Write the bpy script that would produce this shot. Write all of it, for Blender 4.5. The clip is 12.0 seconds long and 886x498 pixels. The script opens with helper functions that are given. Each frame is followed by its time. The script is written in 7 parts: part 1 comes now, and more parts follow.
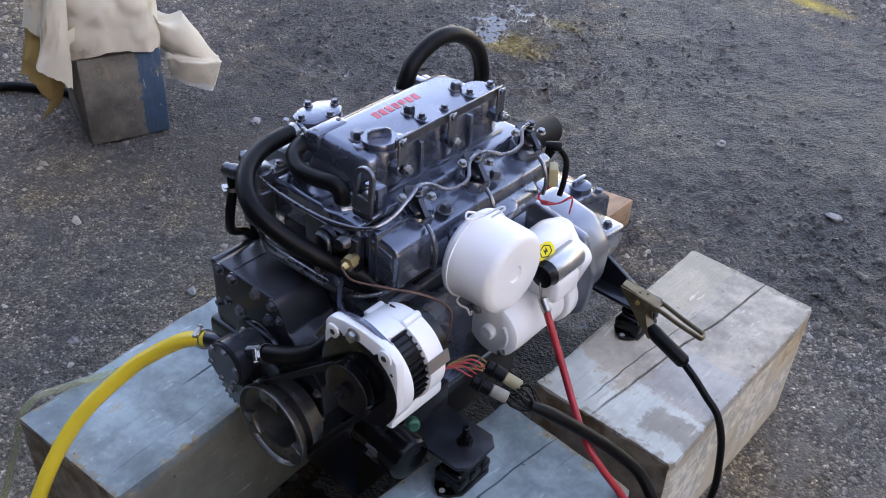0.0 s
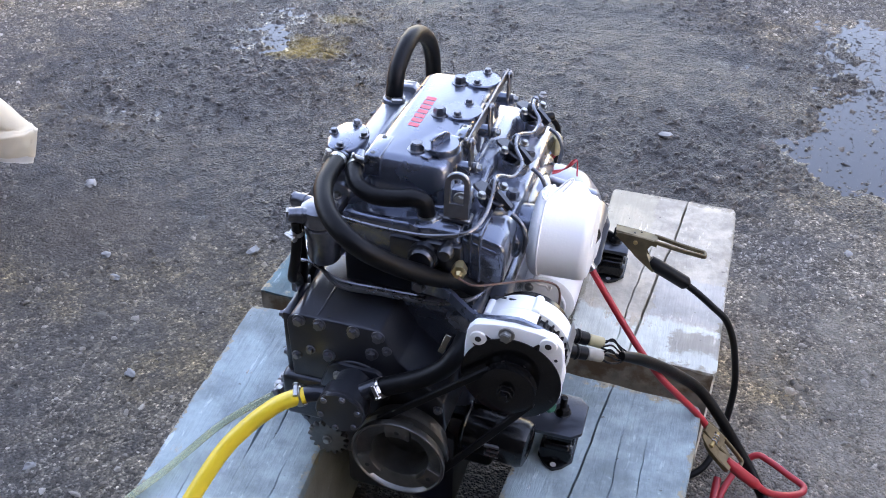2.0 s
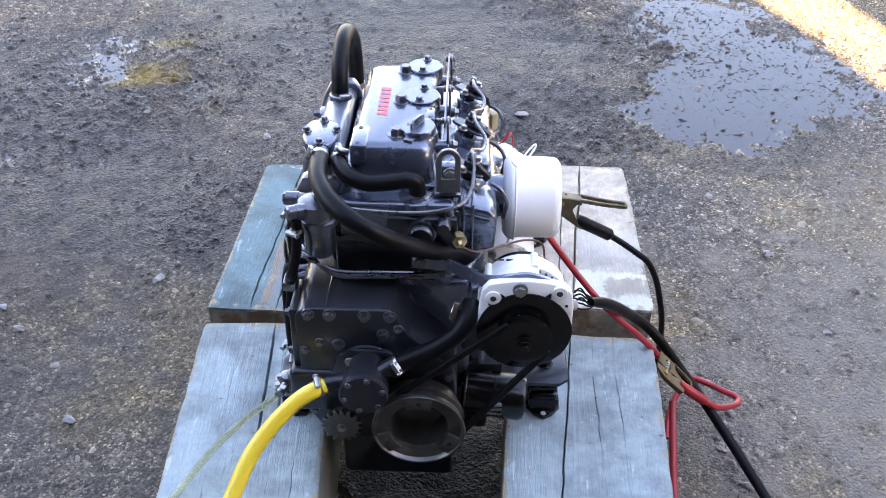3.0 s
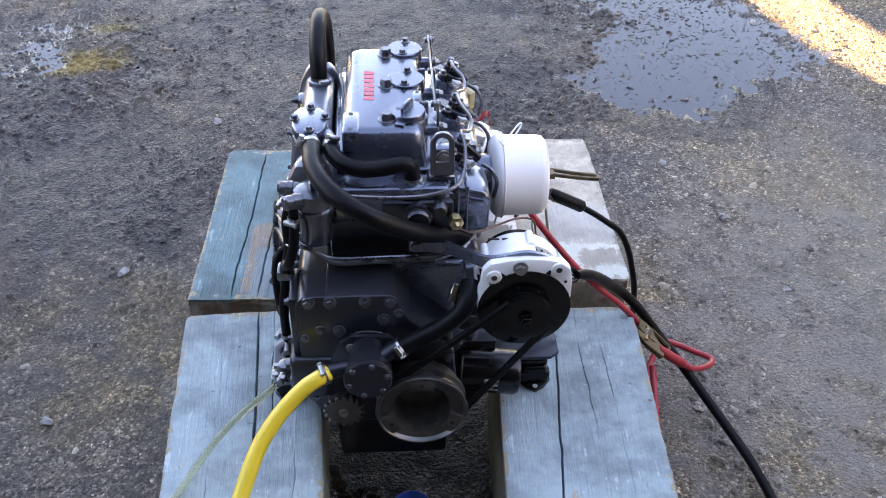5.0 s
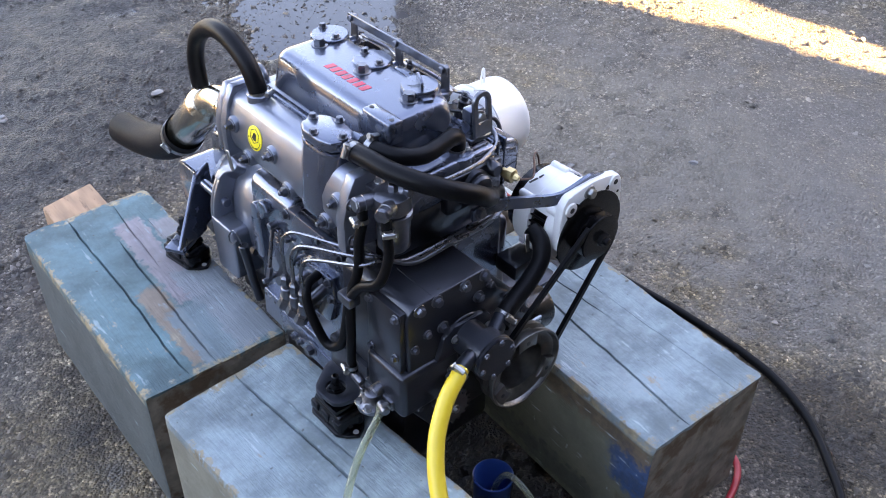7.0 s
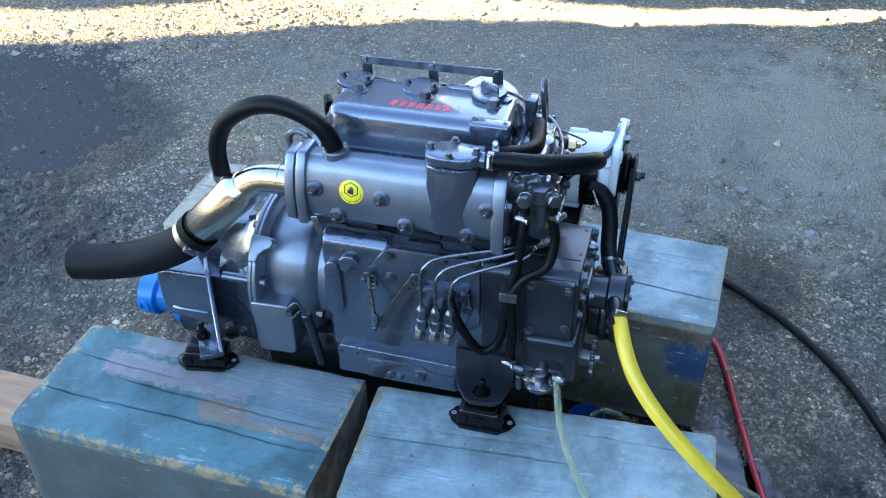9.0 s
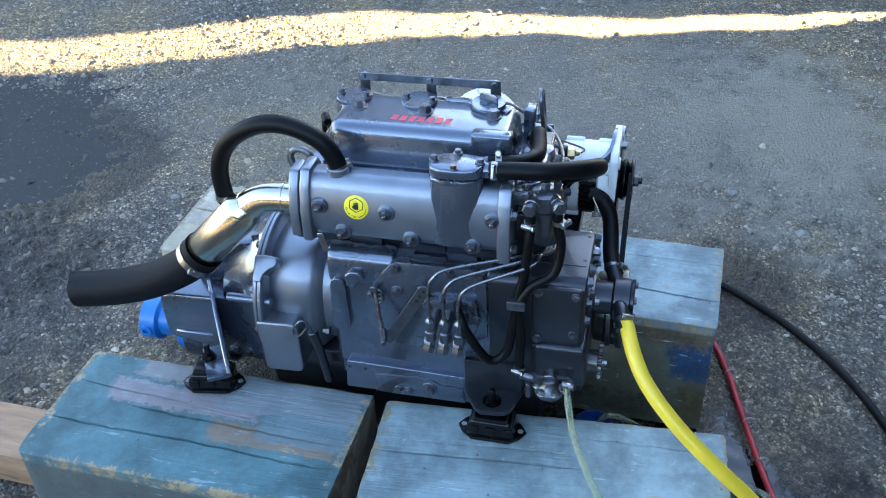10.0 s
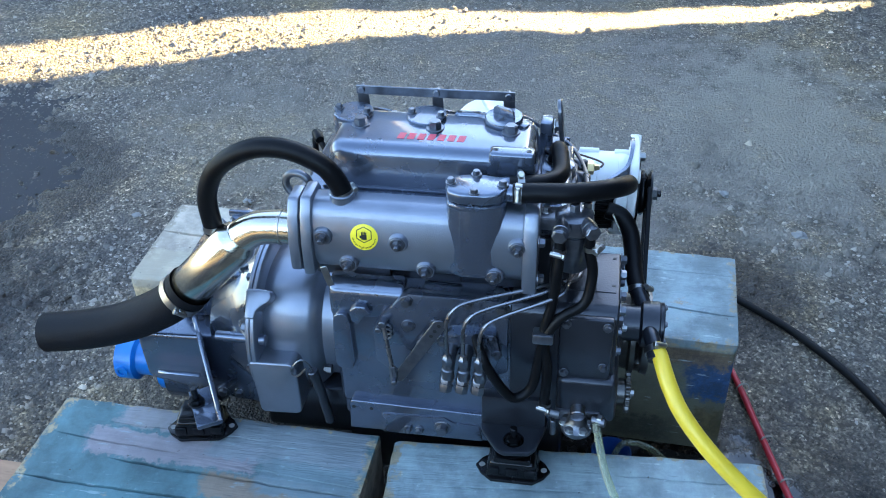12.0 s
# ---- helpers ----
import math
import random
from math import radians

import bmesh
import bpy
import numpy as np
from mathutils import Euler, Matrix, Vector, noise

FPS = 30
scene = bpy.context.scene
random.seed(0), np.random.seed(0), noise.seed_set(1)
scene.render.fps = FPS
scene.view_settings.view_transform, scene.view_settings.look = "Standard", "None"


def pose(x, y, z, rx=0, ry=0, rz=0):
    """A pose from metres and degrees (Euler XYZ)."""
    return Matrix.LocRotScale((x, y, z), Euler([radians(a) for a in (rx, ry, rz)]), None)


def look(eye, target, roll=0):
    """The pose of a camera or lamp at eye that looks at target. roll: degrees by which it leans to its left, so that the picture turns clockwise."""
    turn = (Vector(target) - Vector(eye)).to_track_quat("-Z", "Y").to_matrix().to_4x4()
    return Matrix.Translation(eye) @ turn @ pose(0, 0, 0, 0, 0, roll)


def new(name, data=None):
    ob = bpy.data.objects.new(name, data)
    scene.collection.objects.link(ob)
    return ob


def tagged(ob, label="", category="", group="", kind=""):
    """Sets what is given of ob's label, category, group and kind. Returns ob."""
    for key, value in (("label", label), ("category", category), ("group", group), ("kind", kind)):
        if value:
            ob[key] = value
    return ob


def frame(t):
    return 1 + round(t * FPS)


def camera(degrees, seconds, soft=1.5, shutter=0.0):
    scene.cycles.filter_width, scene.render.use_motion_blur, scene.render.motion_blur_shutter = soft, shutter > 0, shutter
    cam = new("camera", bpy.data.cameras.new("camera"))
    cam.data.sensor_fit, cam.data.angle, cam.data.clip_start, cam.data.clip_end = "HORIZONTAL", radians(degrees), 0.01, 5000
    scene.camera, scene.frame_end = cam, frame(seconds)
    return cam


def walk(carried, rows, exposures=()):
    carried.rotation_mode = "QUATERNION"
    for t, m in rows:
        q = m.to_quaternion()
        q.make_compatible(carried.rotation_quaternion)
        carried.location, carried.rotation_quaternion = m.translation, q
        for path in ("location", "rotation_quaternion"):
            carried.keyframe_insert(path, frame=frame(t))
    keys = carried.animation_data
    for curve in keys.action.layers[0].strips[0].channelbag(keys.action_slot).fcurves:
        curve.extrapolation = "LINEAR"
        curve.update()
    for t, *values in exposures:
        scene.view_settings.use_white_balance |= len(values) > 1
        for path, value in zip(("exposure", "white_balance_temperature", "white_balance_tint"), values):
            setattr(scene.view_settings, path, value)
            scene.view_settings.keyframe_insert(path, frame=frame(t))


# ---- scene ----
cam = camera(49.93, 12.0, soft=1.0)
METRES, EYE, TILT, LEAN, TURN = 3.093, 1.55, 0.0, 0.0, 40.2
ROWS = [
    (0.0, -0.0105, -0.0005, -0.0031, 0.76, -36.8, -2.9),
    (0.5, -0.0754, -0.0098, 0.0013, -6.21, -36.97, -2.16),
    (1.0, -0.1169, -0.0059, -0.0034, -11.01, -36.27, -2.79),
    (1.5, -0.1585, 0.0213, -0.0083, -16.53, -36.47, -1.5),
    (2.0, -0.191, 0.0321, -0.0054, -23.13, -36.37, -0.76),
    (2.5, -0.2538, 0.0408, -0.0056, -30.96, -35.31, -0.44),
    (3.0, -0.2909, 0.0531, -0.0056, -38.32, -35.44, -0.68),
    (5.0, -0.3174, 0.0755, 0.0008, -43.55, -37.08, -0.92),
    (5.5, -0.3392, 0.1304, -0.0069, -48.6, -37.94, -1.31),
    (6.0, -0.3645, 0.1885, -0.0021, -55.93, -39.35, 0.97),
    (6.5, -0.4139, 0.2539, -0.0008, -69.5, -38.65, 1.04),
    (7.0, -0.4347, 0.3205, -0.0105, -80.7, -38.48, -0.85),
    (9.0, -0.4367, 0.6025, 0.0002, -114.71, -36.67, 0.84),
    (9.5, -0.4314, 0.6145, 0.0007, -115.98, -35.59, 1.67),
    (10.0, -0.4347, 0.6164, -0.0001, -117.02, -35.68, 2.01),
    (10.5, -0.4375, 0.6166, 0.0001, -117.03, -35.22, 2.33),
    (11.0, -0.44, 0.6208, 0.0005, -117.1, -34.8, 2.36),
    (11.5, -0.4293, 0.6263, -0.0034, -117.21, -35.45, 1.88),
    (12.0, -0.3759, 0.6243, -0.0112, -120.74, -36.22, 1.63),
]
walk(cam, [(t, pose(0.9, -0.96, EYE, TILT, LEAN, TURN) @ pose(METRES * x, METRES * y, METRES * z, 90 + pitch, roll, yaw)) for t, x, y, z, yaw, pitch, roll in ROWS],
     exposures=((0.0, 4.30, 8000, 30), (1.0, 4.67, 8000, 30), (2.5, 4.95, 8000, 30), (3.1, 5.04, 8000, 30), (5.0, 4.74, 8000, 30), (5.5, 4.73, 8000, 30), (7.2, 4.79, 8000, 30), (8.8, 4.60, 6150, 11), (9.1, 4.60, 6200, 11), (9.5, 4.57, 6650, 11), (10.5, 4.53, 6420, 11), (11.0, 4.53, 6560, 11), (11.5, 4.52, 6450, 11), (12.0, 4.52, 6250, 11)))


# ---- light ----
SUN_EL, SUN_AZ = 18.0, 115.0
world = bpy.data.worlds.new("sky")
scene.world = world
world.use_nodes = True
wn = world.node_tree
sky = wn.nodes.new("ShaderNodeTexSky")
sky.sky_type = "NISHITA"
sky.sun_disc = False
sky.sun_elevation = radians(SUN_EL)
sky.sun_rotation = radians(SUN_AZ)
sky.air_density, sky.dust_density = 1.0, 0.3
wn.links.new(sky.outputs[0], wn.nodes["Background"].inputs[0])
wn.nodes["Background"].inputs[1].default_value = 0.055
sun = new("sun", bpy.data.lights.new("sun", "SUN"))
sun.data.energy, sun.data.angle, sun.data.color = 4.6, radians(0.38), (1.0, 0.78, 0.38)
sun.matrix_basis = pose(0, 0, 0, 0, 0, -SUN_AZ) @ look((0, 10 * math.cos(radians(SUN_EL)), 10 * math.sin(radians(SUN_EL))), (0, 0, 0))


# ---- materials ----
def mat(name, color, rough=0.5, metal=0.0, vary=0.12, scale=30.0, bump=0.0, bscale=200.0, dirt=None, dirt_at=0.62, dirt_scale=9.0, coat=0.0, stretch=(1, 1, 1), spec=0.5):
    """A plain painted, moulded or metal surface: two scales of colour change, fine relief, and dirt of its own shape."""
    m = bpy.data.materials.new(name)
    m.use_nodes = True
    nt, L = m.node_tree, m.node_tree.links
    b = nt.nodes["Principled BSDF"]
    tc = nt.nodes.new("ShaderNodeTexCoord")
    mp = nt.nodes.new("ShaderNodeMapping")
    mp.inputs["Scale"].default_value = stretch
    L.new(tc.outputs["Object"], mp.inputs[0])
    n1 = nt.nodes.new("ShaderNodeTexNoise")
    n1.inputs["Scale"].default_value, n1.inputs["Detail"].default_value = scale, 6
    L.new(mp.outputs[0], n1.inputs["Vector"])
    ramp = nt.nodes.new("ShaderNodeValToRGB")
    e = ramp.color_ramp.elements
    e[0].position, e[1].position = 0.3, 0.7
    e[0].color = (*[c * (1 - vary) for c in color], 1)
    e[1].color = (*[min(1, c * (1 + vary)) for c in color], 1)
    L.new(n1.outputs[0], ramp.inputs[0])
    out = ramp.outputs[0]
    if dirt:
        n2 = nt.nodes.new("ShaderNodeTexNoise")
        n2.inputs["Scale"].default_value, n2.inputs["Detail"].default_value, n2.inputs["Roughness"].default_value = dirt_scale, 8, 0.65
        L.new(mp.outputs[0], n2.inputs["Vector"])
        r2 = nt.nodes.new("ShaderNodeValToRGB")
        r2.color_ramp.elements[0].position, r2.color_ramp.elements[1].position = dirt_at, dirt_at + 0.1
        L.new(n2.outputs[0], r2.inputs[0])
        mx = nt.nodes.new("ShaderNodeMix")
        mx.data_type = "RGBA"
        L.new(r2.outputs[0], mx.inputs[0])
        L.new(out, mx.inputs[6])
        mx.inputs[7].default_value = (*dirt, 1)
        out = mx.outputs[2]
    L.new(out, b.inputs["Base Color"])
    rr = nt.nodes.new("ShaderNodeMapRange")
    rr.inputs[3].default_value, rr.inputs[4].default_value = max(0.02, rough - 0.08), min(1, rough + 0.08)
    L.new(n1.outputs[0], rr.inputs[0])
    L.new(rr.outputs[0], b.inputs["Roughness"])
    b.inputs["Metallic"].default_value = metal
    b.inputs["Coat Weight"].default_value = coat
    b.inputs["Specular IOR Level"].default_value = spec
    b.inputs["Coat Roughness"].default_value = 0.08
    if bump:
        n3 = nt.nodes.new("ShaderNodeTexNoise")
        n3.inputs["Scale"].default_value, n3.inputs["Detail"].default_value = bscale, 3
        L.new(mp.outputs[0], n3.inputs["Vector"])
        bp = nt.nodes.new("ShaderNodeBump")
        bp.inputs["Strength"].default_value, bp.inputs["Distance"].default_value = bump, 0.002
        L.new(n3.outputs[0], bp.inputs["Height"])
        L.new(bp.outputs[0], b.inputs["Normal"])
    return m


PAINT = mat("grey_engine_paint", (0.102, 0.124, 0.170), 0.27, 0.74, 0.14, 14, 0.12, 260, coat=1.0)
# darker copy of the engine paint: the front end's shade is in its colour
SHADED_CASE = mat("shaded_case_paint", (0.026, 0.029, 0.037), 0.32, 0.55, 0.2, 14, 0.15, 260, coat=0.25)
CAST = mat("rough_cast_paint", (0.195, 0.217, 0.262), 0.40, 0.80, 0.14, 14, 0.22, 650, coat=0.8)
# engine paint with recess and underside shade in its colour; dipstick is truly dark
DARK_SHADEP = mat("dark_shaded_paint", (0.032, 0.035, 0.043), 0.34, 0.8, 0.2, 20, 0.15, 260, coat=0.7)
RUBBER = mat("black_rubber", (0.0035, 0.0036, 0.0042), 0.42, 0, 0.3, 40, 0.12, 420, spec=0.15)
HOSEM = mat("ribbed_rubber", (0.0055, 0.0058, 0.0075), 0.60, 0, 0.25, 40, 0.35, 300, spec=0.16)
BLACK = mat("black_gloss_paint", (0.003, 0.003, 0.0035), 0.25, 0, 0.2, 40, 0.05, 300, coat=0.1, spec=0.3)
WHITE = mat("white_paint", (0.80, 0.80, 0.78), 0.38, 0, 0.03, 12, 0.06, 250, coat=0.2)
PULLEYM = mat("worn_grey_pulley", (0.110, 0.107, 0.100), 0.34, 0.85, 0.25, 45, 0.2, 300, coat=0.3)
STEEL = mat("zinc_steel", (0.36, 0.36, 0.35), 0.30, 1.0, 0.15, 60, 0.05, 400)
BOLTM = mat("painted_bolt", (0.12, 0.128, 0.148), 0.33, 0.85, 0.2, 80, 0.05, 400, coat=0.6)
CHROME = mat("polished_stainless", (0.62, 0.58, 0.49), 0.20, 1.0, 0.08, 18, 0.04, 120)
PIPE = mat("steel_pipe", (0.20, 0.205, 0.22), 0.28, 0.95, 0.12, 50)
BRASS = mat("brass", (0.62, 0.47, 0.24), 0.32, 1.0, 0.15, 60)
CLAMPM = mat("tarnished_brass_clamp", (0.15, 0.115, 0.065), 0.5, 0.6, 0.3, 50, 0.2, 200, dirt=(0.05, 0.035, 0.02))
REDW = mat("red_cable", (0.40, 0.018, 0.026), 0.42, 0, 0.1, 40)
TANW = mat("tan_wires", (0.22, 0.14, 0.04), 0.5)
REDDECAL = mat("red_decal", (0.58, 0.05, 0.08), 0.4, 0, 0.05, 40)
YHOSE = mat("yellow_hose", (0.80, 0.555, 0.035), 0.40, 0, 0.06, 25, coat=0.2)
YSTICK = mat("yellow_sticker", (0.84, 0.69, 0.03), 0.4, 0, 0.03, 30)
YCONN = mat("yellowed_connector", (0.36, 0.31, 0.17), 0.5, 0, 0.12, 30)
GREYC = mat("pale_grey_plug", (0.26, 0.24, 0.20), 0.5, 0, 0.15, 60)
BLUEP = mat("bright_blue_paint", (0.010, 0.16, 0.48), 0.32, 0, 0.1, 30, 0.1, 250, coat=0.3)
BLUEC = mat("blue_plastic", (0.01, 0.06, 0.25), 0.35, 0, 0.1, 30)
SILVER = mat("silver_label", (0.38, 0.39, 0.40), 0.30, 0.9, 0.1, 30)
GREENK = mat("green_knob", (0.01, 0.10, 0.06), 0.35, 0, 0.1, 30)
INK = mat("black_ink", (0.01, 0.01, 0.01), 0.5, 0, 0.05, 30)
CLOTH = mat("cream_canvas", (0.60, 0.53, 0.40), 0.9, 0, 0.12, 7, 0.35, 900, dirt=(0.30, 0.24, 0.16), dirt_at=0.60, dirt_scale=6)
LUMBER = mat("brown_lumber", (0.34, 0.20, 0.115), 0.75, 0, 0.3, 5, 0.4, 60, dirt=(0.16, 0.09, 0.05), dirt_at=0.58, stretch=(9, 1.5, 9))
WALLM = mat("unseen_grey_wall", (0.30, 0.27, 0.24), 0.85, 0, 0.15, 0.6, 0.2, 30, dirt=(0.18, 0.16, 0.14), dirt_scale=0.4)
DARKWALL = mat("unseen_dark_wall", (0.014, 0.0135, 0.0135), 0.85, 0, 0.2, 0.8, 0.2, 30, spec=0.15)
STONEM = mat("grey_stone", (0.26, 0.25, 0.235), 0.7, 0, 0.3, 25, 0.4, 120)

CLEAR = bpy.data.materials.new("clear_yellowed_tube")
CLEAR.use_nodes = True
cb = CLEAR.node_tree.nodes["Principled BSDF"]
cb.inputs["Base Color"].default_value = (0.66, 0.70, 0.50, 1)
cb.inputs["Roughness"].default_value = 0.18
cb.inputs["Transmission Weight"].default_value = 0.82
cb.inputs["IOR"].default_value = 1.35


def wood(name, paint, bare, amount, patches=(), dark=(0.10, 0.075, 0.05), half=0.14, long=0.30, side=None, edge=(0.34, 0.28, 0.18), stains=()):
    """Old timber: grain along y, a worn coat of paint, and patches (x0, x1, y0, y1, colour) of another paint or of bare wood."""
    m = bpy.data.materials.new(name)
    m.use_nodes = True
    nt, L = m.node_tree, m.node_tree.links
    b = nt.nodes["Principled BSDF"]

    def node(kind, **kw):
        n = nt.nodes.new("ShaderNode" + kind)
        for k, v in kw.items():
            n.inputs[k].default_value = v
        return n

    def mix(fac, a, c):
        n = nt.nodes.new("ShaderNodeMix")
        n.data_type = "RGBA"
        for i, v in ((0, fac), (6, a), (7, c)):
            if isinstance(v, tuple):
                n.inputs[i].default_value = (*v, 1)
            elif isinstance(v, float):
                n.inputs[i].default_value = v
            else:
                L.new(v, n.inputs[i])
        return n.outputs[2]

    def math_(op, a, c=None):
        n = nt.nodes.new("ShaderNodeMath")
        n.operation = op
        for i, v in enumerate((a, c)):
            if v is None:
                continue
            if isinstance(v, (int, float)):
                n.inputs[i].default_value = v
            else:
                L.new(v, n.inputs[i])
        return n.outputs[0]

    def step(v, lo, hi):
        n = nt.nodes.new("ShaderNodeMapRange")
        n.interpolation_type = "SMOOTHSTEP"
        n.inputs[1].default_value, n.inputs[2].default_value = lo, hi
        L.new(v, n.inputs[0])
        return n.outputs[0]

    tc = node("TexCoord")
    mp = node("Mapping")
    mp.inputs["Scale"].default_value = (1, 0.07, 1)
    L.new(tc.outputs["Object"], mp.inputs[0])
    grain = node("TexNoise", Scale=120.0, Detail=8.0, Roughness=0.7)
    L.new(mp.outputs[0], grain.inputs["Vector"])
    wide = node("TexNoise", Scale=28.0, Detail=5.0, Roughness=0.6)
    L.new(mp.outputs[0], wide.inputs["Vector"])
    blot = node("TexNoise", Scale=7.0, Detail=9.0, Roughness=0.68)
    L.new(tc.outputs["Object"], blot.inputs["Vector"])
    fine = node("TexNoise", Scale=45.0, Detail=6.0, Roughness=0.7)
    L.new(tc.outputs["Object"], fine.inputs["Vector"])
    body = mix(step(grain.outputs[0], 0.3, 0.72), dark, bare)
    body = mix(step(wide.outputs[0], 0.35, 0.75), body, tuple(min(1, c * 1.35) for c in bare))
    coat = mix(step(blot.outputs[0], 0.35, 0.68), tuple(c * 0.58 for c in paint), tuple(min(1, c * 1.3) for c in paint))
    coat = mix(math_("MULTIPLY", step(grain.outputs[0], 0.55, 0.75), 0.12), coat, tuple(c * 0.45 for c in paint))
    coat = mix(math_("MULTIPLY", step(fine.outputs[0], 0.55, 0.75), 0.35), coat, tuple(min(1, c * 1.5 + 0.05) for c in paint))
    sep = node("SeparateXYZ")
    L.new(tc.outputs["Object"], sep.inputs[0])
    wob = math_("MULTIPLY", math_("SUBTRACT", fine.outputs[0], 0.5), 0.05)
    drift = math_("ADD", wob, math_("MULTIPLY", math_("SUBTRACT", blot.outputs[0], 0.5), 0.16))
    for x0, x1, y0, y1, col in patches:
        px, py = math_("ADD", sep.outputs[0], wob), math_("ADD", sep.outputs[1], drift)
        f = math_("MULTIPLY", math_("MULTIPLY", step(px, x0, x0 + 0.008), math_("SUBTRACT", 1.0, step(px, x1, x1 + 0.008))),
                  math_("MULTIPLY", step(py, y0, y0 + 0.02), math_("SUBTRACT", 1.0, step(py, y1, y1 + 0.02))))
        pc = mix(step(grain.outputs[0], 0.3, 0.7), tuple(c * 0.80 for c in col), col)
        pc = mix(math_("MULTIPLY", step(blot.outputs[0], 0.56, 0.42), 0.6), pc, tuple(c * 0.66 for c in col))
        coat = mix(math_("MULTIPLY", f, 0.9), coat, pc)
    worn = math_("ADD", math_("MULTIPLY", blot.outputs[0], 0.6), math_("MULTIPLY", grain.outputs[0], 0.4))
    worn = math_("ADD", worn, math_("MULTIPLY", math_("SUBTRACT", fine.outputs[0], 0.5), 0.25))
    keep = step(worn, amount, amount + 0.07)
    out = mix(math_("SUBTRACT", 1.0, keep), body, coat)
    ax, ay = math_("ABSOLUTE", sep.outputs[0]), math_("ABSOLUTE", sep.outputs[1])
    if side:
        sc = mix(step(blot.outputs[0], 0.35, 0.65), tuple(c * 0.7 for c in side), side)
        for y0, y1, z0, z1, col in stains:
            py, pz = math_("ADD", sep.outputs[1], math_("MULTIPLY", wob, 2.0)), math_("ADD", sep.outputs[2], math_("MULTIPLY", wob, 2.0))
            f = math_("MULTIPLY", math_("MULTIPLY", step(py, y0, y0 + 0.03), math_("SUBTRACT", 1.0, step(py, y1, y1 + 0.03))), math_("MULTIPLY", step(pz, z0, z0 + 0.02), math_("SUBTRACT", 1.0, step(pz, z1, z1 + 0.02))))
            sc = mix(math_("MULTIPLY", f, 0.9), sc, mix(step(fine.outputs[0], 0.4, 0.62), tuple(c * 0.55 for c in col), col))
        low = math_("SUBTRACT", 1.0, step(sep.outputs[2], 0.262, 0.272))
        out = mix(low, out, sc)
    rub = math_("MAXIMUM", step(math_("ADD", ax, math_("MULTIPLY", wob, 1.2)), half - 0.008, half - 0.003), step(math_("ADD", ay, math_("MULTIPLY", wob, 1.5)), long - 0.022, long - 0.011))
    rub = math_("MULTIPLY", rub, step(sep.outputs[2], 0.262, 0.272))
    rub = math_("MULTIPLY", rub, step(math_("ADD", blot.outputs[0], math_("MULTIPLY", fine.outputs[0], 0.3)), 0.58, 0.70))
    out = mix(rub, out, mix(step(fine.outputs[0], 0.35, 0.65), tuple(c * 0.45 for c in edge), edge))
    mp2 = node("Mapping")
    mp2.inputs["Scale"].default_value = (1, 0.16, 1)
    mp2.inputs["Rotation"].default_value = (0, 0, 0.12)
    L.new(tc.outputs["Object"], mp2.inputs[0])
    scrape = node("TexNoise", Scale=95.0, Detail=4.0, Roughness=0.55)
    L.new(mp2.outputs[0], scrape.inputs["Vector"])
    scr = math_("MULTIPLY", step(scrape.outputs[0], 0.64, 0.69), step(blot.outputs[0], 0.42, 0.58))
    out = mix(math_("MULTIPLY", scr, 0.65), out, tuple(min(1, c * 1.25 + 0.20) for c in paint))
    smear = math_("MULTIPLY", step(scrape.outputs[0], 0.30, 0.24), 0.5)
    out = mix(smear, out, tuple(c * 0.45 for c in paint))
    speck = step(fine.outputs[0], 0.66, 0.70)
    out = mix(math_("MULTIPLY", speck, 0.55), out, tuple(min(1, c * 1.2 + 0.22) for c in paint))
    knock = node("TexNoise", Scale=70.0, Detail=3.0, Roughness=0.5)
    L.new(tc.outputs["Object"], knock.inputs["Vector"])
    out = mix(math_("MULTIPLY", step(knock.outputs[0], 0.70, 0.74), 0.7), out, tuple(c * 0.5 for c in dark))
    L.new(out, b.inputs["Base Color"])
    rr = node("MapRange")
    rr.inputs[3].default_value, rr.inputs[4].default_value = 0.45, 0.85
    L.new(fine.outputs[0], rr.inputs[0])
    L.new(rr.outputs[0], b.inputs["Roughness"])
    bp = node("Bump", Strength=0.8, Distance=0.004)
    L.new(math_("ADD", grain.outputs[0], math_("MULTIPLY", keep, -0.35)), bp.inputs["Height"])
    L.new(bp.outputs[0], b.inputs["Normal"])
    return m


GREYBLUE = (0.256, 0.330, 0.342)
WOOD_LF = wood("grey_blue_painted_timber", GREYBLUE, (0.36, 0.30, 0.22), 0.60, half=0.134, long=0.312, side=(0.27, 0.26, 0.20))
WOOD_RF = wood("grey_blue_painted_timber_b", GREYBLUE, (0.36, 0.29, 0.20), 0.60, half=0.143, long=0.301, side=(0.15, 0.15, 0.105), stains=((-0.32, -0.225, 0.13, 0.235, (0.02, 0.08, 0.20)), (-0.30, 0.05, 0.215, 0.265, (0.17, 0.12, 0.075)), (-0.2, 0.3, 0.0, 0.06, (0.09, 0.10, 0.075)), (-0.32, -0.25, 0.02, 0.10, (0.16, 0.13, 0.06))))
WOOD_LR = wood("teal_painted_timber", (0.086, 0.172, 0.186), (0.34, 0.28, 0.20), 0.60,
               ((-0.04, 0.01, -0.29, -0.03, (0.29, 0.215, 0.155)), (0.015, 0.075, -0.12, 0.20, (0.33, 0.285, 0.295)), (0.04, 0.14, -0.30, -0.02, (0.27, 0.305, 0.325)), (0.085, 0.14, -0.02, 0.17, (0.33, 0.305, 0.305)), (-0.02, 0.05, -0.30, -0.13, (0.20, 0.27, 0.29))),
               half=0.140, long=0.300, side=(0.105, 0.125, 0.12), edge=(0.40, 0.31, 0.18))
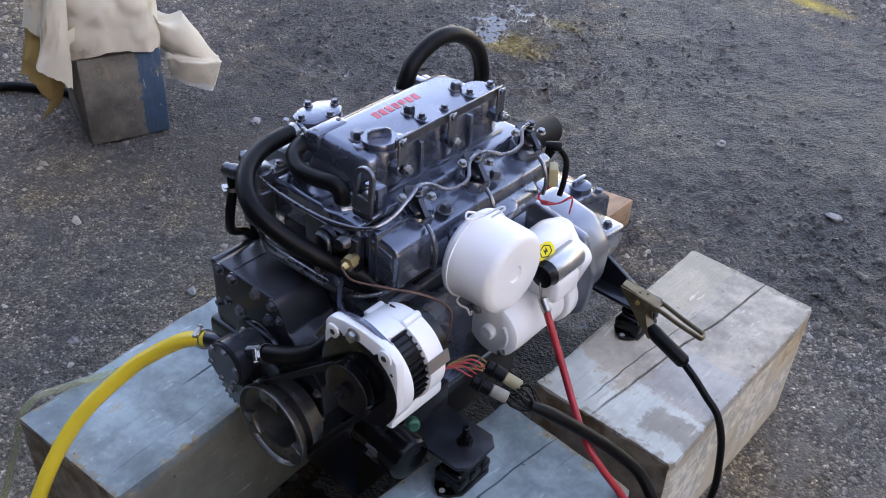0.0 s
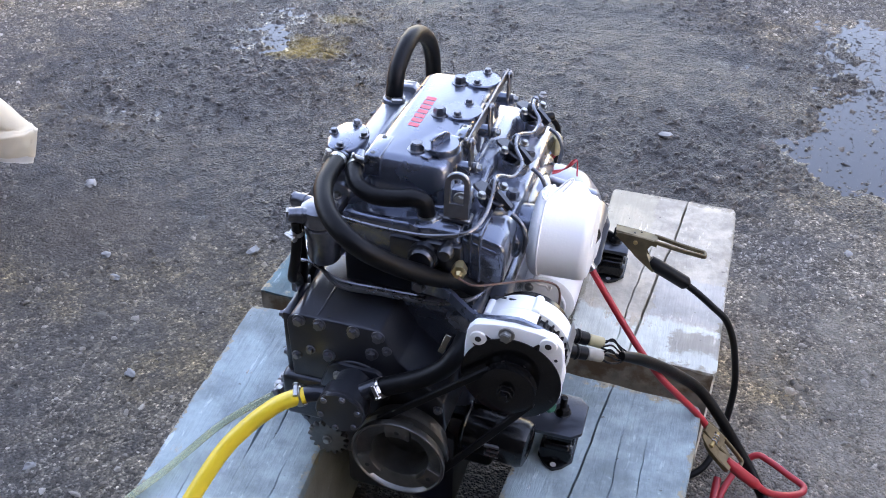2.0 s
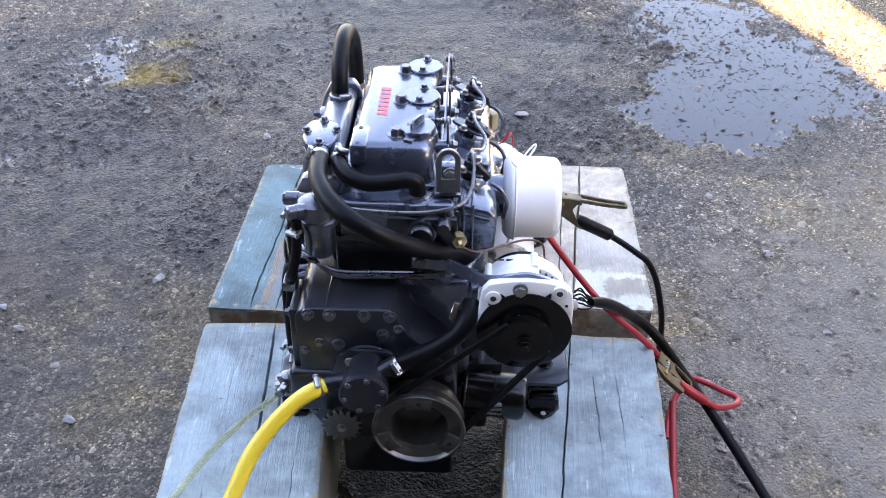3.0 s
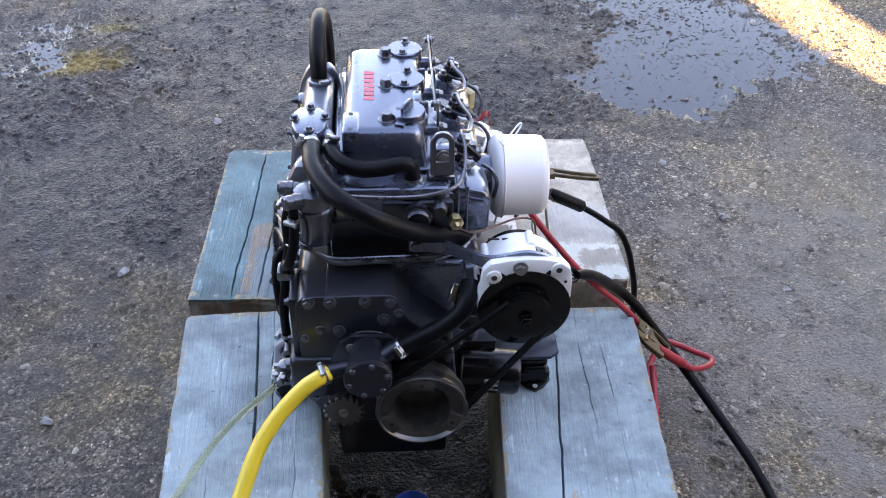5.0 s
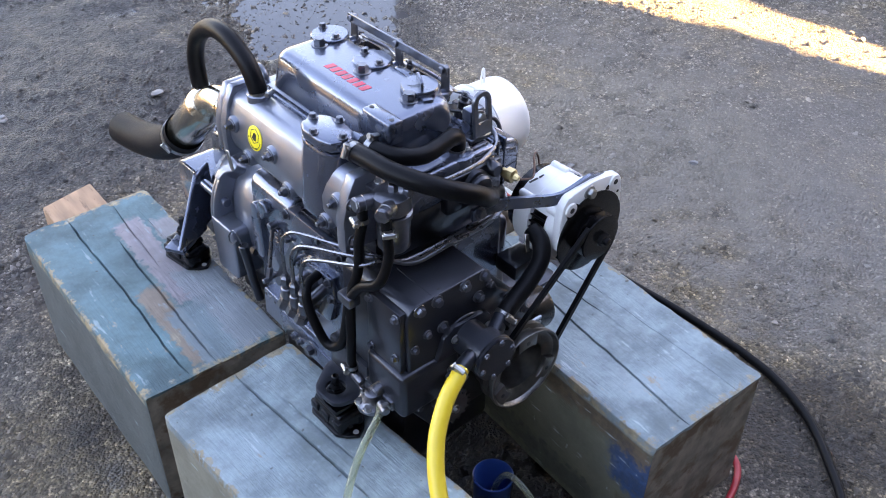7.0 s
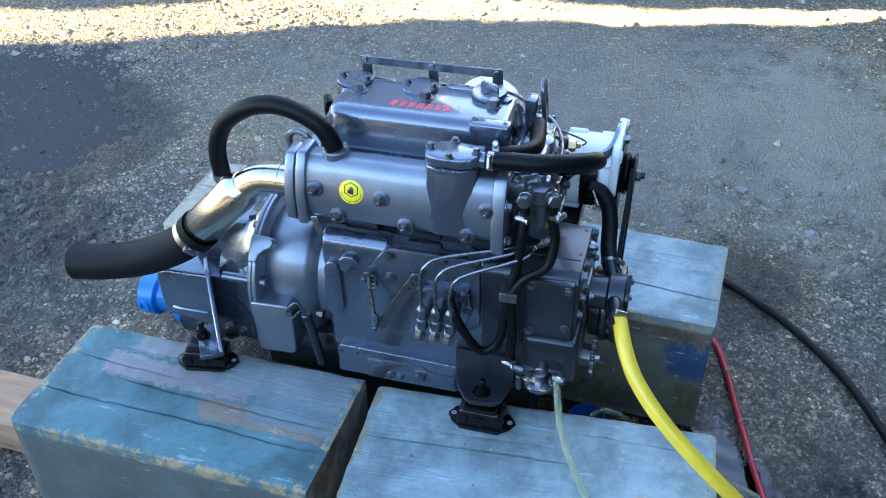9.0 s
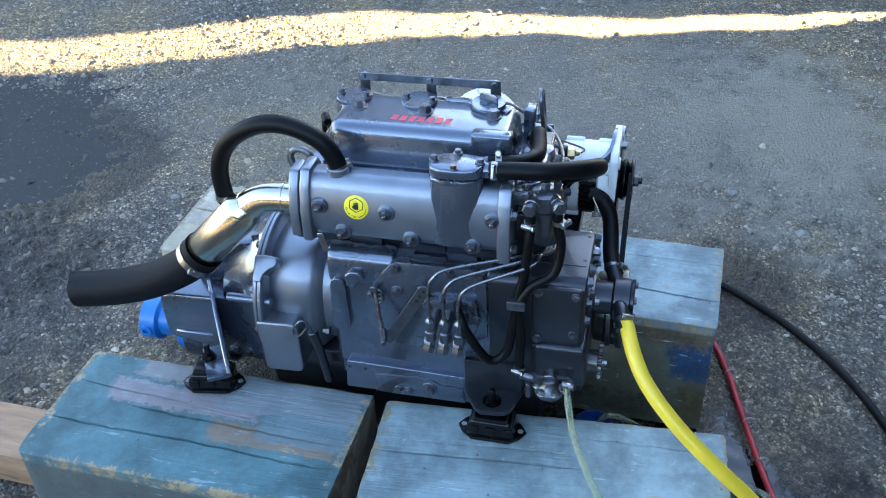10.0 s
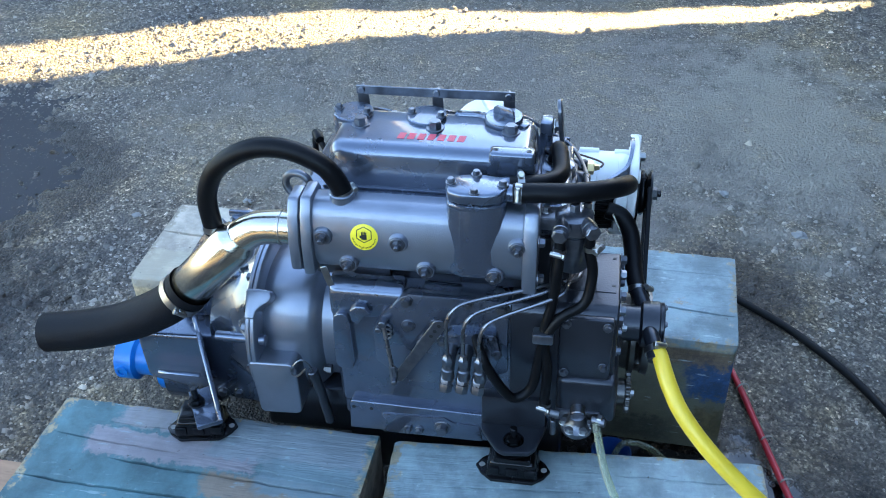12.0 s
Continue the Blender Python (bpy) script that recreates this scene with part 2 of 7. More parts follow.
WOOD_RR = wood("weathered_bare_timber", (0.47, 0.405, 0.315), (0.48, 0.40, 0.29), 0.56,
               ((-0.16, 0.16, -0.35, -0.165, (0.72, 0.75, 0.67)), (0.00, 0.15, -0.16, -0.02, (0.50, 0.47, 0.42)), (0.045, 0.16, -0.27, -0.19, (0.40, 0.35, 0.28)), (-0.15, -0.04, 0.05, 0.30, (0.50, 0.43, 0.31))), dark=(0.17, 0.14, 0.10), half=0.146, long=0.298, side=(0.60, 0.51, 0.36), edge=(0.34, 0.29, 0.21),
               stains=((-0.31, -0.10, 0.05, 0.24, (0.78, 0.75, 0.62)), (-0.12, 0.10, 0.15, 0.27, (0.76, 0.70, 0.55)), (0.02, 0.24, 0.06, 0.16, (0.72, 0.67, 0.56)), (0.14, 0.30, 0.20, 0.27, (0.60, 0.45, 0.26))))
WOOD_BLK = wood("stained_block_timber", (0.165, 0.145, 0.115), (0.21, 0.175, 0.12), 0.56, ((0.045, 0.3, -0.3, 0.3, (0.03, 0.085, 0.15)),), dark=(0.07, 0.06, 0.05), half=0.6, long=0.6)
ENDGR = mat("rough_end_grain", (0.21, 0.182, 0.142), 0.85, 0, 0.4, 30, 0.9, 70, dirt=(0.13, 0.085, 0.05), dirt_at=0.5, dirt_scale=14)


# ---- shape helpers ----
def put(bm, src):
    me = bpy.data.meshes.new("tmp")
    src.to_mesh(me)
    src.free()
    bm.from_mesh(me)
    bpy.data.meshes.remove(me)


def bevelled(b, w, seg=2, only=None):
    if w > 0:
        ed = [e for e in b.edges if len(e.link_faces) == 2 and e.calc_face_angle(0) > 0.35]
        bmesh.ops.bevel(b, geom=ed, offset=w, segments=seg, profile=0.5, affect="EDGES", clamp_overlap=True)


def box(bm, x0, x1, y0, y1, z0, z1, w=0.004, seg=2, m=None):
    b = bmesh.new()
    bmesh.ops.create_cube(b, size=1)
    for v in b.verts:
        v.co = Vector(((x0 + x1) / 2 + v.co.x * (x1 - x0), (y0 + y1) / 2 + v.co.y * (y1 - y0), (z0 + z1) / 2 + v.co.z * (z1 - z0)))
    bevelled(b, w, seg)
    if m:
        b.transform(m)
    put(bm, b)


def prism(bm, poly, axis, a, c, w=0.003, seg=2, m=None):
    """poly extruded along an axis from a to c. Its points are (y, z) for x, (x, z) for y, (x, y) for z."""
    b = bmesh.new()

    def at(p, t):
        return {"x": (t, p[0], p[1]), "y": (p[0], t, p[1]), "z": (p[0], p[1], t)}[axis]
    lo, hi = [b.verts.new(at(p, a)) for p in poly], [b.verts.new(at(p, c)) for p in poly]
    n = len(poly)
    b.faces.new(lo), b.faces.new(hi)
    for i in range(n):
        b.faces.new((lo[i], lo[(i + 1) % n], hi[(i + 1) % n], hi[i]))
    bmesh.ops.recalc_face_normals(b, faces=b.faces)
    bevelled(b, w, seg)
    if m:
        b.transform(m)
    put(bm, b)


def loft(bm, rows, n=6):
    """Rounded rectangles (z, x0, x1, y0, y1, corner radius) joined upwards."""
    b = bmesh.new()
    rings = []
    for z, x0, x1, y0, y1, r in rows:
        ring = []
        for cx, cy, a0 in ((x1 - r, y0 + r, -90), (x1 - r, y1 - r, 0), (x0 + r, y1 - r, 90), (x0 + r, y0 + r, 180)):
            for k in range(n + 1):
                a = radians(a0 + 90 * k / n)
                ring.append(b.verts.new((cx + r * math.cos(a), cy + r * math.sin(a), z)))
        rings.append(ring)
    m = len(rings[0])
    for A, C in zip(rings, rings[1:]):
        for i in range(m):
            b.faces.new((A[i], A[(i + 1) % m], C[(i + 1) % m], C[i]))
    b.faces.new(rings[0]), b.faces.new(rings[-1])
    bmesh.ops.recalc_face_normals(b, faces=b.faces)
    put(bm, b)


def holed(bm, poly, centre, r, z0, z1, n=48, w=0.002):
    """A flat plate with a round hole: the outline poly (x, y) must be seen whole from the hole's centre."""
    b = bmesh.new()
    cx, cy = centre
    rings = [[], [], [], []]
    for k in range(n):
        a = 2 * math.pi * k / n
        dx, dy = math.cos(a), math.sin(a)
        far = 0.0
        for (x0, y0), (x1, y1) in zip(poly, poly[1:] + poly[:1]):
            det = dx * (y0 - y1) - dy * (x0 - x1)
            if abs(det) < 1e-9:
                continue
            t = ((x0 - cx) * (y0 - y1) - (y0 - cy) * (x0 - x1)) / det
            u = (dx * (y0 - cy) - dy * (x0 - cx)) / det
            if t > 0 and -1e-6 <= u <= 1 + 1e-6:
                far = max(far, t)
        for ring, q, z in zip(rings, (far, far, r, r), (z0, z1, z1, z0)):
            ring.append(b.verts.new((cx + q * dx, cy + q * dy, z)))
    for A, C in zip(rings, rings[1:] + rings[:1]):
        for i in range(n):
            b.faces.new((A[i], A[(i + 1) % n], C[(i + 1) % n], C[i]))
    bmesh.ops.recalc_face_normals(b, faces=b.faces)
    bevelled(b, w, 2)
    put(bm, b)


def barrel(bm, at, rows, n=72):
    """A squarish turned casting along y: rows of (y, half width, half height, squareness) round a centre line."""
    b = bmesh.new()
    rings = []
    for y, w, h, e in rows:
        ring = []
        for k in range(n):
            a = 2 * math.pi * k / n
            ca, sa = math.cos(a), math.sin(a)
            q = (abs(ca) ** e + abs(sa) ** e) ** (-1 / e)
            ring.append(b.verts.new((at[0] + w * q * ca, y, at[1] + h * q * sa)))
        rings.append(ring)
    for A, C in zip(rings, rings[1:]):
        for i in range(n):
            b.faces.new((A[i], A[(i + 1) % n], C[(i + 1) % n], C[i]))
    b.faces.new(rings[0]), b.faces.new(rings[-1])
    bmesh.ops.recalc_face_normals(b, faces=b.faces)
    put(bm, b)


def frame_of(p, d):
    q = Vector(d).normalized().to_track_quat("Z", "Y")
    return Matrix.Translation(p) @ q.to_matrix().to_4x4()


def lathe(bm, p, d, prof, n=32, closed=False):
    """Turned shape: prof is (way along d, radius)."""
    b = bmesh.new()
    rings = []
    for h, r in prof:
        if r < 1e-6:
            rings.append([b.verts.new((0, 0, h))])
        else:
            rings.append([b.verts.new((r * math.cos(2 * math.pi * i / n), r * math.sin(2 * math.pi * i / n), h)) for i in range(n)])
    pairs = list(zip(rings, rings[1:])) + ([(rings[-1], rings[0])] if closed else [])
    for A, C in pairs:
        for i in range(n):
            j = (i + 1) % n
            if len(A) == 1 and len(C) > 1:
                b.faces.new((A[0], C[i], C[j]))
            elif len(C) == 1 and len(A) > 1:
                b.faces.new((A[i], A[j], C[0]))
            elif len(A) > 1:
                b.faces.new((A[i], A[j], C[j], C[i]))
    if not closed:
        for R in (rings[0], rings[-1]):
            if len(R) > 1:
                b.faces.new(R)
    bmesh.ops.recalc_face_normals(b, faces=b.faces)
    b.transform(frame_of(p, d))
    put(bm, b)


def cyl(bm, p, q, r, n=24, w=None, r2=None):
    d = Vector(q) - Vector(p)
    h = d.length
    r2 = r if r2 is None else r2
    w = min(0.0015, r * 0.2, h * 0.3) if w is None else w
    lathe(bm, p, d, [(0, r - w), (w, r), (h - w, r2), (h, r2 - w)], n)


def smooth_path(pts, per=8):
    P = [Vector(p) for p in pts]
    P = [2 * P[0] - P[1]] + P + [2 * P[-1] - P[-2]]
    out = []
    for i in range(1, len(P) - 2):
        a, b, c, d = P[i - 1:i + 3]
        for k in range(per):
            t = k / per
            out.append(0.5 * (2 * b + (c - a) * t + (2 * a - 5 * b + 4 * c - d) * t * t + (3 * b - a - 3 * c + d) * t ** 3))
    out.append(P[-2])
    return out


def tube(bm, pts, r, n=12, per=8, hollow=0.0):
    """A round hose, pipe or wire along a smooth path. r may be a list of (share of the length, radius)."""
    path = smooth_path(pts, per)
    m = len(path)
    b = bmesh.new()
    t0 = (path[1] - path[0]).normalized()
    up = t0.orthogonal().normalized()
    rings = []
    for i, p in enumerate(path):
        t = (path[min(i + 1, m - 1)] - path[max(i - 1, 0)]).normalized()
        up = (up - t * up.dot(t)).normalized()
        side = t.cross(up)
        rad = r if not isinstance(r, list) else float(np.interp(i / (m - 1), [k for k, _ in r], [k for _, k in r]))
        rings.append([b.verts.new(p + rad * (math.cos(2 * math.pi * k / n) * up + math.sin(2 * math.pi * k / n) * side)) for k in range(n)])
    for A, C in zip(rings, rings[1:]):
        for i in range(n):
            b.faces.new((A[i], A[(i + 1) % n], C[(i + 1) % n], C[i]))
    b.faces.new(rings[0]), b.faces.new(rings[-1])
    if hollow:
        for R, inward in ((rings[0], path[1] - path[0]), (rings[-1], path[-2] - path[-1])):
            f = [g for g in b.faces if len(g.verts) == n and all(v in g.verts for v in R)][0]
            g = bmesh.ops.inset_individual(b, faces=[f], thickness=hollow)
            bmesh.ops.translate(b, verts=f.verts, vec=inward.normalized() * 0.03)
    bmesh.ops.recalc_face_normals(b, faces=b.faces)
    put(bm, b)


def finish(me, material, angle=38):
    for p in me.polygons:
        p.use_smooth = True
    me.set_sharp_from_angle(angle=radians(angle))
    me.materials.append(material)
    return me


def part(name, bm, material, parent=None, label="", angle=38):
    """Links a bmesh as one mesh object under a thing or a part."""
    me = bpy.data.meshes.new(name)
    bm.to_mesh(me)
    bm.free()
    ob = new(name, finish(me, material, angle))
    return under(ob, parent, label)


def under(ob, parent, label=""):
    if parent:
        ob.parent = parent
        if parent.type == "EMPTY":
            ob.matrix_parent_inverse = parent.matrix_basis.inverted()
        elif parent.parent is None or parent.matrix_basis != Matrix.Identity(4):
            ob.matrix_parent_inverse = parent.matrix_basis.inverted()
    return tagged(ob, label)


def thing(name, at, label, category, group=""):
    ob = new(name)
    ob.matrix_basis = Matrix.Translation(at)
    ob.empty_display_size = 0.02
    return tagged(ob, label, category, group)


def one(name, parent, material, label="", **kw):
    """A part from a single call of a shape helper: one("lid", parent, material, cyl=(args))."""
    bm = bmesh.new()
    for k, args in kw.items():
        {"box": box, "prism": prism, "cyl": cyl, "lathe": lathe, "tube": tube}[k](bm, *args)
    return part(name, bm, material, parent, label)


def letters(words, size):
    """Flat built-in lettering as a mesh."""
    cu = bpy.data.curves.new("words", "FONT")
    cu.body, cu.size, cu.extrude, cu.resolution_u = words, size, 0.00015, 3
    ob = bpy.data.objects.new("words", cu)
    scene.collection.objects.link(ob)
    me = bpy.data.meshes.new_from_object(ob.evaluated_get(bpy.context.evaluated_depsgraph_get()))
    bpy.data.objects.remove(ob)
    bpy.data.curves.remove(cu)
    return me


def hex_mesh(name, r, h, material, washer=0.0, nut=False, stud=0.0):
    bm = bmesh.new()
    z = 0
    if washer:
        lathe(bm, (0, 0, 0), (0, 0, 1), [(0, washer), (0.0015, washer), (0.002, washer * 0.95)], 18)
        z = 0.002
    b = bmesh.new()
    bmesh.ops.create_cone(b, cap_ends=True, segments=6, radius1=r, radius2=r, depth=h)
    bmesh.ops.translate(b, verts=b.verts, vec=(0, 0, z + h / 2))
    top = [e for e in b.edges if all(v.co.z > z + h * 0.9 for v in e.verts)]
    bmesh.ops.bevel(b, geom=top, offset=r * 0.16, segments=2, affect="EDGES")
    put(bm, b)
    if stud:
        lathe(bm, (0, 0, z + h - 0.001), (0, 0, 1), [(0, r * 0.52), (stud, r * 0.52), (stud + 0.001, r * 0.4)], 12)
    me = bpy.data.meshes.new(name)
    bm.to_mesh(me)
    bm.free()
    return finish(me, material, 30)


BOLT = {
    "big": hex_mesh("big_bolt", 0.0100, 0.011, BOLTM, 0.0140),
    "mid": hex_mesh("mid_bolt", 0.0078, 0.0075, BOLTM, 0.0105),
    "small": hex_mesh("small_bolt", 0.0056, 0.0055, BOLTM, 0.0078),
    "tiny": hex_mesh("tiny_bolt", 0.0040, 0.0022, BOLTM, 0.0052),
    "stud": hex_mesh("stud_nut", 0.0078, 0.0070, BOLTM, 0.0110, stud=0.005),
    "zinc": hex_mesh("zinc_bolt", 0.0085, 0.008, STEEL, 0.0115),
    "zsmall": hex_mesh("zinc_small", 0.0060, 0.0055, STEEL, 0.008),
    "black": hex_mesh("black_nut", 0.0115, 0.011, BLACK, 0.0145, stud=0.022),
}


def bolts(kind, parent, d, *places, name="bolt", label=""):
    for i, p in enumerate(places):
        ob = new(name, BOLT[kind])
        ob.matrix_basis = frame_of(p, d) @ pose(0, 0, 0, 0, 0, 37 * i + 11)
        under(ob, parent, label)


def clamp(parent, p, d, r, screw=(0, 0, 1), name="hose_clamp", wide=0.010):
    """A steel band with its worm screw, round a hose of radius r at p, along d."""
    bm = bmesh.new()
    a = wide / 2
    lathe(bm, p, d, [(-a, r), (-a, r + 0.0012), (a, r + 0.0012), (a, r)], 24, True)
    d, s = Vector(d).normalized(), Vector(screw)
    s = (s - d * s.dot(d)).normalized()
    c = Vector(p) + s * (r + 0.004)
    t = d.cross(s)
    cyl(bm, c - t * 0.009, c + t * 0.009, 0.0042, 10)
    cyl(bm, c + t * 0.009, c + t * 0.013, 0.0052, 6)
    m = frame_of(c - s * 0.003, t)
    box(bm, -0.0045, 0.0045, -0.005, 0.005, -0.006, 0.006, 0.001, 1, m)
    return part(name, bm, STEEL, parent, "zinc-plated worm-drive hose clamp")


# ---- ground ----
PUDDLES = [(-1.31, 1.82, 0.21, 0.20), (-1.27, 2.08, 0.22, 0.21), (0.98, 2.62, 0.26, 0.34), (1.02, 1.62, 0.33, 0.34), (1.12, 2.20, 0.32, 0.46), (0.46, 2.19, 0.13, 0.07)]
LEVEL = -0.0085


def ground_height(X, Y):
    h = np.zeros_like(X)
    rng = np.random.RandomState(5)
    for k in range(26):
        f = 1.3 * 1.22 ** k
        a, ph = rng.rand() * 6.283, rng.rand() * 6.283
        h += 0.0030 / (1 + 0.16 * k) * np.sin(f * (X * math.cos(a) + Y * math.sin(a)) + ph + 1.3 * np.sin(0.7 * f * (X * math.sin(a) - Y * math.cos(a))))
    h *= np.exp(-((X / 7) ** 2 + (Y / 7) ** 2))
    for x, y, a, b in PUDDLES:
        q = ((X - x) / a) ** 2 + ((Y - y) / b) ** 2
        h -= 0.0108 * np.exp(-q * 0.9)
    return h


def lines(lo, hi, step, far):
    inner = np.arange(lo, hi + step / 2, step)
    grow = step * np.cumsum(1.28 ** np.arange(1, 40))
    grow = grow[grow < far]
    return np.concatenate([lo - grow[::-1], inner, hi + grow])


def build_ground():
    gx, gy = lines(-3.2, 3.4, 0.016, 400), lines(-1.3, 4.2, 0.016, 400)
    X, Y = np.meshgrid(gx, gy)
    Z = ground_height(X, Y)
    nx, ny = len(gx), len(gy)
    co = np.stack([X, Y, Z], -1).reshape(-1, 3)
    i = np.arange(nx * ny).reshape(ny, nx)
    quads = np.stack([i[:-1, :-1], i[:-1, 1:], i[1:, 1:], i[1:, :-1]], -1).reshape(-1, 4)
    me = bpy.data.meshes.new("ground")
    me.vertices.add(len(co)), me.vertices.foreach_set("co", co.ravel())
    me.loops.add(quads.size), me.loops.foreach_set("vertex_index", quads.ravel())
    me.polygons.add(len(quads)), me.polygons.foreach_set("loop_start", np.arange(0, quads.size, 4))
    me.polygons.foreach_set("use_smooth", np.ones(len(quads), bool))
    me.update(calc_edges=True)
    return me


def ground_material(stones=False):
    m = bpy.data.materials.new("gravel_stones" if stones else "damp_gravel_ground")
    m.use_nodes = True
    nt, L = m.node_tree, m.node_tree.links
    b = nt.nodes["Principled BSDF"]
    tc = nt.nodes.new("ShaderNodeTexCoord")

    def noise_(s, d=6, r=0.6):
        n = nt.nodes.new("ShaderNodeTexNoise")
        n.inputs["Scale"].default_value, n.inputs["Detail"].default_value, n.inputs["Roughness"].default_value = s, d, r
        L.new(tc.outputs["Object"], n.inputs["Vector"])
        return n.outputs[0]

    def math_(op, a, c):
        n = nt.nodes.new("ShaderNodeMath")
        n.operation, n.use_clamp = op, False
        for i, v in enumerate((a, c)):
            if isinstance(v, (int, float)):
                n.inputs[i].default_value = v
            else:
                L.new(v, n.inputs[i])
        return n.outputs[0]

    def ramp(v, *stops):
        n = nt.nodes.new("ShaderNodeValToRGB")
        e = n.color_ramp.elements
        while len(e) < len(stops):
            e.new(0.5)
        for k, (p, c) in zip(e, stops):
            k.position, k.color = p, (*c, 1) if isinstance(c, tuple) else (c, c, c, 1)
        L.new(v, n.inputs[0])
        return n.outputs[0]

    def mix(f, a, c, mode="MIX"):
        n = nt.nodes.new("ShaderNodeMix")
        n.data_type, n.blend_type = "RGBA", mode
        for i, v in ((0, f), (6, a), (7, c)):
            if isinstance(v, tuple):
                n.inputs[i].default_value = (*v, 1)
            elif isinstance(v, float):
                n.inputs[i].default_value = v
            else:
                L.new(v, n.inputs[i])
        return n.outputs[2]

    big, middle, fine = noise_(1.1, 5), noise_(9, 7, 0.65), noise_(140, 5, 0.7)
    # damp ground round the puddles and behind the engine, plus shade painted between the timbers
    damp_shaded = None
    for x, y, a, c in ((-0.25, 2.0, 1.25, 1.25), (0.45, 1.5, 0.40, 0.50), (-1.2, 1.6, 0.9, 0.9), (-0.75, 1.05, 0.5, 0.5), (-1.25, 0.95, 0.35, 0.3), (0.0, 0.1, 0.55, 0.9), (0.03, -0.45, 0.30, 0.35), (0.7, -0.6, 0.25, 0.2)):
        sub = nt.nodes.new("ShaderNodeVectorMath")
        sub.operation = "SUBTRACT"
        L.new(tc.outputs["Object"], sub.inputs[0])
        sub.inputs[1].default_value = (x, y, 0)
        mul = nt.nodes.new("ShaderNodeVectorMath")
        mul.operation = "MULTIPLY"
        L.new(sub.outputs[0], mul.inputs[0])
        mul.inputs[1].default_value = (1 / a, 1 / c, 0)
        ln = nt.nodes.new("ShaderNodeVectorMath")
        ln.operation = "LENGTH"
        L.new(mul.outputs[0], ln.inputs[0])
        d = math_("SUBTRACT", 1.15, ln.outputs["Value"])
        damp_shaded = d if damp_shaded is None else math_("MAXIMUM", damp_shaded, d)
    damp_shaded = math_("ADD", damp_shaded, math_("MULTIPLY", math_("SUBTRACT", middle, 0.5), 1.5))
    damp_shaded = ramp(damp_shaded, (0.10, 0.0), (0.55, 1.0))
    shore = nt.nodes.new("ShaderNodeVectorMath")
    shore.operation = "SUBTRACT"
    L.new(tc.outputs["Object"], shore.inputs[0])
    shore.inputs[1].default_value = (0.98, 1.90, 0)
    wide = nt.nodes.new("ShaderNodeVectorMath")
    wide.operation = "MULTIPLY"
    L.new(shore.outputs[0], wide.inputs[0])
    wide.inputs[1].default_value = (1 / 0.46, 1 / 0.72, 0)
    away = nt.nodes.new("ShaderNodeVectorMath")
    away.operation = "LENGTH"
    L.new(wide.outputs[0], away.inputs[0])
    soaked = ramp(math_("ADD", math_("SUBTRACT", 1.08, away.outputs["Value"]), math_("MULTIPLY", math_("SUBTRACT", middle, 0.5), 0.45)), (0.0, 0.0), (0.12, 1.0))
    damp_shaded = math_("MAXIMUM", damp_shaded, soaked)

    def spot(x, y, a, c):
        sub = nt.nodes.new("ShaderNodeVectorMath")
        sub.operation = "SUBTRACT"
        L.new(tc.outputs["Object"], sub.inputs[0])
        sub.inputs[1].default_value = (x, y, 0)
        mul = nt.nodes.new("ShaderNodeVectorMath")
        mul.operation = "MULTIPLY"
        L.new(sub.outputs[0], mul.inputs[0])
        mul.inputs[1].default_value = (1 / a, 1 / c, 0)
        ln = nt.nodes.new("ShaderNodeVectorMath")
        ln.operation = "LENGTH"
        L.new(mul.outputs[0], ln.inputs[0])
        return ramp(math_("ADD", math_("SUBTRACT", 1.0, ln.outputs["Value"]), math_("MULTIPLY", math_("SUBTRACT", middle, 0.5), 2.2)), (0.0, 0.0), (0.7, 1.0))

    earth = ramp(noise_(1.7, 7, 0.62), (0.36, (0.116, 0.100, 0.083)), (0.50, (0.166, 0.134, 0.098)), (0.62, (0.220, 0.162, 0.092)))
    if stones:
        info = nt.nodes.new("ShaderNodeNewGeometry")
        tone = ramp(info.outputs["Random Per Island"], (0.0, 0.55), (0.28, 0.95), (0.55, 1.45), (0.78, 2.1), (0.93, 2.9), (1.0, 3.8))
        col = mix(1.0, mix(0.35, earth, (0.155, 0.147, 0.138)), tone, "MULTIPLY")
    else:
        vor = nt.nodes.new("ShaderNodeTexVoronoi")
        vor.inputs["Scale"].default_value = 190
        L.new(tc.outputs["Object"], vor.inputs["Vector"])
        chips = nt.nodes.new("ShaderNodeSeparateColor")
        L.new(vor.outputs["Color"], chips.inputs[0])
        tone = ramp(chips.outputs[0], (0.0, 0.45), (0.45, 0.85), (0.80, 1.25), (0.94, 2.0), (1.0, 3.4))
        tone = mix(1.0, tone, ramp(fine, (0.30, 0.62), (0.70, 1.4)), "MULTIPLY")
        tone = mix(1.0, tone, ramp(noise_(26, 6, 0.7), (0.34, 0.66), (0.66, 1.30)), "MULTIPLY")
        tone = mix(ramp(noise_(1.3, 5), (0.42, 0.0), (0.60, 0.35)), tone, (1.0, 1.0, 1.0))
        vor2 = nt.nodes.new("ShaderNodeTexVoronoi")
        vor2.inputs["Scale"].default_value = 92
        L.new(tc.outputs["Object"], vor2.inputs["Vector"])
        pebbles = nt.nodes.new("ShaderNodeSeparateColor")
        L.new(vor2.outputs["Color"], pebbles.inputs[0])
        tone = mix(1.0, tone, ramp(pebbles.outputs[1], (0.0, 0.70), (0.55, 0.95), (0.88, 1.35), (1.0, 2.0)), "MULTIPLY")
        col = mix(1.0, earth, tone, "MULTIPLY")
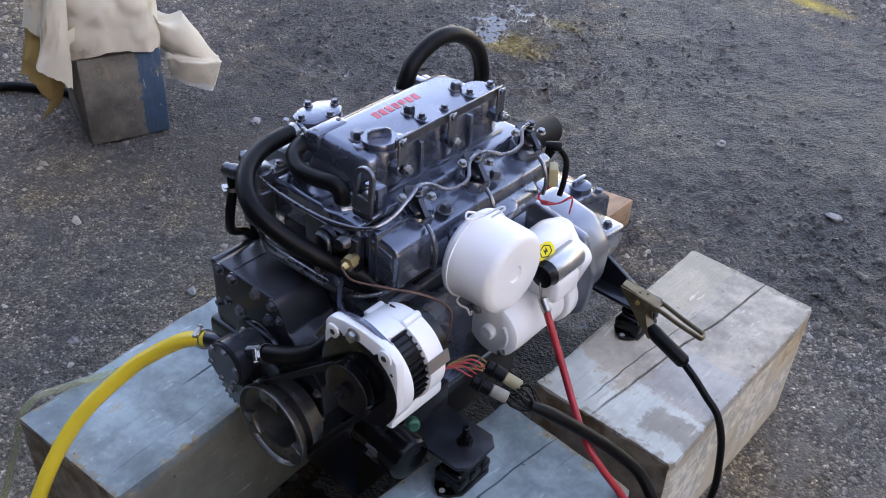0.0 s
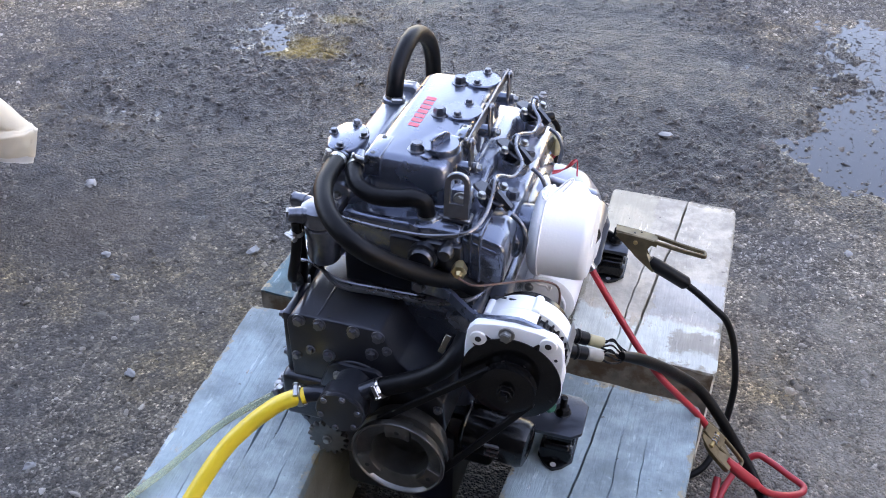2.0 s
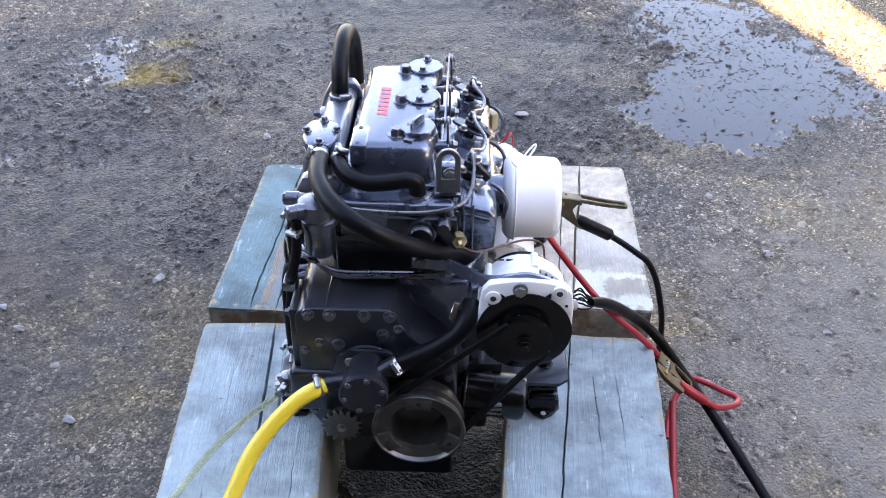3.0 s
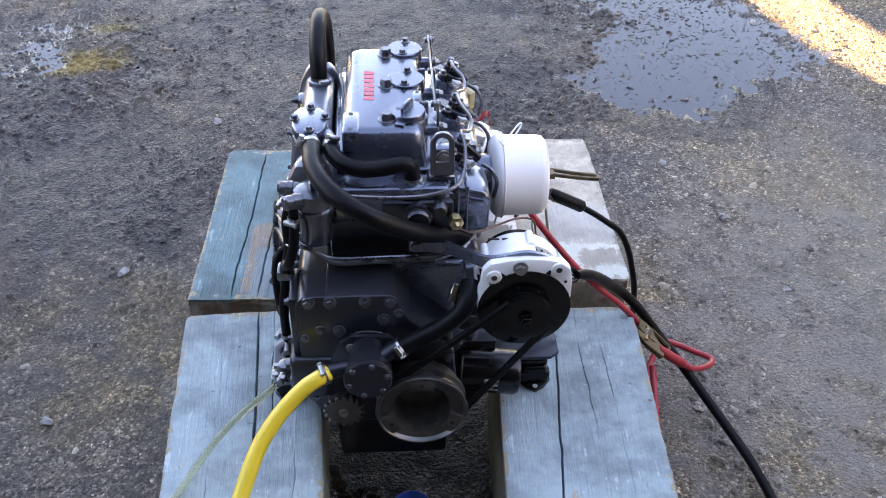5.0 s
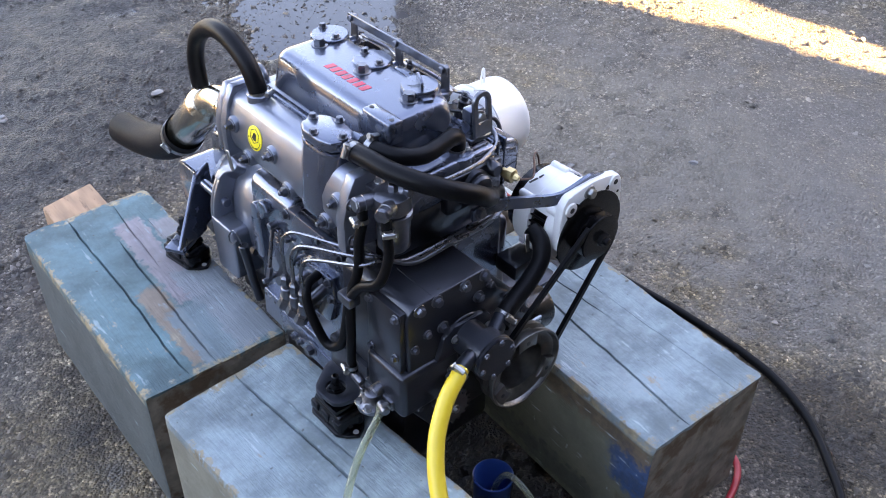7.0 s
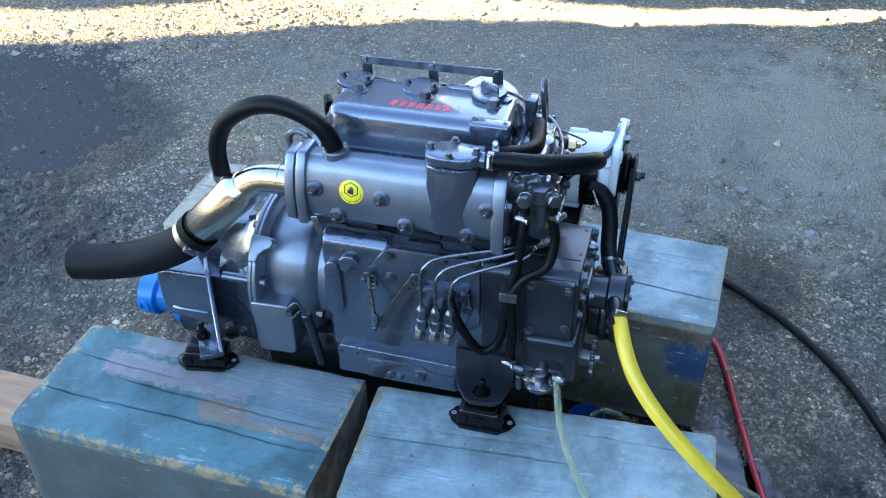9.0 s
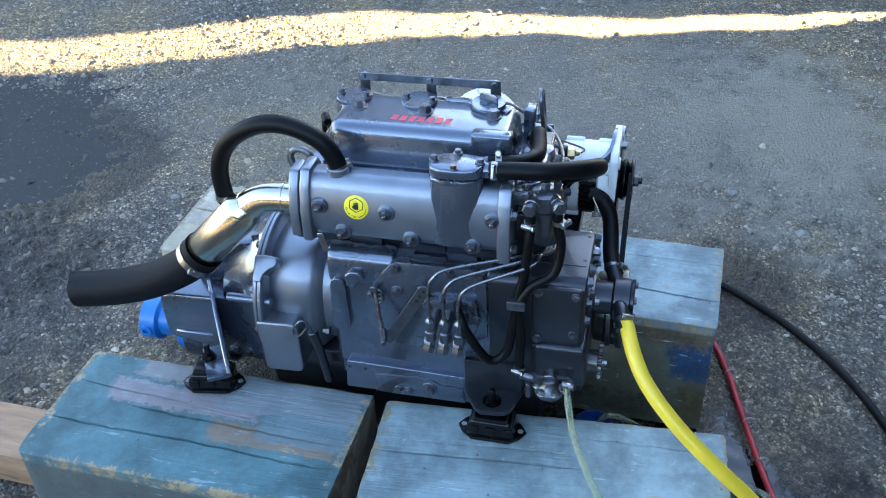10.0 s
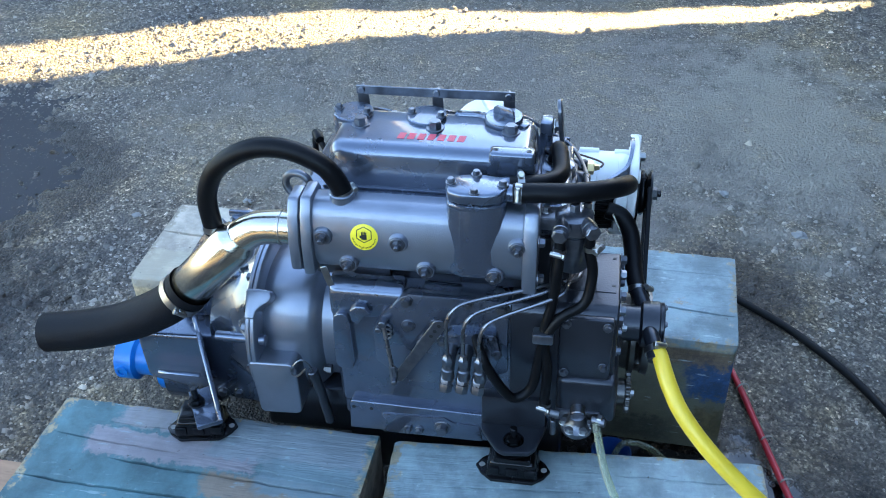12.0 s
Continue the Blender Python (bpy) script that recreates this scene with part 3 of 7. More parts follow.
        col = mix(ramp(middle, (0.50, 0.0), (0.70, 0.40)), col, (0.088, 0.083, 0.079))
    # the two near-black tints are shade painted on the ground under the engine
    for x, y, a, c, tint, amount in ((-1.15, 0.55, 1.1, 1.2, (0.070, 0.063, 0.057), 0.45), (1.45, -0.5, 0.9, 0.9, (0.28, 0.25, 0.21), 0.45), (1.7, 0.1, 1.3, 1.2, (0.245, 0.215, 0.182), 0.5), (-1.5, 0.8, 1.1, 0.9, (0.095, 0.082, 0.070), 0.4), (-1.47, 1.12, 0.42, 0.26, (0.17, 0.135, 0.098), 0.6), (-1.15, 0.55, 0.26, 0.20, (0.10, 0.078, 0.060), 0.6), (1.35, -0.92, 0.55, 0.35, (0.215, 0.185, 0.150), 0.55), (1.74, -0.90, 0.35, 0.25, (0.17, 0.135, 0.10), 0.4), (1.45, -0.62, 0.30, 0.14, (0.055, 0.052, 0.052), 0.5), (1.45, 0.95, 0.6, 0.5, (0.25, 0.215, 0.165), 0.35), (1.20, 0.38, 0.65, 0.60, (0.27, 0.235, 0.175), 0.4),
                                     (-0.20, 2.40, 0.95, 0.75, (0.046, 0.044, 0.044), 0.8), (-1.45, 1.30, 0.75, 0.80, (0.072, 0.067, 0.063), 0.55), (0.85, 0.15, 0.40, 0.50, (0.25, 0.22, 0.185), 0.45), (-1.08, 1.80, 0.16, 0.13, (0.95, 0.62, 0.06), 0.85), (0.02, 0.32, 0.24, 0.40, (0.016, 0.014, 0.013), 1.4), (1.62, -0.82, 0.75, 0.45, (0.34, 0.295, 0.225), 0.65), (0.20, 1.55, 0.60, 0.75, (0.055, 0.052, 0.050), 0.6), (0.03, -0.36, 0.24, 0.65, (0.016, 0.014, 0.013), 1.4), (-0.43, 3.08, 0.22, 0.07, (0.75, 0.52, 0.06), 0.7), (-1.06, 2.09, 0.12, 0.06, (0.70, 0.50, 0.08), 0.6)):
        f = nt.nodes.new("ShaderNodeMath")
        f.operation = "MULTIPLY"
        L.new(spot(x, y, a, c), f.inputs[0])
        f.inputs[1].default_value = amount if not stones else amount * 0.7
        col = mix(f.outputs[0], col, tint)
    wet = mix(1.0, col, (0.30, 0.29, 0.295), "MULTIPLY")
    L.new(mix(damp_shaded, col, wet), b.inputs["Base Color"])
    n = nt.nodes.new("ShaderNodeMapRange")
    n.inputs[3].default_value, n.inputs[4].default_value = 0.88, 0.56 if not stones else 0.53
    L.new(damp_shaded, n.inputs[0])
    bp = nt.nodes.new("ShaderNodeBump")
    bp.inputs["Strength"].default_value, bp.inputs["Distance"].default_value = 1.0, 0.006
    if stones:
        L.new(n.outputs[0], b.inputs["Roughness"])
        L.new(noise_(180), bp.inputs["Height"])
    else:
        # a film of water fills the low places round the puddles
        sep = nt.nodes.new("ShaderNodeSeparateXYZ")
        L.new(tc.outputs["Object"], sep.inputs[0])
        low = math_("ADD", sep.outputs[2], math_("ADD", math_("MULTIPLY", math_("SUBTRACT", noise_(38, 6, 0.7), 0.5), 0.014), math_("MULTIPLY", math_("SUBTRACT", middle, 0.5), 0.012)))
        fm = nt.nodes.new("ShaderNodeMapRange")
        fm.inputs[1].default_value, fm.inputs[2].default_value = -0.0055, -0.0095
        L.new(low, fm.inputs[0])
        film = math_("MULTIPLY", fm.outputs[0], damp_shaded)
        L.new(math_("ADD", math_("MULTIPLY", n.outputs[0], math_("SUBTRACT", 1.0, film)), math_("MULTIPLY", film, 0.05)), b.inputs["Roughness"])
        h = math_("ADD", math_("ADD", math_("MULTIPLY", vor.outputs["Distance"], -0.9), math_("MULTIPLY", vor2.outputs["Distance"], -1.1)), math_("ADD", fine, noise_(45, 5)))
        L.new(math_("MULTIPLY", h, math_("SUBTRACT", 1.0, film)), bp.inputs["Height"])
    L.new(bp.outputs[0], b.inputs["Normal"])
    return m


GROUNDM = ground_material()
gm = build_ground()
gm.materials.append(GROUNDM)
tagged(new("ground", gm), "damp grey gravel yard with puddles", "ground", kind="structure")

WATER = bpy.data.materials.new("puddle_water")
WATER.use_nodes = True
wb = WATER.node_tree.nodes["Principled BSDF"]
wb.inputs["Base Color"].default_value = (0.050, 0.052, 0.056, 1)
wb.inputs["Roughness"].default_value = 0.045
wb.inputs["IOR"].default_value = 1.36
wb.inputs["Specular IOR Level"].default_value = 0.5
for x, y, a, c in PUDDLES:
    bm = bmesh.new()
    vs = [bm.verts.new((x + 2.1 * a * math.cos(k * math.pi / 12), y + 2.1 * c * math.sin(k * math.pi / 12), LEVEL + 0.0001 * PUDDLES.index((x, y, a, c)))) for k in range(24)]
    bm.faces.new(vs)
    tagged(part("water", bm, WATER), "shallow rain puddle lying in the gravel", "puddle", kind="structure")


def build_stones():
    rng = np.random.RandomState(11)
    ring = [2 * math.pi * k / 5 for k in range(5)]
    V = np.array([(math.cos(a), math.sin(a), -0.35) for a in ring] + [(0.55 * math.cos(a + 0.5), 0.55 * math.sin(a + 0.5), 0.75) for a in ring[::2]])
    F = np.array([(0, 1, 5), (1, 6, 5), (1, 2, 6), (2, 3, 6), (3, 7, 6), (3, 4, 7), (4, 0, 7), (0, 5, 7), (5, 6, 7)])
    n = 270000
    x = rng.uniform(-2.9, 3.2, n)
    y = rng.uniform(-1.25, 4.0, n)
    bare = np.sin(1.9 * x + 1.3 * np.sin(1.7 * y + 1)) + np.sin(2.3 * y + 1.5 * np.sin(2.1 * x)) + 0.6 * np.sin(5.3 * x + 4.1 * y)
    keep = ((np.abs(x - 0.05) > 0.62) | (y < -0.7) | (y > 0.82)) & (rng.uniform(size=n) < np.clip(0.62 + 0.34 * bare, 0.10, 1.0) * np.where((x > 0.75) & (y < 1.25 - 0.25 * (x - 0.75)), 0.36, 1.0))
    x, y = x[keep], y[keep]
    n = len(x)
    s = np.clip(np.exp(rng.normal(-5.66, 0.56, n)), 0.0015, 0.015)
    clump = np.sin(3.1 * x + 2 * np.sin(2.3 * y)) + np.sin(4.3 * y + 1.7 * np.sin(3.7 * x))
    s *= 1 + 0.18 * clump
    z = ground_height(x, y)
    turn, lean = rng.uniform(0, 6.283, n), rng.normal(0, 0.22, (2, n))
    e = np.ones(n)
    Q = np.stack([np.stack([np.cos(turn), -np.sin(turn), lean[0]], -1), np.stack([np.sin(turn), np.cos(turn), lean[1]], -1), np.stack([-lean[0], -lean[1], e], -1)], 1)
    sc = np.stack([np.ones(n), rng.uniform(0.6, 1.0, n), rng.uniform(0.4, 0.75, n)], -1)
    jit = 1 + rng.uniform(-0.34, 0.34, (n, len(V), 3))
    P = V[None] * jit * sc[:, None, :]
    P = np.einsum("nij,nvj->nvi", Q, P) * s[:, None, None]
    proud = (z < LEVEL) & (rng.uniform(size=n) < 0.72)
    z = np.where(proud, LEVEL - 0.35 * s, z)
    P += np.stack([x, y, z + s * 0.12], -1)[:, None, :]
    co = P.reshape(-1, 3)
    tri = (F[None] + (np.arange(n) * len(V))[:, None, None]).reshape(-1, 3)
    me = bpy.data.meshes.new("gravel")
    me.vertices.add(len(co)), me.vertices.foreach_set("co", co.ravel())
    me.loops.add(tri.size), me.loops.foreach_set("vertex_index", tri.ravel().astype(np.int32))
    me.polygons.add(len(tri)), me.polygons.foreach_set("loop_start", np.arange(0, tri.size, 3))
    me.update(calc_edges=True)
    return me


gs = build_stones()
gs.materials.append(ground_material(True))
tagged(new("gravel", gs), "loose grey gravel strewn over the yard", "gravel", kind="stuff")


def stone(x, y, r, flat=0.55, tint=None):
    bm = bmesh.new()
    bmesh.ops.create_icosphere(bm, subdivisions=2, radius=1)
    rng = random.Random(int(x * 1000) + int(y * 77))
    off = Vector((rng.uniform(-9, 9), rng.uniform(-9, 9), 0))
    for v in bm.verts:
        k = 1 + 0.7 * noise.noise(v.co * 1.1 + off) + 0.25 * noise.noise(v.co * 3 + off)
        v.co = Vector((v.co.x * r * k * 1.2, v.co.y * r * k * 0.85, v.co.z * r * k * flat))
    ob = part("stone", bm, STONEM, angle=25)
    z = float(ground_height(np.array([x]), np.array([y]))[0])
    ob.matrix_basis = pose(x, y, z + r * flat * 0.55, 0, 0, rng.uniform(0, 180))
    return tagged(ob, "pale grey stone lying loose on the gravel", "stone", "loose stones on the yard")


for sx, sy, sr in ((-1.29, 0.71, 0.024), (-0.69, 0.56, 0.022), (-0.14, 1.69, 0.024), (1.15, -0.61, 0.022), (0.98, -0.80, 0.026), (0.30, 1.55, 0.03), (-0.75, 0.05, 0.02),
                   (-0.98, 0.35, 0.017), (-1.05, 0.42, 0.02), (0.95, 0.75, 0.017), (1.3, 0.2, 0.016), (-0.55, 1.35, 0.02), (0.85, 1.05, 0.018), (1.02, 0.42, 0.015), (-0.80, -0.25, 0.016)):
    stone(sx, sy, sr * 0.66)


# ---- unseen walls, added to shade the yard but for one strip ----
def shade_wall(name, poly, y0, y1):
    bm = bmesh.new()
    prism(bm, poly, "y", y0, y1, 0)
    ob = part(name, bm, WALLM)
    ob.matrix_basis = pose(0, 0, 0, 0, 0, -SUN_AZ)
    tagged(ob, "unseen grey wall added to shade all but one strip", "wall", kind="structure")


# the slot between these two added walls is cut to the sunlit strip
WALL_Y = 5.2
NEAR = [(0.34, 4.9), (0.84, 3.7), (1.12, 2.94), (1.22, 2.63), (1.30, 2.35), (1.37, 2.09), (1.45, 1.8), (1.56, 1.5), (1.69, 1.17), (1.81, 0.864), (1.93, 0.45), (2.03, 0.0), (2.13, -0.4), (2.22, -0.84), (2.32, -1.03), (2.58, -1.45)]
FAR = [(1.45, 4.9), (1.61, 3.7), (1.77, 2.8), (1.87, 2.3), (1.95, 1.95), (2.06, 1.65), (2.19, 1.36), (2.34, 0.98), (2.41, 0.42), (2.47, -0.17), (2.59, -0.72), (2.68, -1.18), (2.70, -1.45)]


def on_wall(p):
    """Where the sun's ray that meets the ground at p crosses the wall."""
    c, s = math.cos(radians(SUN_AZ)), math.sin(radians(SUN_AZ))
    return (p[0] * c - p[1] * s, (WALL_Y - p[0] * s - p[1] * c) * math.tan(radians(SUN_EL)))


low, high = [on_wall(p) for p in FAR], [on_wall(p) for p in NEAR]
shade_wall("shade_wall_low", [(-30, -0.1), (30, -0.1), (30, high[-1][1])] + low[::-1] + [(-30, low[0][1])], WALL_Y, WALL_Y + 0.3)
shade_wall("shade_wall_high", [(-30, low[0][1])] + high + [(30, high[-1][1]), (30, 2.85), (-30, 2.85)], WALL_Y + 0.001, WALL_Y + 0.301)
# unseen dark walls, added so the engine's front and port faces get less light
bm = bmesh.new()
box(bm, -6, 6.4, -4.2, -3.8, -0.1, 6.3, 0)
tagged(part("unseen_wall_south", bm, DARKWALL), "unseen dark wall added to dim the engine's faces", "wall", kind="structure")
bm = bmesh.new()
box(bm, -6.4, -6.0, -4.2, 7.0, -0.1, 1.9, 0)
tagged(part("unseen_wall_west", bm, DARKWALL), "unseen dark wall added to dim the engine's faces", "wall", kind="structure")
# added out of view for the big puddle to mirror something dark
bm = bmesh.new()
box(bm, 9.0, 9.4, 2.2, 11.5, -0.1, 7.0, 0)
tagged(part("unseen_wall_east", bm, mat("unseen_brown_wall", (0.10, 0.085, 0.07), 0.8, 0, 0.2, 0.8, 0.2, 30)), "unseen brown wall added to darken the puddle's reflection", "wall", kind="structure")


# ---- timbers ----
def beam(at, turn, half, length, cracks, material, label, seed, height=0.288, end_mat=None):
    """A squared timber: top columns follow the drying cracks (x at both ends, from, to, depth), arrises are worn, ends are ragged."""
    rng = random.Random(seed)
    ny = 90
    zs = [0.0, 0.05, 0.12, 0.2, 0.26]
    cracks = sorted(cracks, key=lambda c: c[0])
    corners = {(a, c): rng.uniform(0.010, 0.030) for a in (False, True) for c in (False, True)}
    rows = []
    for j in range(ny + 1):
        v = -length / 2 + length * j / ny
        pts = []
        wav = 0.004 * noise.noise((seed, v * 3, 0))
        wl, wr = (0.004 + 0.007 * abs(noise.noise((seed + s, v * 14, 1)))
                  + 0.018 * max(0, noise.noise((seed + s, v * 5, 5)) - 0.25) for s in (0, 31))
        for z in zs:
            pts.append((-half + wav + 0.003 * noise.noise((seed, v * 8, z * 9)), z))
        pts.append((-half + wav, height - wl * 1.5))
        pts.append((-half + wav + wl * 0.35, height - wl * 0.35))
        xs = [-half + wav + wl * 1.4]
        for a, c, y0, y1, depth, width in cracks:
            mid = a + (c - a) * (v / length + 0.5) + 0.006 * noise.noise((a * 50 + seed, v * 6, 3)) + 0.0025 * noise.noise((a * 50 + seed, v * 30, 3))
            f = max(0.0, min(1.0, (v - y0) / 0.05)) * max(0.0, min(1.0, (y1 - v) / 0.05))
            xs.append((mid, depth * f * (0.75 + 0.5 * noise.noise((a * 9, v * 20, 8))), width * (0.25 + 0.75 * f), f))
        xs.append(half + wav - wr * 1.4)
        last = xs[0]
        for c in xs[1:]:
            nxt = c[0] - c[2] if isinstance(c, tuple) else c
            for k in range(5):
                x = last + (nxt - last) * k / 4
                pts.append((x, height + 0.0022 * noise.noise((x * 18 + seed, v * 4, 2)) - (0.0015 * (c[3] if isinstance(c, tuple) else 0) if k == 4 else 0)))
            if isinstance(c, tuple):
                pts.append((c[0], height - max(c[1], 0.0)))
                last = c[0] + c[2]
        pts.append((half + wav - wr * 0.35, height - wr * 0.35))
        pts.append((half + wav, height - wr * 1.5))
        for z in reversed(zs):
            pts.append((half + wav + 0.003 * noise.noise((seed + 7, v * 8, z * 9)), z))
        rows.append((v, pts))
    bm = bmesh.new()
    rings = []
    for j, (v, pts) in enumerate(rows):
        ring = []
        for x, z in pts:
            yy = v
            end = 1 if v > 0 else -1
            if j in (0, ny):
                yy -= end * (0.004 + 0.010 * abs(noise.noise((x * 25 + seed, z * 25, j))))
                if z > height - 0.012:
                    z -= 0.005 + 0.010 * abs(noise.noise((x * 14 + seed, 4, j)))
            r = corners[(x > 0, v > 0)]
            cx, cy = abs(x) - half + r, abs(yy) - length / 2 + r
            if cx > 0 and cy > 0 and math.hypot(cx, cy) > r:
                k = r / math.hypot(cx, cy)
                x, yy = math.copysign(half - r + cx * k, x), math.copysign(length / 2 - r + cy * k, yy)
            ring.append(bm.verts.new((x, yy, z)))
        rings.append(ring)
    n = len(rings[0])
    for A, C in zip(rings, rings[1:]):
        for i in range(n - 1):
            bm.faces.new((A[i], A[i + 1], C[i + 1], C[i]))
        bm.faces.new((A[n - 1], A[0], C[0], C[n - 1]))
    capped = [bm.faces.new(rings[0]), bm.faces.new(list(reversed(rings[-1])))]
    for f in capped:
        f.material_index = 1
    bmesh.ops.recalc_face_normals(bm, faces=bm.faces)
    ob = part("timber", bm, material, angle=30)
    ob.data.materials.append(end_mat or ENDGR)
    ob.matrix_basis = pose(*at, 0, 0, turn)
    return tagged(ob, label, "timber", "timbers under the engine")


beam((-0.2605, -0.2475, 0), 3.0, 0.134, 0.625, [(0.020, 0.012, -0.07, 0.31, 0.022, 0.0030), (0.048, 0.040, -0.02, 0.20, 0.014, 0.0020), (-0.06, -0.05, -0.30, -0.1, 0.006, 0.0012), (0.085, 0.09, -0.29, -0.05, 0.006, 0.0012)],
     WOOD_LF, "grey-blue painted old timber with a long drying crack", 3)
beam((-0.2684, 0.391, 0), -1.5, 0.140, 0.600, [(-0.052, -0.045, -0.29, 0.29, 0.018, 0.0022), (0.0, 0.015, -0.29, 0.15, 0.016, 0.0022), (0.02, 0.055, 0.02, 0.29, 0.008, 0.0014), (0.10, 0.09, -0.1, 0.2, 0.005, 0.0010)],
     WOOD_LR, "teal painted old timber with brown worn patches", 8)
beam((0.3345, -0.246, 0), -3.0, 0.143, 0.602, [(-0.055, -0.020, -0.3, 0.30, 0.022, 0.0020), (0.030, 0.022, -0.02, 0.20, 0.006, 0.0008), (0.075, 0.060, 0.02, 0.18, 0.006, 0.0008)],
     WOOD_RF, "grey-blue painted old timber with cracks and chipped ends", 5)
beam((0.3675, 0.4275, 0), -0.5, 0.146, 0.597, [(-0.025, 0.035, -0.30, 0.30, 0.022, 0.0030), (-0.055, -0.005, -0.29, 0.10, 0.010, 0.0016), (0.06, 0.045, -0.24, 0.1, 0.005, 0.0010), (0.055, 0.062, 0.1, 0.29, 0.006, 0.0012)],
     WOOD_RR, "weathered bare timber with white paint remains and cracks", 13)

bm = bmesh.new()
prism(bm, [(-0.070, -0.20), (0.070, -0.20), (0.070, 0.205), (-0.070, 0.170)], "z", 0, 0.085, 0.006, 2)
ob = part("plank", bm, LUMBER)
ob.matrix_basis = pose(-0.192, 0.885, 0.002, 0, 0, -2)
tagged(ob, "short brown lumber plank lying on the gravel", "plank")


# ---- block with the cloth ----
bm = bmesh.new()
box(bm, -0.122, 0.122, 0, 0.282, -0.149, 0.149, 0.010, 2)
ob = part("wooden_block", bm, WOOD_BLK)
ob.matrix_basis = pose(-1.617, 0.426, 0.001, 90, 0, 70.7)
tagged(ob, "brown wooden block with a blue painted corner", "block")


# ---- engine ----
eng = thing("marine_diesel_engine", (0, 0, 0.30), "dark grey three-cylinder marine diesel engine standing on timbers", "engine")
bm = bmesh.new()
# crankcase
box(bm, -0.135, 0.125, -0.20, 0.155, 0.36, 0.606, 0.012, 4)
box(bm, 0.08, 0.152, -0.19, 0.165, 0.405, 0.585, 0.016, 4)
box(bm, 0.08, 0.178, -0.19, 0.16, 0.392, 0.408, 0.004, 2)
box(bm, -0.128, 0.110, -0.19, 0.152, 0.325, 0.42, 0.008, 2)
prism(bm, [(-0.136, 0.55), (-0.136, 0.592), (-0.130, 0.606), (-0.118, 0.614), (-0.095, 0.614), (-0.08, 0.55)], "y", 0.035, 0.155, 0.010, 4)
prism(bm, [(0.1188, 0.5521), (0.1208, 0.5726), (0.1096, 0.5829), (0.0952, 0.5829), (0.0839, 0.5706), (0.0962, 0.5644), (0.1075, 0.5439)], "x", -0.148, -0.120, 0.003, 3)
block = part("block", bm, PAINT, eng)
bm = bmesh.new()
box(bm, -0.095, 0.115, -0.185, 0.185, 0.60, 0.70, 0.008, 2)
for y in (-0.13, -0.02, 0.09):
    box(bm, -0.105, -0.09, y - 0.03, y + 0.03, 0.61, 0.68, 0.005, 2)
part("cylinder_block", bm, DARK_SHADEP, eng)
bm = bmesh.new()
box(bm, -0.10, 0.10, -0.215, 0.16, 0.16, 0.335, 0.012, 2)
box(bm, 0.08, 0.160, -0.20, 0.15, 0.270, 0.395, 0.010, 3)
# rear box is no known part: added to darken the gap below the bell
box(bm, -0.100, 0.100, 0.14, 0.310, 0.245, 0.350, 0.010, 2)
part("oil_sump", bm, DARK_SHADEP, eng)
# head
bm = bmesh.new()
box(bm, -0.088, 0.095, -0.205, 0.195, 0.690, 0.752, 0.008, 3)
prism(bm, [(0.08, 0.69), (0.155, 0.69), (0.15, 0.722), (0.095, 0.736), (0.08, 0.736)], "y", -0.195, 0.195, 0.006, 2)
head = part("cylinder_head", bm, PAINT, eng)
for y in (-0.105, 0.03, 0.165):
    bm = bmesh.new()
    lathe(bm, (0.105, y, 0.70), (0.25, 0, 1), [(0, 0.03), (0.045, 0.028), (0.05, 0.024)], 24)
    part("injector_boss", bm, PAINT, head)
bm = bmesh.new()
lathe(bm, (0.035, -0.178, 0.735), (0, 0, 1), [(0, 0.032), (0.016, 0.03), (0.018, 0.026)], 24)
part("water_outlet", bm, PAINT, head)
bolts("big", head, (0.1, 0, 1), (0.138, -0.065, 0.735), (0.135, 0.06, 0.737))

# timing case
bm = bmesh.new()
TC = [(-0.149, 0.588), (-0.147, 0.599), (-0.140, 0.608), (-0.130, 0.612), (0.002, 0.612), (0.012, 0.594), (0.030, 0.560), (0.070, 0.526), (0.100, 0.495), (0.105, 0.44), (0.085, 0.37), (0.03, 0.335), (-0.10, 0.335), (-0.143, 0.40)]
prism(bm, TC, "y", -0.290, -0.13, 0.0035, 3)
box(bm, -0.1005, -0.0975, -0.284, -0.205, 0.608, 0.6132, 0.0012, 2)
tube(bm, [(-0.038 + 0.046 * math.cos(a), -0.289, 0.494 + 0.044 * math.sin(a)) for a in [0.5 + 0.3 * k for k in range(8)]], 0.0045, 10, 3)
timing = part("timing_case", bm, SHADED_CASE, eng)
bolts("mid", timing, (0, -1, 0), *[(x, -0.290, 0.602) for x in (-0.127, -0.094, -0.040, -0.001)])
bolts("small", timing, (0, -1, 0), (0.012, -0.290, 0.578), (0.05, -0.290, 0.532), (0.092, -0.290, 0.48), (-0.136, -0.290, 0.53), (-0.136, -0.290, 0.46), (-0.112, -0.290, 0.547), (-0.128, -0.290, 0.40), (0.098, -0.290, 0.43))
bolts("mid", timing, (0, -1, 0), (-0.012, -0.290, 0.566), (-0.082, -0.290, 0.544))
for x in (-0.082, -0.013):
    one("thread_hole", timing, INK, "", lathe=((x, -0.280, 0.6121), (0, 0, 1), [(0, 0.0030), (0.0004, 0.0028)], 14))
one("cover_panel", timing, SHADED_CASE, "", box=(-0.158, -0.144, -0.284, -0.204, 0.486, 0.604, 0.004, 2))
bolts("small", timing, (-1, 0, 0), (-0.158, -0.275, 0.593), (-0.158, -0.214, 0.594), (-0.158, -0.273, 0.514), (-0.158, -0.214, 0.498))

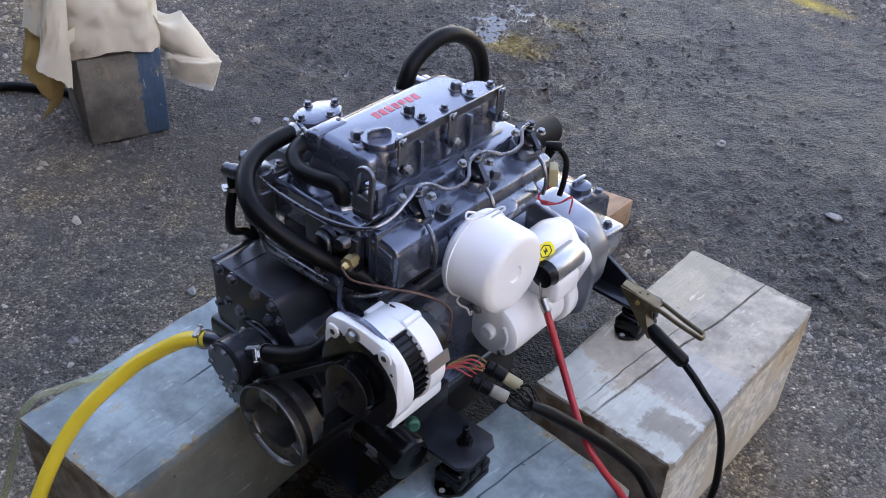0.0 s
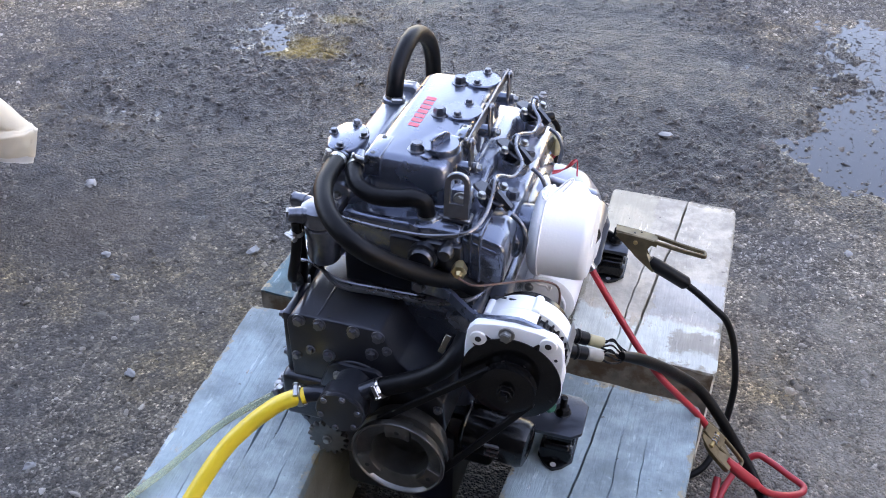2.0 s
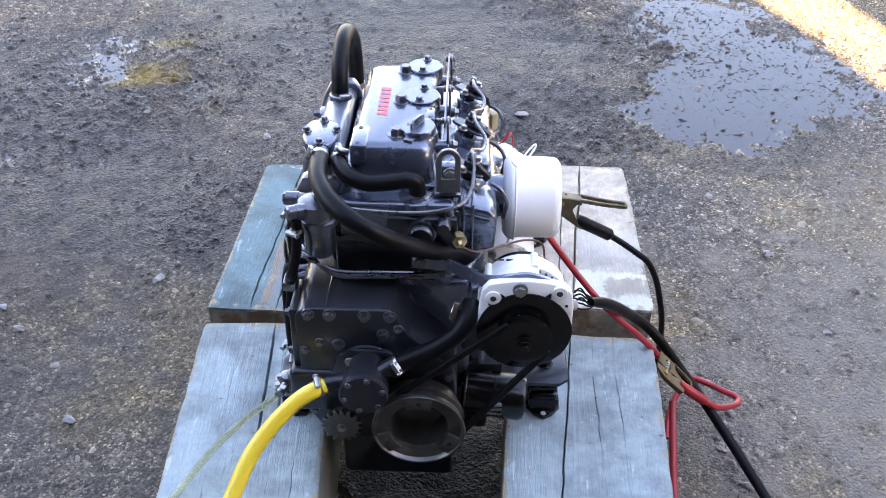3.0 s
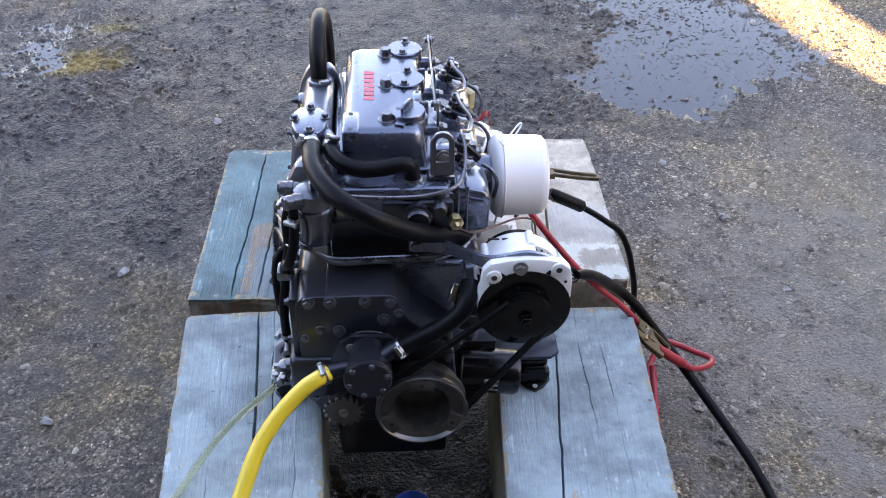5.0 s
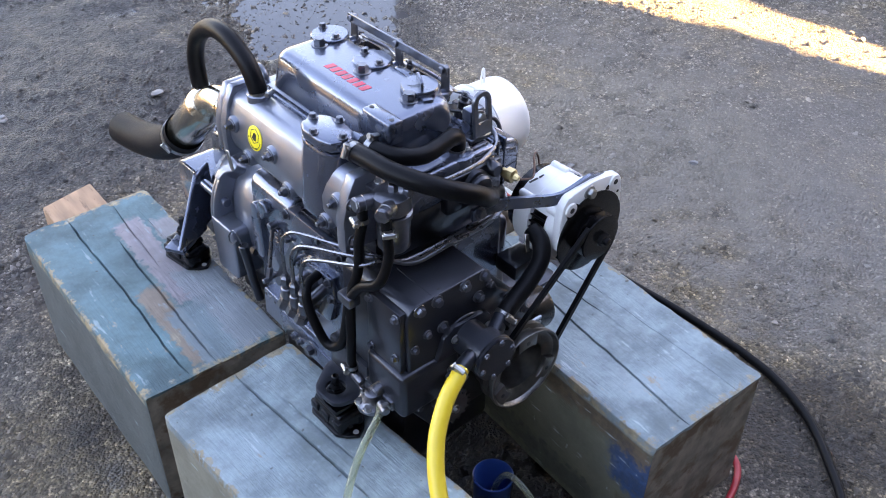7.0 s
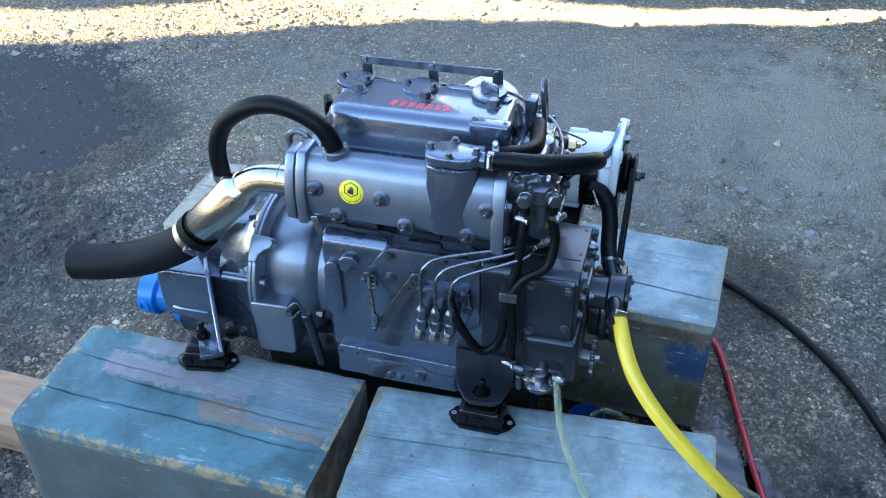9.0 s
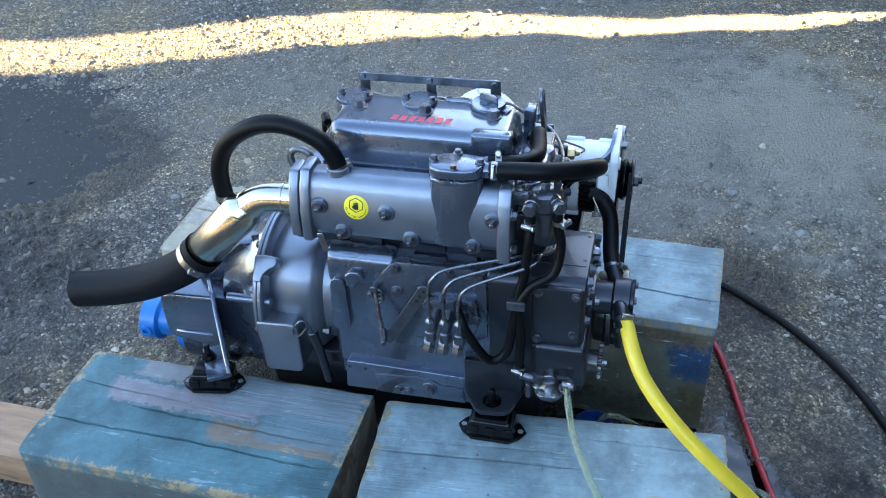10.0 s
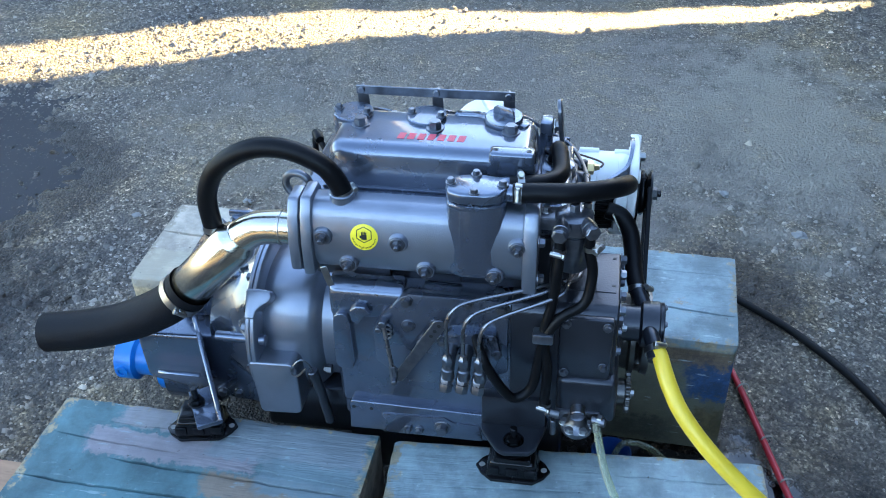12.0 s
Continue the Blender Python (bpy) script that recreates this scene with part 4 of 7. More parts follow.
# pulley: open cup with a rim groove and three webs
bm = bmesh.new()
PC = (0.046, -0.285, 0.418)
lathe(bm, PC, (0, -1, 0), [(0.0, 0.03), (0.012, 0.064), (0.030, 0.066), (0.034, 0.073), (0.042, 0.073), (0.048, 0.060), (0.054, 0.073), (0.063, 0.0750), (0.066, 0.0740), (0.0662, 0.0715), (0.0640, 0.0695), (0.0590, 0.0675), (0.0560, 0.0490), (0.0530, 0.0460), (0.026, 0.0430), (0.014, 0.0380), (0.012, 0.0)], 56)
pulley = part("crank_pulley", bm, PULLEYM, eng, "dark grey cup-shaped crankshaft pulley")
for a in (1.57, 3.67, 5.76):
    bm = bmesh.new()
    sector = [(r * math.cos(a + w), r * math.sin(a + w)) for r, ws in ((0.0695, (-0.30, -0.15, 0, 0.15, 0.30)), (0.0465, (0.42, 0.21, 0, -0.21, -0.42))) for w in ws]
    prism(bm, [(PC[0] + x, PC[2] + z) for x, z in sector], "y", -0.3500, -0.330, 0.0018, 2)
    lug = part("web", bm, PULLEYM, pulley)
    one("web_hole", lug, INK, "", lathe=((PC[0] + 0.057 * math.cos(a), -0.3501, PC[2] + 0.057 * math.sin(a)), (0, -1, 0), [(0, 0.0040), (0.0004, 0.0038)], 14))

# sea-water pump
bm = bmesh.new()
WPC = Vector((-0.038, -0.285, 0.505))
lathe(bm, WPC, (0, -1, 0), [(0, 0.030), (0.042, 0.029), (0.046, 0.037), (0.072, 0.038), (0.074, 0.036), (0.079, 0.0375), (0.0805, 0.036), (0.0805, 0)], 40)
tube(bm, [(-0.055, -0.340, 0.511), (-0.075, -0.344, 0.515), (-0.095, -0.349, 0.512), (-0.118, -0.353, 0.502)], 0.0125, 20)
cyl(bm, (-0.02, -0.335, 0.521), (0.010, -0.322, 0.536), 0.013, 20)
prism(bm, [(-0.100, 0.480), (-0.084, 0.526), (-0.066, 0.538), (-0.004, 0.536), (0.012, 0.522), (0.016, 0.480)], "y", -0.299, -0.284, 0.006, 2)
pump = part("sea_water_pump", bm, SHADED_CASE, eng, "grey sea-water pump with a round cover")
bolts("tiny", pump, (0, -1, 0), *[(-0.038 + 0.031 * math.cos(a), -0.3655, 0.505 + 0.031 * math.sin(a)) for a in [k * math.pi / 3 + 0.3 for k in range(6)]])
bolts("zsmall", timing, (0, -1, 0), (-0.065, -0.300, 0.516), (0.002, -0.300, 0.505))

# little gear on the injection pump drive
bm = bmesh.new()
GC = Vector((-0.081, -0.285, 0.392))
cyl(bm, GC, GC + Vector((0, -0.03, 0)), 0.022, 20)
gear = [(0.034 * math.cos(a) * k, 0.034 * math.sin(a) * k) for i in range(16) for a, k in (((i - 0.28) * math.pi / 8, 1.0), ((i + 0.05) * math.pi / 8, 1.0), ((i + 0.22) * math.pi / 8, 0.80), ((i + 0.5) * math.pi / 8, 0.80))]
prism(bm, [(GC.x + x, GC.z + z) for x, z in gear], "y", -0.322, -0.314, 0.0008, 1)
gearp = part("star_wheel", bm, PULLEYM, eng, "small dark toothed hand wheel")
bolts("zsmall", gearp, (0, -1, 0), (GC.x, -0.322, GC.z))

# injection pump side
bm = bmesh.new()
prism(bm, [(-0.127, 0.470), (-0.126, 0.612), (0.026, 0.612), (0.036, 0.606), (0.063, 0.573), (0.087, 0.540), (0.085, 0.470), (0.040, 0.430), (-0.060, 0.430)], "x", -0.1430, -0.125, 0.003, 2)
prism(bm, [(0.1544, 0.4620), (0.1513, 0.4507), (0.1420, 0.4445), (0.1328, 0.4445), (0.1235, 0.4507), (0.1205, 0.4630), (0.1225, 0.5462), (0.1256, 0.5565), (0.1328, 0.5627), (0.1410, 0.5617), (0.1472, 0.5565), (0.1503, 0.5462)], "x", -0.1440, -0.128, 0.0025, 3)
prism(bm, [(-0.118, 0.516), (-0.110, 0.558), (-0.040, 0.552), (-0.020, 0.545), (-0.022, 0.499), (-0.054, 0.456), (-0.100, 0.462)], "x", -0.158, -0.138, 0.004, 2)
prism(bm, [(0.141, 0.310), (0.138, 0.370), (0.133, 0.375), (-0.160, 0.369), (-0.160, 0.310)], "x", -0.145, -0.120, 0.0025, 3)
prism(bm, [(0.0838, 0.3106), (0.0838, 0.3496), (0.0797, 0.3537), (-0.0228, 0.3578), (-0.0382, 0.3475), (-0.0812, 0.3465), (-0.0864, 0.3106)], "x", -0.1480, -0.140, 0.0018, 2)
side = part("injection_pump_cover", bm, PAINT, eng)
bolts("mid", side, (-1, 0, 0), (-0.143, 0.029, 0.599), (-0.143, 0.029, 0.551), (-0.143, -0.117, 0.600))
bolts("small", side, (-1, 0, 0), (-0.143, -0.014, 0.559), (-0.143, -0.065, 0.602), (-0.148, 0.039, 0.324), (-0.148, 0.020, 0.324))
for y, z in ((0.131, 0.361), (0.101, 0.360)):
    one("thread_hole", side, INK, "", lathe=((-0.1450, y, z), (-1, 0, 0), [(0, 0.0034), (0.0004, 0.0032)], 14))
bolts("big", side, (-1, 0, 0), (-0.148, -0.020, 0.336))
INJ = [-0.090 + 0.0245 * k for k in range(3)]
bm = bmesh.new()
for y in INJ:
    cyl(bm, (-0.140, y, 0.532), (-0.197, y, 0.512), 0.0095, 16)
    lathe(bm, (-0.1965, y, 0.498), (0, 0, 1), [(0, 0.0085), (0.004, 0.0105), (0.020, 0.0095), (0.022, 0.0075), (0.034, 0.0075)], 16)
    lathe(bm, (-0.1930, y + 0.001, 0.506), (-0.42, 0.1, -0.9), [(0, 0.009), (0.003, 0.0112), (0.013, 0.0112), (0.0135, 0.0098), (0.016, 0.0098), (0.0165, 0.0110), (0.028, 0.0110), (0.030, 0.0095), (0.030, 0)], 6)
inj_pump = part("injection_pump", bm, BOLTM, eng)
for y in INJ:
    one("union_nut", inj_pump, BOLTM, "", lathe=((-0.1965, y, 0.526), (0, 0, 1), [(0, 0.0072), (0.002, 0.0088), (0.014, 0.0088), (0.016, 0.0065), (0.022, 0.0045)], 6))
bolts("small", inj_pump, (-1, 0, 0), (-0.158, -0.112, 0.520), (-0.158, -0.104, 0.550), (-0.158, -0.026, 0.538), (-0.158, -0.060, 0.470))
for k, y in enumerate(INJ):
    top = 0.597 + 0.011 * k
    one("injection_pipe", inj_pump, PIPE, "", tube=([(-0.1965, y, 0.54), (-0.197, y, top - 0.016), (-0.193, y - 0.008, top + 0.008), (-0.184, y - 0.032, top + 0.022), (-0.162, -0.150 - 0.025 * (2 - k), top + 0.050 - 0.008 * k), (-0.135, -0.196 - 0.008 * (2 - k), 0.650), (-0.09, -0.215 - 0.006 * k, 0.630), (-0.02, -0.218 - 0.006 * k, 0.632), (0.07, -0.216 - 0.006 * k, 0.634), (0.12, -0.205, 0.640), (0.145, -0.16, 0.65)], 0.0031, 8, 6))
LA, LB = Vector((0.044, 0.459)), Vector((-0.024, 0.574))
ld = (LB - LA).normalized()
ln = Vector((ld.y, -ld.x))
arc = [math.pi * k / 6 for k in range(7)]
bar = [tuple(LB + ln * 0.0105 * math.cos(a) + ld * 0.0105 * math.sin(a)) for a in arc] + [tuple(LA - ln * 0.009 * math.cos(a) - ld * 0.009 * math.sin(a)) for a in arc]
bm = bmesh.new()
prism(bm, bar, "x", -0.1660, -0.1625, 0.0008, 1)
cyl(bm, (-0.140, 0.010, 0.516), (-0.1630, 0.010, 0.516), 0.007, 16)
lever = part("throttle_lever", bm, BOLTM, eng, "drilled steel throttle lever")
for s in (0.0, 0.013, 0.025):
    p = LB - ld * s
    one("hole", lever, INK, "", lathe=((-0.1661, p.x, p.y), (-1, 0, 0), [(0, 0.0032), (0.0003, 0.003)], 12))
one("link_rod", lever, PIPE, "", cyl=((-0.152, 0.066, 0.553), (-0.176, 0.050, 0.478), 0.0036, 10))
one("rod_end", lever, BOLTM, "", cyl=((-0.172, 0.052, 0.488), (-0.180, 0.048, 0.466), 0.0060, 6))
one("rod_end", lever, BOLTM, "", cyl=((-0.135, 0.067, 0.558), (-0.158, 0.067, 0.558), 0.0062, 12))
one("pin", lever, BOLTM, "", cyl=((-0.158, 0.050, 0.470), (-0.192, 0.046, 0.470), 0.0045, 10))
one("pin", lever, BOLTM, "", cyl=((-0.135, 0.076, 0.540), (-0.152, 0.076, 0.540), 0.005, 10))
one("spring", lever, BOLTM, "", tube=([(-0.146, 0.062 + 0.006 * math.cos(1.2 * k), 0.550 - 0.0017 * k + 0.003 * math.sin(1.2 * k)) for k in range(18)], 0.0016, 6, 3))

# fuel lift pump and starboard lower boss
bm = bmesh.new()
box(bm, -0.165, -0.05, -0.298, -0.205, 0.40, 0.488, 0.010, 3)
part("pump_drive_housing", bm, SHADED_CASE, eng)
bm = bmesh.new()
lathe(bm, (-0.180, -0.240, 0.388), (0, 0, 1), [(0, 0.008), (0.004, 0.016), (0.010, 0.022), (0.013, 0.0245), (0.021, 0.0245), (0.024, 0.019), (0.032, 0.014), (0.040, 0.012), (0.042, 0.009)], 28)
cyl(bm, (-0.178, -0.240, 0.424), (-0.15, -0.240, 0.430), 0.012, 18)
cyl(bm, (-0.178, -0.212, 0.424), (-0.178, -0.190, 0.430), 0.0075, 14)
cyl(bm, (-0.181, -0.262, 0.424), (-0.187, -0.284, 0.424), 0.0072, 14)
cyl(bm, (-0.184, -0.27, 0.424), (-0.190, -0.27, 0.408), 0.0058, 12)
cyl(bm, (-0.172, -0.203, 0.405), (-0.172, -0.203, 0.374), 0.0048, 10)
box(bm, -0.170, -0.150, -0.275, -0.205, 0.405, 0.425, 0.003, 2)
lift = part("fuel_lift_pump", bm, mat("dull_cast_alloy", (0.17, 0.175, 0.19), 0.34, 0.95, 0.25, 60, 0.3, 300), eng, "bare metal diaphragm fuel pump")
bolts("zsmall", lift, (0, 0, 1), *[(-0.180 + 0.020 * math.cos(a), -0.240 + 0.020 * math.sin(a), 0.409) for a in (0.5, 1.55, 2.6, 3.7, 4.7, 5.8)])
one("union_nut", lift, STEEL, "", cyl=((-0.181, -0.270, 0.424), (-0.1835, -0.279, 0.424), 0.0095, 6))

# exhaust manifold and its header
bm = bmesh.new()
prism(bm, [(-0.118, 0.644), (-0.138, 0.652), (-0.150, 0.668), (-0.156, 0.690), (-0.155, 0.712), (-0.150, 0.738), (-0.142, 0.757), (-0.130, 0.766), (-0.102, 0.766), (-0.092, 0.755), (-0.088, 0.648)], "y", -0.150, 0.165, 0.006, 3)
manifold = part("exhaust_manifold", bm, CAST, eng)
one("flange", manifold, CAST, "", prism=([(-0.165, 0.646), (-0.165, 0.705), (-0.155, 0.745), (-0.142, 0.772), (-0.095, 0.772), (-0.085, 0.76), (-0.085, 0.646)], "y", -0.168, -0.146, 0.005, 2))
one("flange", manifold, CAST, "", prism=([(-0.164, 0.650), (-0.164, 0.708), (-0.154, 0.748), (-0.140, 0.775), (-0.095, 0.775), (-0.085, 0.76), (-0.085, 0.650)], "y", 0.160, 0.178, 0.005, 2))
one("flange", manifold, CAST, "", prism=([(-0.162, 0.656), (-0.162, 0.708), (-0.152, 0.745), (-0.138, 0.770), (-0.10, 0.770), (-0.09, 0.755), (-0.09, 0.656)], "y", 0.180, 0.198, 0.005, 2))
for y, z in ((0.145, 0.718), (0.033, 0.716), (-0.140, 0.722), (0.11, 0.672), (-0.006, 0.671), (-0.106, 0.670)):
    one("stud_boss", manifold, CAST, "", lathe=((-0.130, y, z), (-1, 0, 0), [(0, 0.0160), (0.026, 0.0145), (0.0285, 0.0125)], 20))
bolts("mid", manifold, (0, -1, 0), (-0.150, -0.168, 0.732), (-0.150, -0.168, 0.668))
one("hose_neck", manifold, CAST, "", cyl=((-0.118, 0.120, 0.76), (-0.118, 0.120, 0.774), 0.019, 24))
bolts("stud", manifold, (-1, 0, 0), (-0.1585, 0.145, 0.718), (-0.1585, 0.033, 0.716), (-0.1585, -0.140, 0.722), (-0.1585, 0.11, 0.672), (-0.1585, -0.006, 0.671), (-0.1585, -0.106, 0.670))
# thermostat tower
bm = bmesh.new()
CAPP = [(-0.122 + (x + 0.130) * 0.80, y - 0.003) for x, y in ((-0.166, -0.052), (-0.156, -0.035), (-0.135, -0.030), (-0.112, -0.034), (-0.099, -0.048), (-0.094, -0.075), (-0.099, -0.105), (-0.114, -0.118), (-0.140, -0.118), (-0.156, -0.112), (-0.166, -0.090))]
b2 = bmesh.new()
rows = []
for z, k, out in ((0.668, 0.90, -0.012), (0.676, 0.94, -0.012), (0.740, 0.965, -0.006), (0.776, 0.985, 0.0)):
    rows.append([b2.verts.new((-0.122 + (x + 0.122) * k + out, -0.078 + (y + 0.078) * k, z)) for x, y in CAPP])
for A, C in zip(rows, rows[1:]):
    for i in range(len(A)):
        b2.faces.new((A[i], A[(i + 1) % len(A)], C[(i + 1) % len(A)], C[i]))
b2.faces.new(rows[0]), b2.faces.new(rows[-1])
bmesh.ops.recalc_face_normals(b2, faces=b2.faces)
bmesh.ops.bevel(b2, geom=[e for e in b2.edges if abs(e.verts[0].co.z - e.verts[1].co.z) > 0.01], offset=0.004, segments=2, profile=0.5, affect="EDGES", clamp_overlap=True)
put(bm, b2)
prism(bm, CAPP, "z", 0.772, 0.784, 0.004, 2)
prism(bm, CAPP, "z", 0.785, 0.804, 0.005, 3)
tower = part("thermostat_housing", bm, PAINT, manifold)
bolts("small", tower, (0, 0, 1), (-0.122, -0.041, 0.804), (-0.146, -0.077, 0.804), (-0.098, -0.074, 0.804), (-0.121, -0.114, 0.804))
bm = bmesh.new()
cyl(bm, (-0.118, -0.112, 0.790), (-0.118, -0.135, 0.790), 0.013, 20)
cyl(bm, (-0.096, -0.100, 0.786), (-0.088, -0.128, 0.786), 0.012, 20)
part("hose_spigots", bm, PAINT, manifold)
# high-temperature sticker
LEAN_ON = Matrix.Translation((-0.1533, 0.083, 0.721)) @ Matrix.Rotation(radians(11), 4, "Y") @ Matrix.Translation((0.158, -0.080, -0.714))
bm = bmesh.new()
lathe(bm, (-0.158, 0.080, 0.714), (-1, 0, 0), [(0, 0.0205), (0.0008, 0.0205), (0.0012, 0.0198)], 40)
bm.transform(LEAN_ON)
sticker = part("warning_sticker", bm, YSTICK, manifold, "round yellow sticker with a black warning symbol")
bm = bmesh.new()
hexo = [(0.080 + 0.0125 * math.cos(a), 0.718 + 0.0125 * math.sin(a)) for a in [math.pi / 6 + k * math.pi / 3 for k in range(6)]]
for k in range(6):
    p, q = hexo[k], hexo[(k + 1) % 6]
    cyl(bm, (-0.1593, *p), (-0.1593, *q), 0.0007, 6)
box(bm, -0.1600, -0.1590, 0.076, 0.084, 0.710, 0.718, 0.001, 1)
for k in range(4):
    box(bm, -0.1600, -0.1590, 0.0762 + 0.0021 * k, 0.0778 + 0.0021 * k, 0.716, 0.7235 - 0.001 * abs(k - 1.5), 0.0005, 1)
box(bm, -0.1600, -0.1590, 0.0835, 0.0865, 0.712, 0.7165, 0.0008, 1)
bm.transform(LEAN_ON)
part("printed_symbol", bm, INK, sticker)
text = "Caution High temperature"
for k, ch in enumerate(text):
    if ch == " ":
        continue
    a = radians(-172 + 164 * k / (len(text) - 1))
    ob = new("letter", letters(ch, 0.0042))
    ob.data.materials.append(INK)
    ob.matrix_basis = LEAN_ON @ Matrix.Translation((-0.1594, 0.080 - 0.0178 * math.cos(a), 0.714 + 0.0178 * math.sin(a))) @ pose(0, 0, 0, 90, 0, -90) @ pose(0, 0, 0, 0, 0, math.degrees(a) + 90) @ pose(-0.0010, 0, 0)
    under(ob, sticker)

# exhaust elbow and hoses
bm = bmesh.new()
tube(bm, [(-0.126, 0.196, 0.708), (-0.126, 0.225, 0.708), (-0.126, 0.255, 0.703), (-0.128, 0.280, 0.688), (-0.131, 0.305, 0.664)], 0.0262, 28, 8)
lathe(bm, (-0.126, 0.214, 0.708), (0, 1, 0), [(0, 0.0265), (0.001, 0.0275), (0.004, 0.0275), (0.005, 0.0265)], 28)
lathe(bm, (-0.1295, 0.290, 0.680), (-0.04, 0.70, -0.72), [(-0.012, 0.026), (0.0, 0.033), (0.004, 0.0345), (0.152, 0.0345), (0.154, 0.033)], 36)
cyl(bm, (-0.120, 0.328, 0.650), (-0.114, 0.332, 0.694), 0.012, 18)
elbow = part("exhaust_elbow", bm, CHROME, eng, "polished stainless steel exhaust elbow")
EL = Vector((-0.1355, 0.392, 0.5745))
bm = bmesh.new()
tube(bm, [EL + Vector((0, -0.012, 0.013)), EL, (-0.138, 0.435, 0.540), (-0.142, 0.505, 0.504), (-0.146, 0.58, 0.482), (-0.149, 0.655, 0.469)], [(0, 0.0375), (0.12, 0.0370), (0.2, 0.0340), (1, 0.0335)], 32, 10, 0.006)
rub = part("exhaust_hose", bm, HOSEM, eng, "thick black rubber exhaust hose")
clamp(rub, EL + Vector((0, 0.006, -0.006)), (-0.04, 0.70, -0.72), 0.038, (-1, -0.2, -0.3), wide=0.013)
bm = bmesh.new()
tube(bm, [(-0.118, 0.118, 0.760), (-0.118, 0.123, 0.784), (-0.119, 0.146, 0.818), (-0.119, 0.199, 0.840), (-0.118, 0.254, 0.834), (-0.116, 0.307, 0.798), (-0.115, 0.332, 0.746), (-0.114, 0.332, 0.682)], 0.0150, 20, 10)
arch = part("arched_hose", bm, RUBBER, eng, "black rubber cooling hose in a high arch")
clamp(arch, (-0.118, 0.1200, 0.770), (0, 0.3, 1), 0.0152, (0.6, -1, 0))
clamp(arch, (-0.114, 0.3325, 0.691), (0, 0, 1), 0.0152, (-0.5, -1, 0))
bm = bmesh.new()
tube(bm, [(-0.118, -0.128, 0.790), (-0.116, -0.165, 0.792), (-0.110, -0.206, 0.791), (-0.090, -0.248, 0.786), (-0.060, -0.277, 0.775), (-0.020, -0.288, 0.755), (0.026, -0.262, 0.716), (0.0675, -0.224, 0.680), (0.0975, -0.198, 0.661), (0.120, -0.185, 0.640)], 0.0144, 20, 8)
hose_a = part("coolant_hose", bm, RUBBER, eng, "long black rubber coolant hose")
clamp(hose_a, (-0.118, -0.136, 0.790), (0, 1, 0), 0.0140, (-0.5, 0, 0.2))
bm = bmesh.new()
tube(bm, [(-0.092, -0.120, 0.786), (-0.086, -0.150, 0.786), (-0.070, -0.176, 0.783), (-0.040, -0.190, 0.779), (-0.005, -0.188, 0.780), (0.020, -0.184, 0.782), (0.034, -0.181, 0.775), (0.037, -0.179, 0.755), (0.037, -0.178, 0.738)], 0.0130, 20, 8)
hose_b = part("bypass_hose", bm, RUBBER, eng, "short black rubber coolant hose")
clamp(hose_b, (-0.088, -0.136, 0.786), (0.2, -1, 0), 0.0132, (0.4, 0, 1))
clamp(hose_b, (0.037, -0.178, 0.752), (0, 0, 1), 0.0132, (1, -0.5, 0))
bm = bmesh.new()
tube(bm, [(0.000, -0.329, 0.527), (0.018, -0.321, 0.535), (0.045, -0.315, 0.546), (0.078, -0.311, 0.564), (0.106, -0.304, 0.585), (0.120, -0.288, 0.604), (0.124, -0.264, 0.612)], 0.0145, 18, 8)
hose_c = part("pump_hose", bm, RUBBER, eng, "black rubber hose from the sea-water pump")
clamp(hose_c, (0.014, -0.3225, 0.534), (0.8, 0.1, 0.6), 0.0147, (0, -1, 0.6))
one("clamp_tail", hose_c, CHROME, "bright steel clamp tail", box=(-0.0045, 0.0045, -0.0016, 0.0016, -0.0145, 0.0145, 0.0005, 1, Matrix.Translation((0.0975, -0.2805, 0.6075)) @ pose(0, 0, 0, -27, 20, 0)))

# valve cover
bm = bmesh.new()
VY0, VY1 = -0.156, 0.160
loft(bm, [(z, x0, x1, VY0 + i, VY1 - i, r) for z, x0, x1, i, r in ((0.754, -0.074, 0.063, 0.000, 0.016), (0.760, -0.0725, 0.0615, 0.001, 0.018), (0.775, -0.0705, 0.0600, 0.003, 0.021), (0.796, -0.0690, 0.0585, 0.005, 0.023), (0.806, -0.0675, 0.0575, 0.007, 0.023),
                                                                    (0.8125, -0.0645, 0.0555, 0.010, 0.022), (0.8170, -0.0600, 0.0520, 0.014, 0.020), (0.8192, -0.0555, 0.0480, 0.019, 0.018), (0.8200, -0.0500, 0.0430, 0.025, 0.015))])
cover = part("valve_cover", bm, PAINT, eng, "glossy dark grey valve cover")
one("base_flange", cover, PAINT, "", box=(-0.079, 0.070, VY0 - 0.004, VY1 + 0.002, 0.750, 0.758, 0.003, 2))
one("corner_pad", cover, PAINT, "", box=(-0.069, -0.042, -0.153, -0.087, 0.785, 0.8225, 0.005, 3))
one("corner_pad", cover, PAINT, "", box=(0.042, 0.058, -0.062, -0.02, 0.815, 0.823, 0.004, 2))
for y in (-0.098, 0.020, 0.135):
    one("boss", cover, PAINT, "", lathe=((0.033, y, 0.760), (0, 0, 1), [(0, 0.032), (0.056, 0.032), (0.060, 0.030)], 32))
    one("shaft_boss", cover, PAINT, "", cyl=((0.055, y - 0.003, 0.795), (0.082, y - 0.003, 0.795), 0.011, 20))
for y in (-0.040, 0.078):
    one("rib", cover, PAINT, "", box=(0.055, 0.068, y - 0.004, y + 0.004, 0.757, 0.812, 0.003, 2))
bolts("big", cover, (0, 0, 1), (0, -0.112, 0.8198), (0, 0.002, 0.8198), (0, 0.116, 0.8198))
